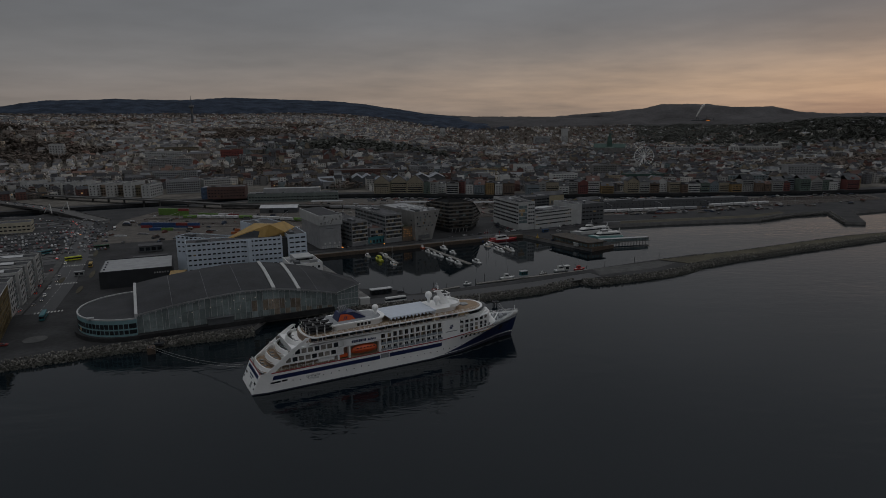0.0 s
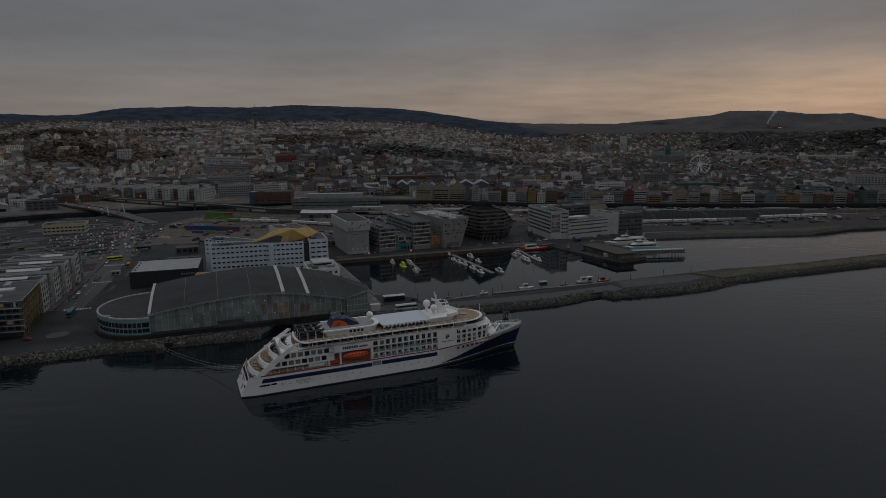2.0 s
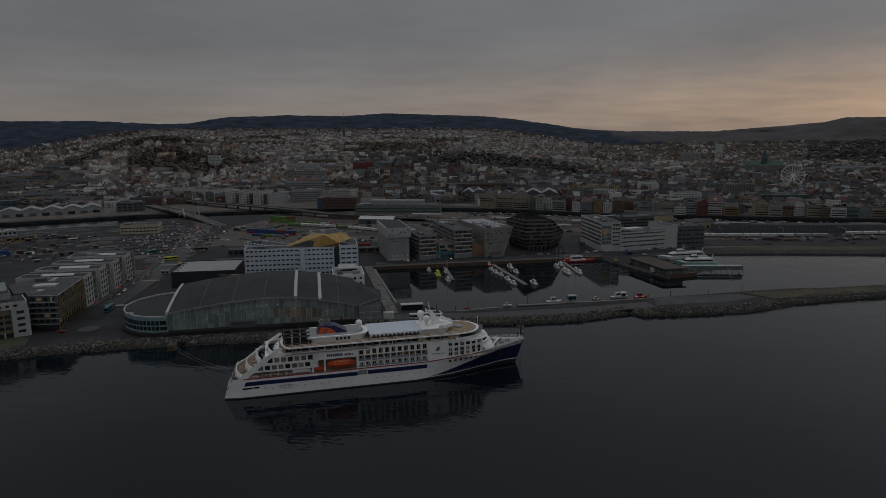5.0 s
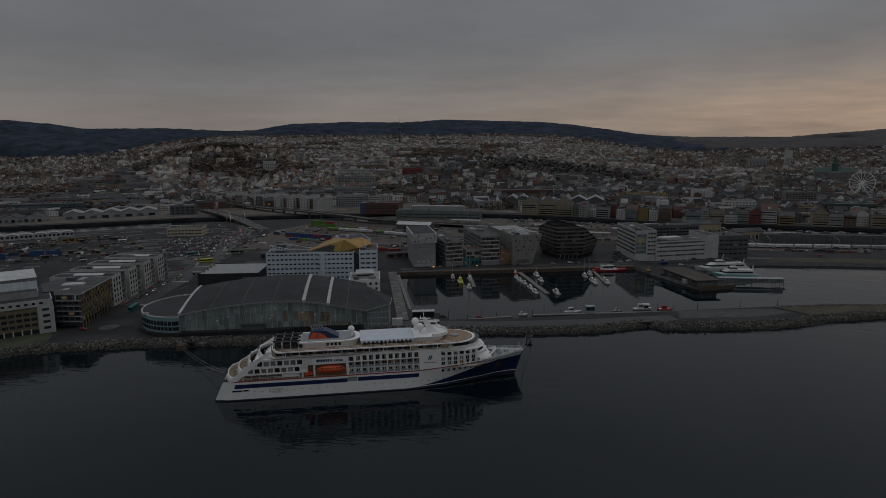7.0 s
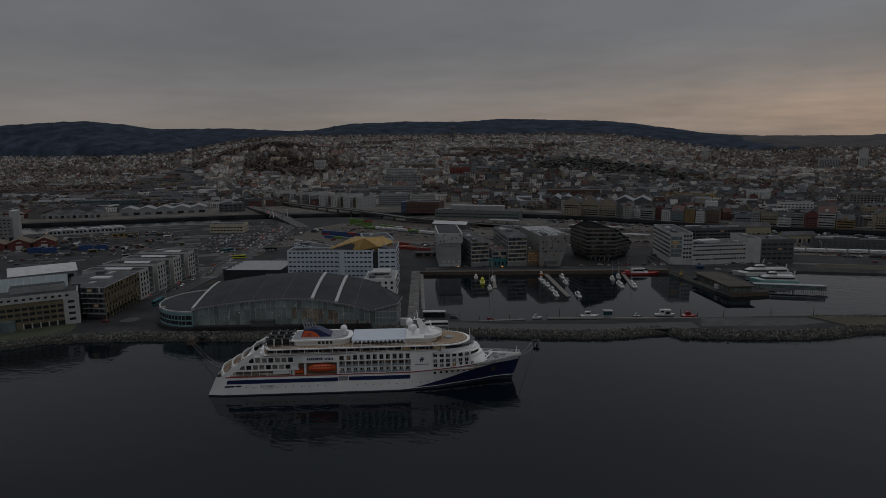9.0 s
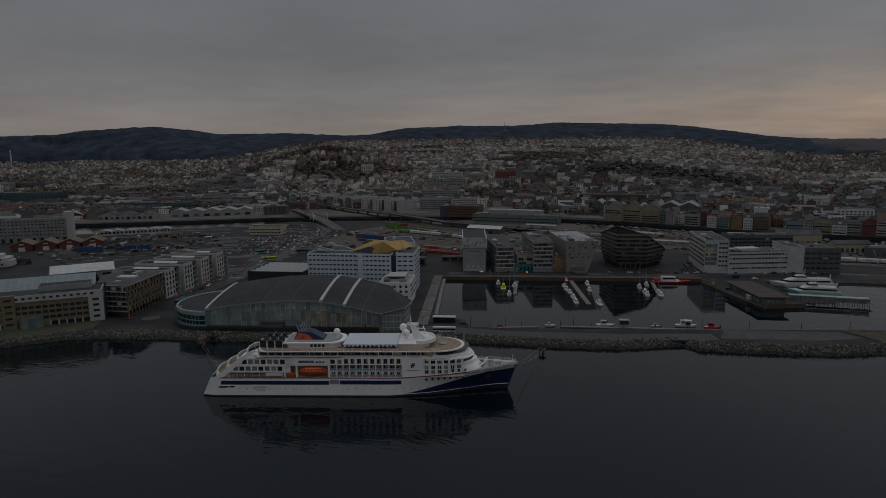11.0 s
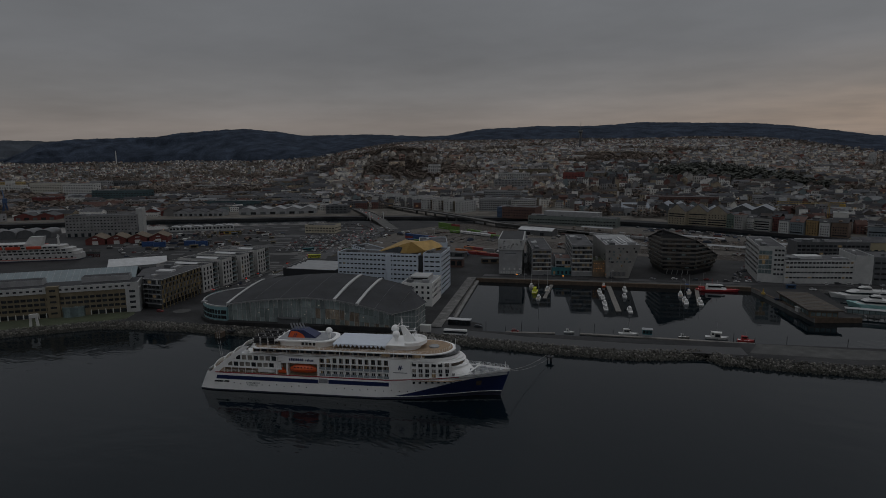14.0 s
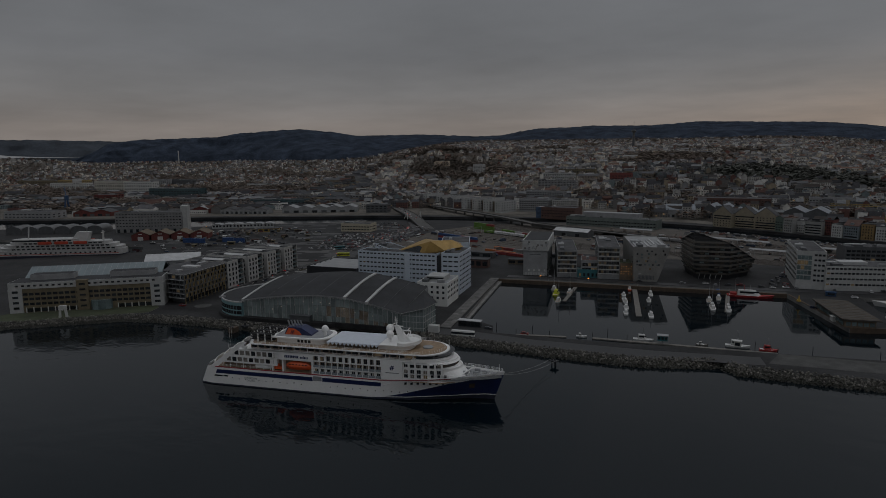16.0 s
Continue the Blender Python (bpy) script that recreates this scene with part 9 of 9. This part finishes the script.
for k in range(40):
    f = k / 39
    x, y = -88 + 270 * f, 520 + 121 * f + rng.uniform(-2.5, 3)
    if rng.random() < 0.45:
        car(x, y, 24 + rng.choice((0, 180, 90)), 2.68, False, "parked car on the quay street", "cars on the quay")
for k in range(24):
    car(82 + rng.uniform(-12, 7), 600 + k * 2.9 + rng.uniform(-1, 1), rng.choice((20, 110)), 2.66, False, "parked car beside the white office", "cars beside the office")
for k in range(14):
    car(-480 + rng.uniform(-60, 60), 430 + rng.uniform(-40, 90), rng.choice((45, 135)), 2.64, False, "parked car in the harbour yard", "cars in the harbour yard")
for x, y in ((-206, 296), (-16, 381), (6, 385), (113, 545), (122, 556), (128, 592), (250, 672), (330, 690)):
    car(x, y, 25, 2.7, False, "parked car near the water", "cars near the water")


def bus(label, x, y, ang, m, L=12.0, z=2.68, name="bus"):
    b = thing(name, label, "bus", pose(x, y, z, 0, 0, ang))
    s = Mesh()
    s.box(-L / 2, L / 2, -1.25, 1.25, 0.35, 1.35)
    s.prism([(-L / 2, -1.25), (L / 2, -1.25), (L / 2, 1.25), (-L / 2, 1.25)], 2.55, 3.25, top=[(-L / 2 + 0.2, -1.1), (L / 2 - 0.4, -1.1), (L / 2 - 0.4, 1.1), (-L / 2 + 0.2, 1.1)])
    part("body", s, m, b)
    s = Mesh()
    s.box(-L / 2 + 0.05, L / 2 - 0.05, -1.22, 1.22, 1.35, 2.55)
    part("window_band", s, GLASS, b)
    for wx in (-L * 0.3, L * 0.33):
        for wy in (-1.1, 1.1):
            s = Mesh()
            s.tube((wx, wy - 0.15, 0.5), (wx, wy + 0.15, 0.5), 0.5, 10)
            part("wheel", s, RUBBER, b)
    return b


bus("turquoise city bus in the street", -213, 341, 113, TURQ, 13)
bus("white coach parked on the mole", -18, 361, 24, BOATWHITE, 13)
bus("yellow-green city bus in the street", -280, 494, 40, LIME, 12)
bus("yellow delivery truck in the street", -254, 470, 113, YELLOW, 8, name="truck")
bus("dark green bus in the street", -282, 542, 25, mat("dark_green_paint", (0.04, 0.10, 0.05), 0.4), 12)
bus("white lorry on the street", -318, 640, 115, BOATWHITE, 10, name="lorry")
bus("blue city bus by the parking", -318, 520, 70, TURQ, 12)


def container(x, y, ang, j, level=0, L=12.2):
    names = ("blue", "green", "dark red", "white", "orange", "grey")
    b = thing("container", names[j] + " steel shipping container in the railway yard", "container", pose(x, y, 2.7 + 2.65 * level, 0, 0, ang), "containers in the railway yard")
    s = Mesh()
    s.box(0, L, 0, 2.45, 0, 2.6)
    part("shell", s, BOXES[j], b)
    s = Mesh()
    for k in range(1, 10):
        s.box(L * k / 10 - 0.12, L * k / 10 + 0.12, -0.06, 0, 0.15, 2.45)
    part("corrugation", s, BOXES[j], b)


BOXES = [mat("container_" + n_, c, 0.5, var=0.15, scale=0.4) for n_, c in (("blue", (0.02, 0.06, 0.17)), ("green", (0.10, 0.19, 0.035)), ("red", (0.20, 0.03, 0.03)), ("white", (0.50, 0.50, 0.50)), ("orange", (0.38, 0.11, 0.03)), ("grey", (0.2, 0.2, 0.2)))]
for k in range(5):
    for lv in range(2):
        container(-296 + 12.6 * k, 650 - 1.5 * k, -5, 0 if (k + lv) % 4 else 2, lv)
for k in range(3):
    container(-280 + 13 * k, 632 - 2 * k, 2, (0, 1, 5)[k])
for k in range(3):
    for lv in range(3):
        container(-316 + 12.6 * k, 742 - 3 * k, -8, (1, 1, 1, 1, 2)[(k + lv) % 5], lv)
for k in range(4):
    container(-268 + 12.8 * k, 738 - 4 * k, -14, (1, 1, 3, 2)[k])
for k in range(3):
    container(-188 + 12.8 * k, 600 - 1.4 * k, 4, 4)
    container(-190 + 12.8 * k, 618 - 1.4 * k, 4, (4, 2, 5)[k])
for k in range(3):
    container(-170 + 14 * k, 592, 5, 2)
for x, y in ((-486, 446), (-452, 476), (-500, 440), (-466, 470)):
    container(x, y, 45, 0)
    container(x, y, 45, 0, 1)


def wagon(x, y, ang, m, L=15.0):
    b = thing("rail_wagon", "white covered goods wagon standing on the tracks", "wagon", pose(x, y, 2.7, 0, 0, ang), "goods wagons")
    s = Mesh()
    s.prism([(0, 0), (L, 0), (L, 2.7), (0, 2.7)], 1.0, 3.4)
    s.prism([(0, 0), (L, 0), (L, 2.7), (0, 2.7)], 3.4, 4.0, top=[(0, 0.7), (L, 0.7), (L, 2.0), (0, 2.0)])
    part("body", s, m, b)
    s = Mesh()
    s.box(-0.3, L + 0.3, 0.3, 2.4, 0.7, 1.0)
    for q in (2, 4, L - 4, L - 2):
        s.tube((q, 0.3, 0.45), (q, 2.4, 0.45), 0.45, 8)
    part("bogies", s, BLACKCLAD, b)
    part("lettering", pane(5, 0.8, GREYPANEL), None, b, at=pose(L / 2, 0, 2.4))


for k in range(9):
    f = k / 9
    wagon(-276 + 148 * f, 712 - 34 * f * f - 6 * f, -6 - 14 * f, BOXES[3] if k % 4 else BOXES[1], 15)
for k in range(8):
    wagon(186 + 17 * k, 704 + 2.9 * k, 9.5, BOXES[3] if k < 6 else GREYPANEL, 15.5)
for k in range(5):
    wagon(344 + 17 * k, 745 + 4 * k, 13, BOXES[3], 15.5)
RAIL = mat("rail_steel", (0.16, 0.14, 0.13), 0.4, 0.7, var=0.2)
for k in range(9):
    s = Mesh()
    ln = [(-330, 748 + 6 * k), (-200, 752 + 6.5 * k), (-60, 762 + 7 * k), (150, 752 + 7.0 * k), (330, 776 + 5.0 * k), (600, 816 + 2.4 * k)]
    for o in (0, 1.5):
        for (ax, ay), (bx, by_) in zip(ln, ln[1:]):
            s.prism([(ax, ay + o), (bx, by_ + o), (bx, by_ + o + 0.22), (ax, ay + o + 0.22)], 2.66, 2.88)
    structure("track_rails", s, "pair of steel rails in the yard", RAIL)
for k in range(7):
    s = Mesh()
    ln = [(-320, 716 - 9 * k), (-180, 694 - 9 * k + 8), (-60, 706 - 4 * k), (150, 722 - 4.5 * k), (330, 752 - 4.5 * k), (600, 822 - 4.0 * k)]
    for o in (0, 1.5):
        for (ax, ay), (bx, by_) in zip(ln, ln[1:]):
            s.prism([(ax, ay + o), (bx, by_ + o), (bx, by_ + o + 0.18), (ax, ay + o + 0.18)], 2.66, 2.86)
    structure("track_rails", s, "pair of steel rails in the yard", RAIL)


def street_lamp(x, y, h=9.0, lit=True, z=2.66, label="grey street lamp with glowing orange head"):
    b = thing("street_lamp", label, "street lamp", pose(x, y, z), "street lamps")
    s = Mesh()
    s.tube((0, 0, 0), (0, 0, h), 0.11, 6, 0.07)
    s.tube((0, 0, h), (1.3, 0, h + 0.3), 0.06, 5)
    part("pole", s, METAL, b)
    s = Mesh()
    s.box(0.8, 1.7, -0.2, 0.2, h + 0.12, h + 0.36)
    part("lamp_head", s, LAMP if lit else METAL, b)


for x, y in ((-36, 533), (-10, 556), (-70, 519)):
    sg = thing("warning_lamp", "orange lit warning lamp board on the quay", "lamp", pose(x, y, 2.7))
    s = Mesh()
    s.tube((0, 0, 0), (0, 0, 2), 0.08, 5)
    part("pole", s, METAL, sg)
    s = Mesh()
    s.box(-0.6, 0.6, -0.1, 0.1, 1.9, 2.5)
    part("lamp_head", s, LAMP, sg)
for x, y in ((-258, 410), (-282, 480), (-240, 370), (-310, 560), (-345, 640), (-205, 430), (-60, 514), (0, 541), (60, 568), (150, 622), (-560, 500), (-500, 560), (-110, 470), (-75, 400)):
    street_lamp(x, y, lit=(x in (-560, -310)))
rng = random.Random(31)
for k in range(14):
    a, rr = radians(rng.uniform(-48, 20)), rng.uniform(1100, 2700)
    x, y = 100 + rr * math.sin(a), 50 + rr * math.cos(a)
    street_lamp(x, y, 12, True, terrain(x, y), "street lamp with orange glow up in the town")

# bare trees and shrubs by the streets
NEAR = [(-262 - 6 * k, 372 + 15 * k, 2.6) for k in range(6)] + [(-150 + 17 * k, 800 - 2 * k, 2.6) for k in range(14)] + [(-520 + 9 * k, 520 + 2 * k, 2.6) for k in range(5)]
tagged(new("street_trees", plant(NEAR, 2, 44, 2.0, 6.0).data("street_trees", LEAF)), "thin bare late-autumn street trees and shrubs", "trees", kind="stuff")

for k in range(7):
    wagon(-120 + 17 * k, 776 - 1.2 * k, -2, GREYPANEL if k % 3 else BOXES[5], 15)
for x, y, L, a in ((-40, 800, 64, -4), (60, 786, 50, 2), (-150, 820, 40, 2), (20, 742, 40, 4)):
    pl = thing("platform_roof", "long low grey platform roof between the tracks", "canopy", pose(x, y, 2.66, 0, 0, a), "platform roofs")
    s = Mesh()
    s.gable(0, L, 0, 6, 4.0, 4.9, 0.3)
    part("roof", s, GREYPANEL, pl)
    for q in range(5):
        s = Mesh()
        s.tube((2 + q * (L - 4) / 4, 3, 0), (2 + q * (L - 4) / 4, 3, 4.2), 0.18, 5)
        part("post", s, METAL, pl)
# loose goods, trailers and cars that fill the yards
YARDMIX = mat("yard_goods_paint", (0.2, 0.2, 0.2), 0.55, var=0.2, scale=0.5, by="island", ramp=[(0.04, 0.04, 0.045), (0.26, 0.26, 0.25), (0.09, 0.09, 0.09), (0.11, 0.04, 0.03), (0.025, 0.04, 0.07), (0.14, 0.135, 0.12), (0.02, 0.02, 0.024), (0.38, 0.38, 0.38), (0.07, 0.05, 0.04), (0.03, 0.03, 0.033), (0.12, 0.12, 0.125)])


def yard_goods(poly, n, seed, sizes, ang, z=2.62, keep=()):
    rng = random.Random(seed)
    s = Mesh()
    xs, ys = [p[0] for p in poly], [p[1] for p in poly]
    tries = 0
    while n > 0 and tries < 9000:
        tries += 1
        x, y = rng.uniform(min(xs), max(xs)), rng.uniform(min(ys), max(ys))
        if not inside(x, y, poly) or any(inside(x, y, k) for k in keep) or noise.noise(Vector((x / 30, y / 18, seed))) < -0.12:
            continue
        n -= 1
        L, W, Hh = rng.choice(sizes)
        a = radians(ang + rng.choice((0, 0, 90)) + rng.uniform(-4, 4))
        c, d = math.cos(a), math.sin(a)
        ring_ = lambda l, w: [(x + p * c - q * d, y + p * d + q * c) for p, q in ((-l, -w), (l, -w), (l, w), (-l, w))]
        s.prism(ring_(L / 2, W / 2), z, z + Hh * 0.6)
        s.prism(ring_(L * 0.42, W * 0.46), z + Hh * 0.6, z + Hh, top=ring_(L * 0.30, W * 0.40))
    return s


CARISH = [(4.4, 1.8, 1.5), (4.2, 1.7, 1.45), (4.8, 1.9, 1.9), (6.5, 2.2, 2.7)]
GOODS = [(3, 2, 1.5), (6, 2.4, 2.6), (2, 1.4, 1.0), (1.2, 1.2, 0.9), (9, 2.5, 3.2), (12, 2.5, 1.4)]
for poly, n, seed, sizes, ang, lb in (
        ([(-330, 560), (-210, 560), (-110, 610), (-60, 660), (-60, 735), (-330, 735)], 120, 5, GOODS + CARISH, -8, "goods, trailers and cars in the railway yard"),
        ([(-150, 745), (60, 700), (190, 700), (330, 745), (380, 836), (110, 842), (0, 864), (-100, 872), (-150, 800)], 290, 15, GOODS + CARISH, 6, "cars, sleepers and goods between the tracks and the canal"),
        ([(-620, 440), (-430, 390), (-390, 480), (-440, 610), (-590, 600)], 150, 7, GOODS + CARISH, 45, "boats on trailers, pallets and cars in the west yard"),
        ([(200, 690), (330, 700), (600, 775), (600, 790), (330, 735), (200, 720)], 90, 9, CARISH + GOODS, 10, "cars and goods beside the station tracks"),
        ([(-100, 868), (0, 856), (110, 832), (389, 826), (600, 836), (600, 846), (389, 838), (110, 844), (0, 870), (-100, 882)], 190, 11, CARISH, 2, "white and dark cars parked along the canal")):
    tagged(new("yard_goods", yard_goods(poly, n, seed, sizes, ang, 2.66).data("yard_goods", YARDMIX)), lb, "vehicles", kind="stuff")
bays = Mesh()
rng = random.Random(88)
for i in range(26):
    for j in range(44):
        row = (i // 2) * 19.5 + (i % 2) * 5.4
        x, y = -345 - row * 0.55 + j * 2.75 * 0.83, 496 + row * 0.86 + j * 2.75 * 0.50
        if not inside(x, y, LOT) or rng.random() < 0.70 or inside(x, y, [(-440, 610), (-385, 632), (-400, 662), (-455, 640)]):
            continue
        a = radians(123 + rng.uniform(-2, 2))
        c, d = math.cos(a), math.sin(a)
        ring_ = lambda l, w: [(x + p * c - q * d, y + p * d + q * c) for p, q in ((-l, -w), (l, -w), (l, w), (-l, w))]
        bays.prism(ring_(2.15, 0.88), 2.75, 3.4)
        bays.prism(ring_(1.5, 0.82), 3.4, 4.0, top=ring_(1.0, 0.7))
tagged(new("parked_cars", bays.data("parked_cars", YARDMIX)), "rows of parked cars on the wet parking ground", "cars", kind="stuff")
# repaired and wet patches in the asphalt
PATCHED = mat("patched_asphalt", (0.03, 0.03, 0.03), 0.5, var=0.3, scale=0.1, by="island", ramp=[(0.018, 0.018, 0.019), (0.045, 0.044, 0.042), (0.024, 0.024, 0.026), (0.055, 0.052, 0.048)])
rng = random.Random(70)
s = Mesh()
for k in range(150):
    cx_, cy_ = rng.uniform(-600, -200), rng.uniform(390, 700)
    if not inside(cx_, cy_, [(-620, 440), (-430, 390), (-400, 470), (-240, 360), (-230, 400), (-300, 540), (-360, 690), (-520, 700)]):
        continue
    a = radians(33 + rng.uniform(-8, 8))
    l, w = rng.uniform(4, 22), rng.uniform(1.5, 7)
    c, d = math.cos(a), math.sin(a)
    s.prism([(cx_ + p * c - q * d, cy_ + p * d + q * c) for p, q in ((-l, -w), (l, -w * 0.8), (l * 0.9, w), (-l * 0.8, w * 0.9))], 2.58, 2.606 + 0.0004 * (k % 40))
structure("ground_patches", s, "dark and pale repair patches in the yard asphalt", PATCHED)
# catenary masts over the tracks
for k in range(14):
    x = -280 + 62 * k
    y = float(np.interp(x, [-320, -180, -60, 150, 330, 600], [690, 676, 692, 706, 736, 808]))
    cm = thing("catenary_mast", "thin grey catenary mast over the railway tracks", "mast", pose(x, y, 2.66), "catenary masts")
    s = Mesh()
    s.tube((0, 0, 0), (0, 0, 8), 0.14, 5)
    s.tube((0, 26, 0), (0, 26, 8), 0.14, 5)
    part("post", s, METAL, cm)
    s = Mesh()
    s.box(-0.12, 0.12, 0, 26, 7.4, 7.7)
    part("beam", s, METAL, cm)

# far arm of the fjord below the western hills
s = Mesh()
arm = [(-88, 4150), (-76, 4150), (-70.3, 4150), (-70.3, 4160), (-73.0, 4215), (-75, 4330), (-76.5, 4600), (-77.5, 4900), (-88, 4900)]
s.face(*[(100 + r_ * math.sin(radians(a_)), 50 + r_ * math.cos(radians(a_)), 96 + (r_ - 4150) * 0.0653) for a_, r_ in arm])
# matte and pale: the sky's reflection is painted into the water colour
FARWATER = mat("far_water_painted_sheen", (0.36, 0.355, 0.355), 1.0, var=0.08, scale=0.004, ior=1.05)
structure("water_far", s, "far arm of the fjord under the hills, sky reflection painted pale", FARWATER)
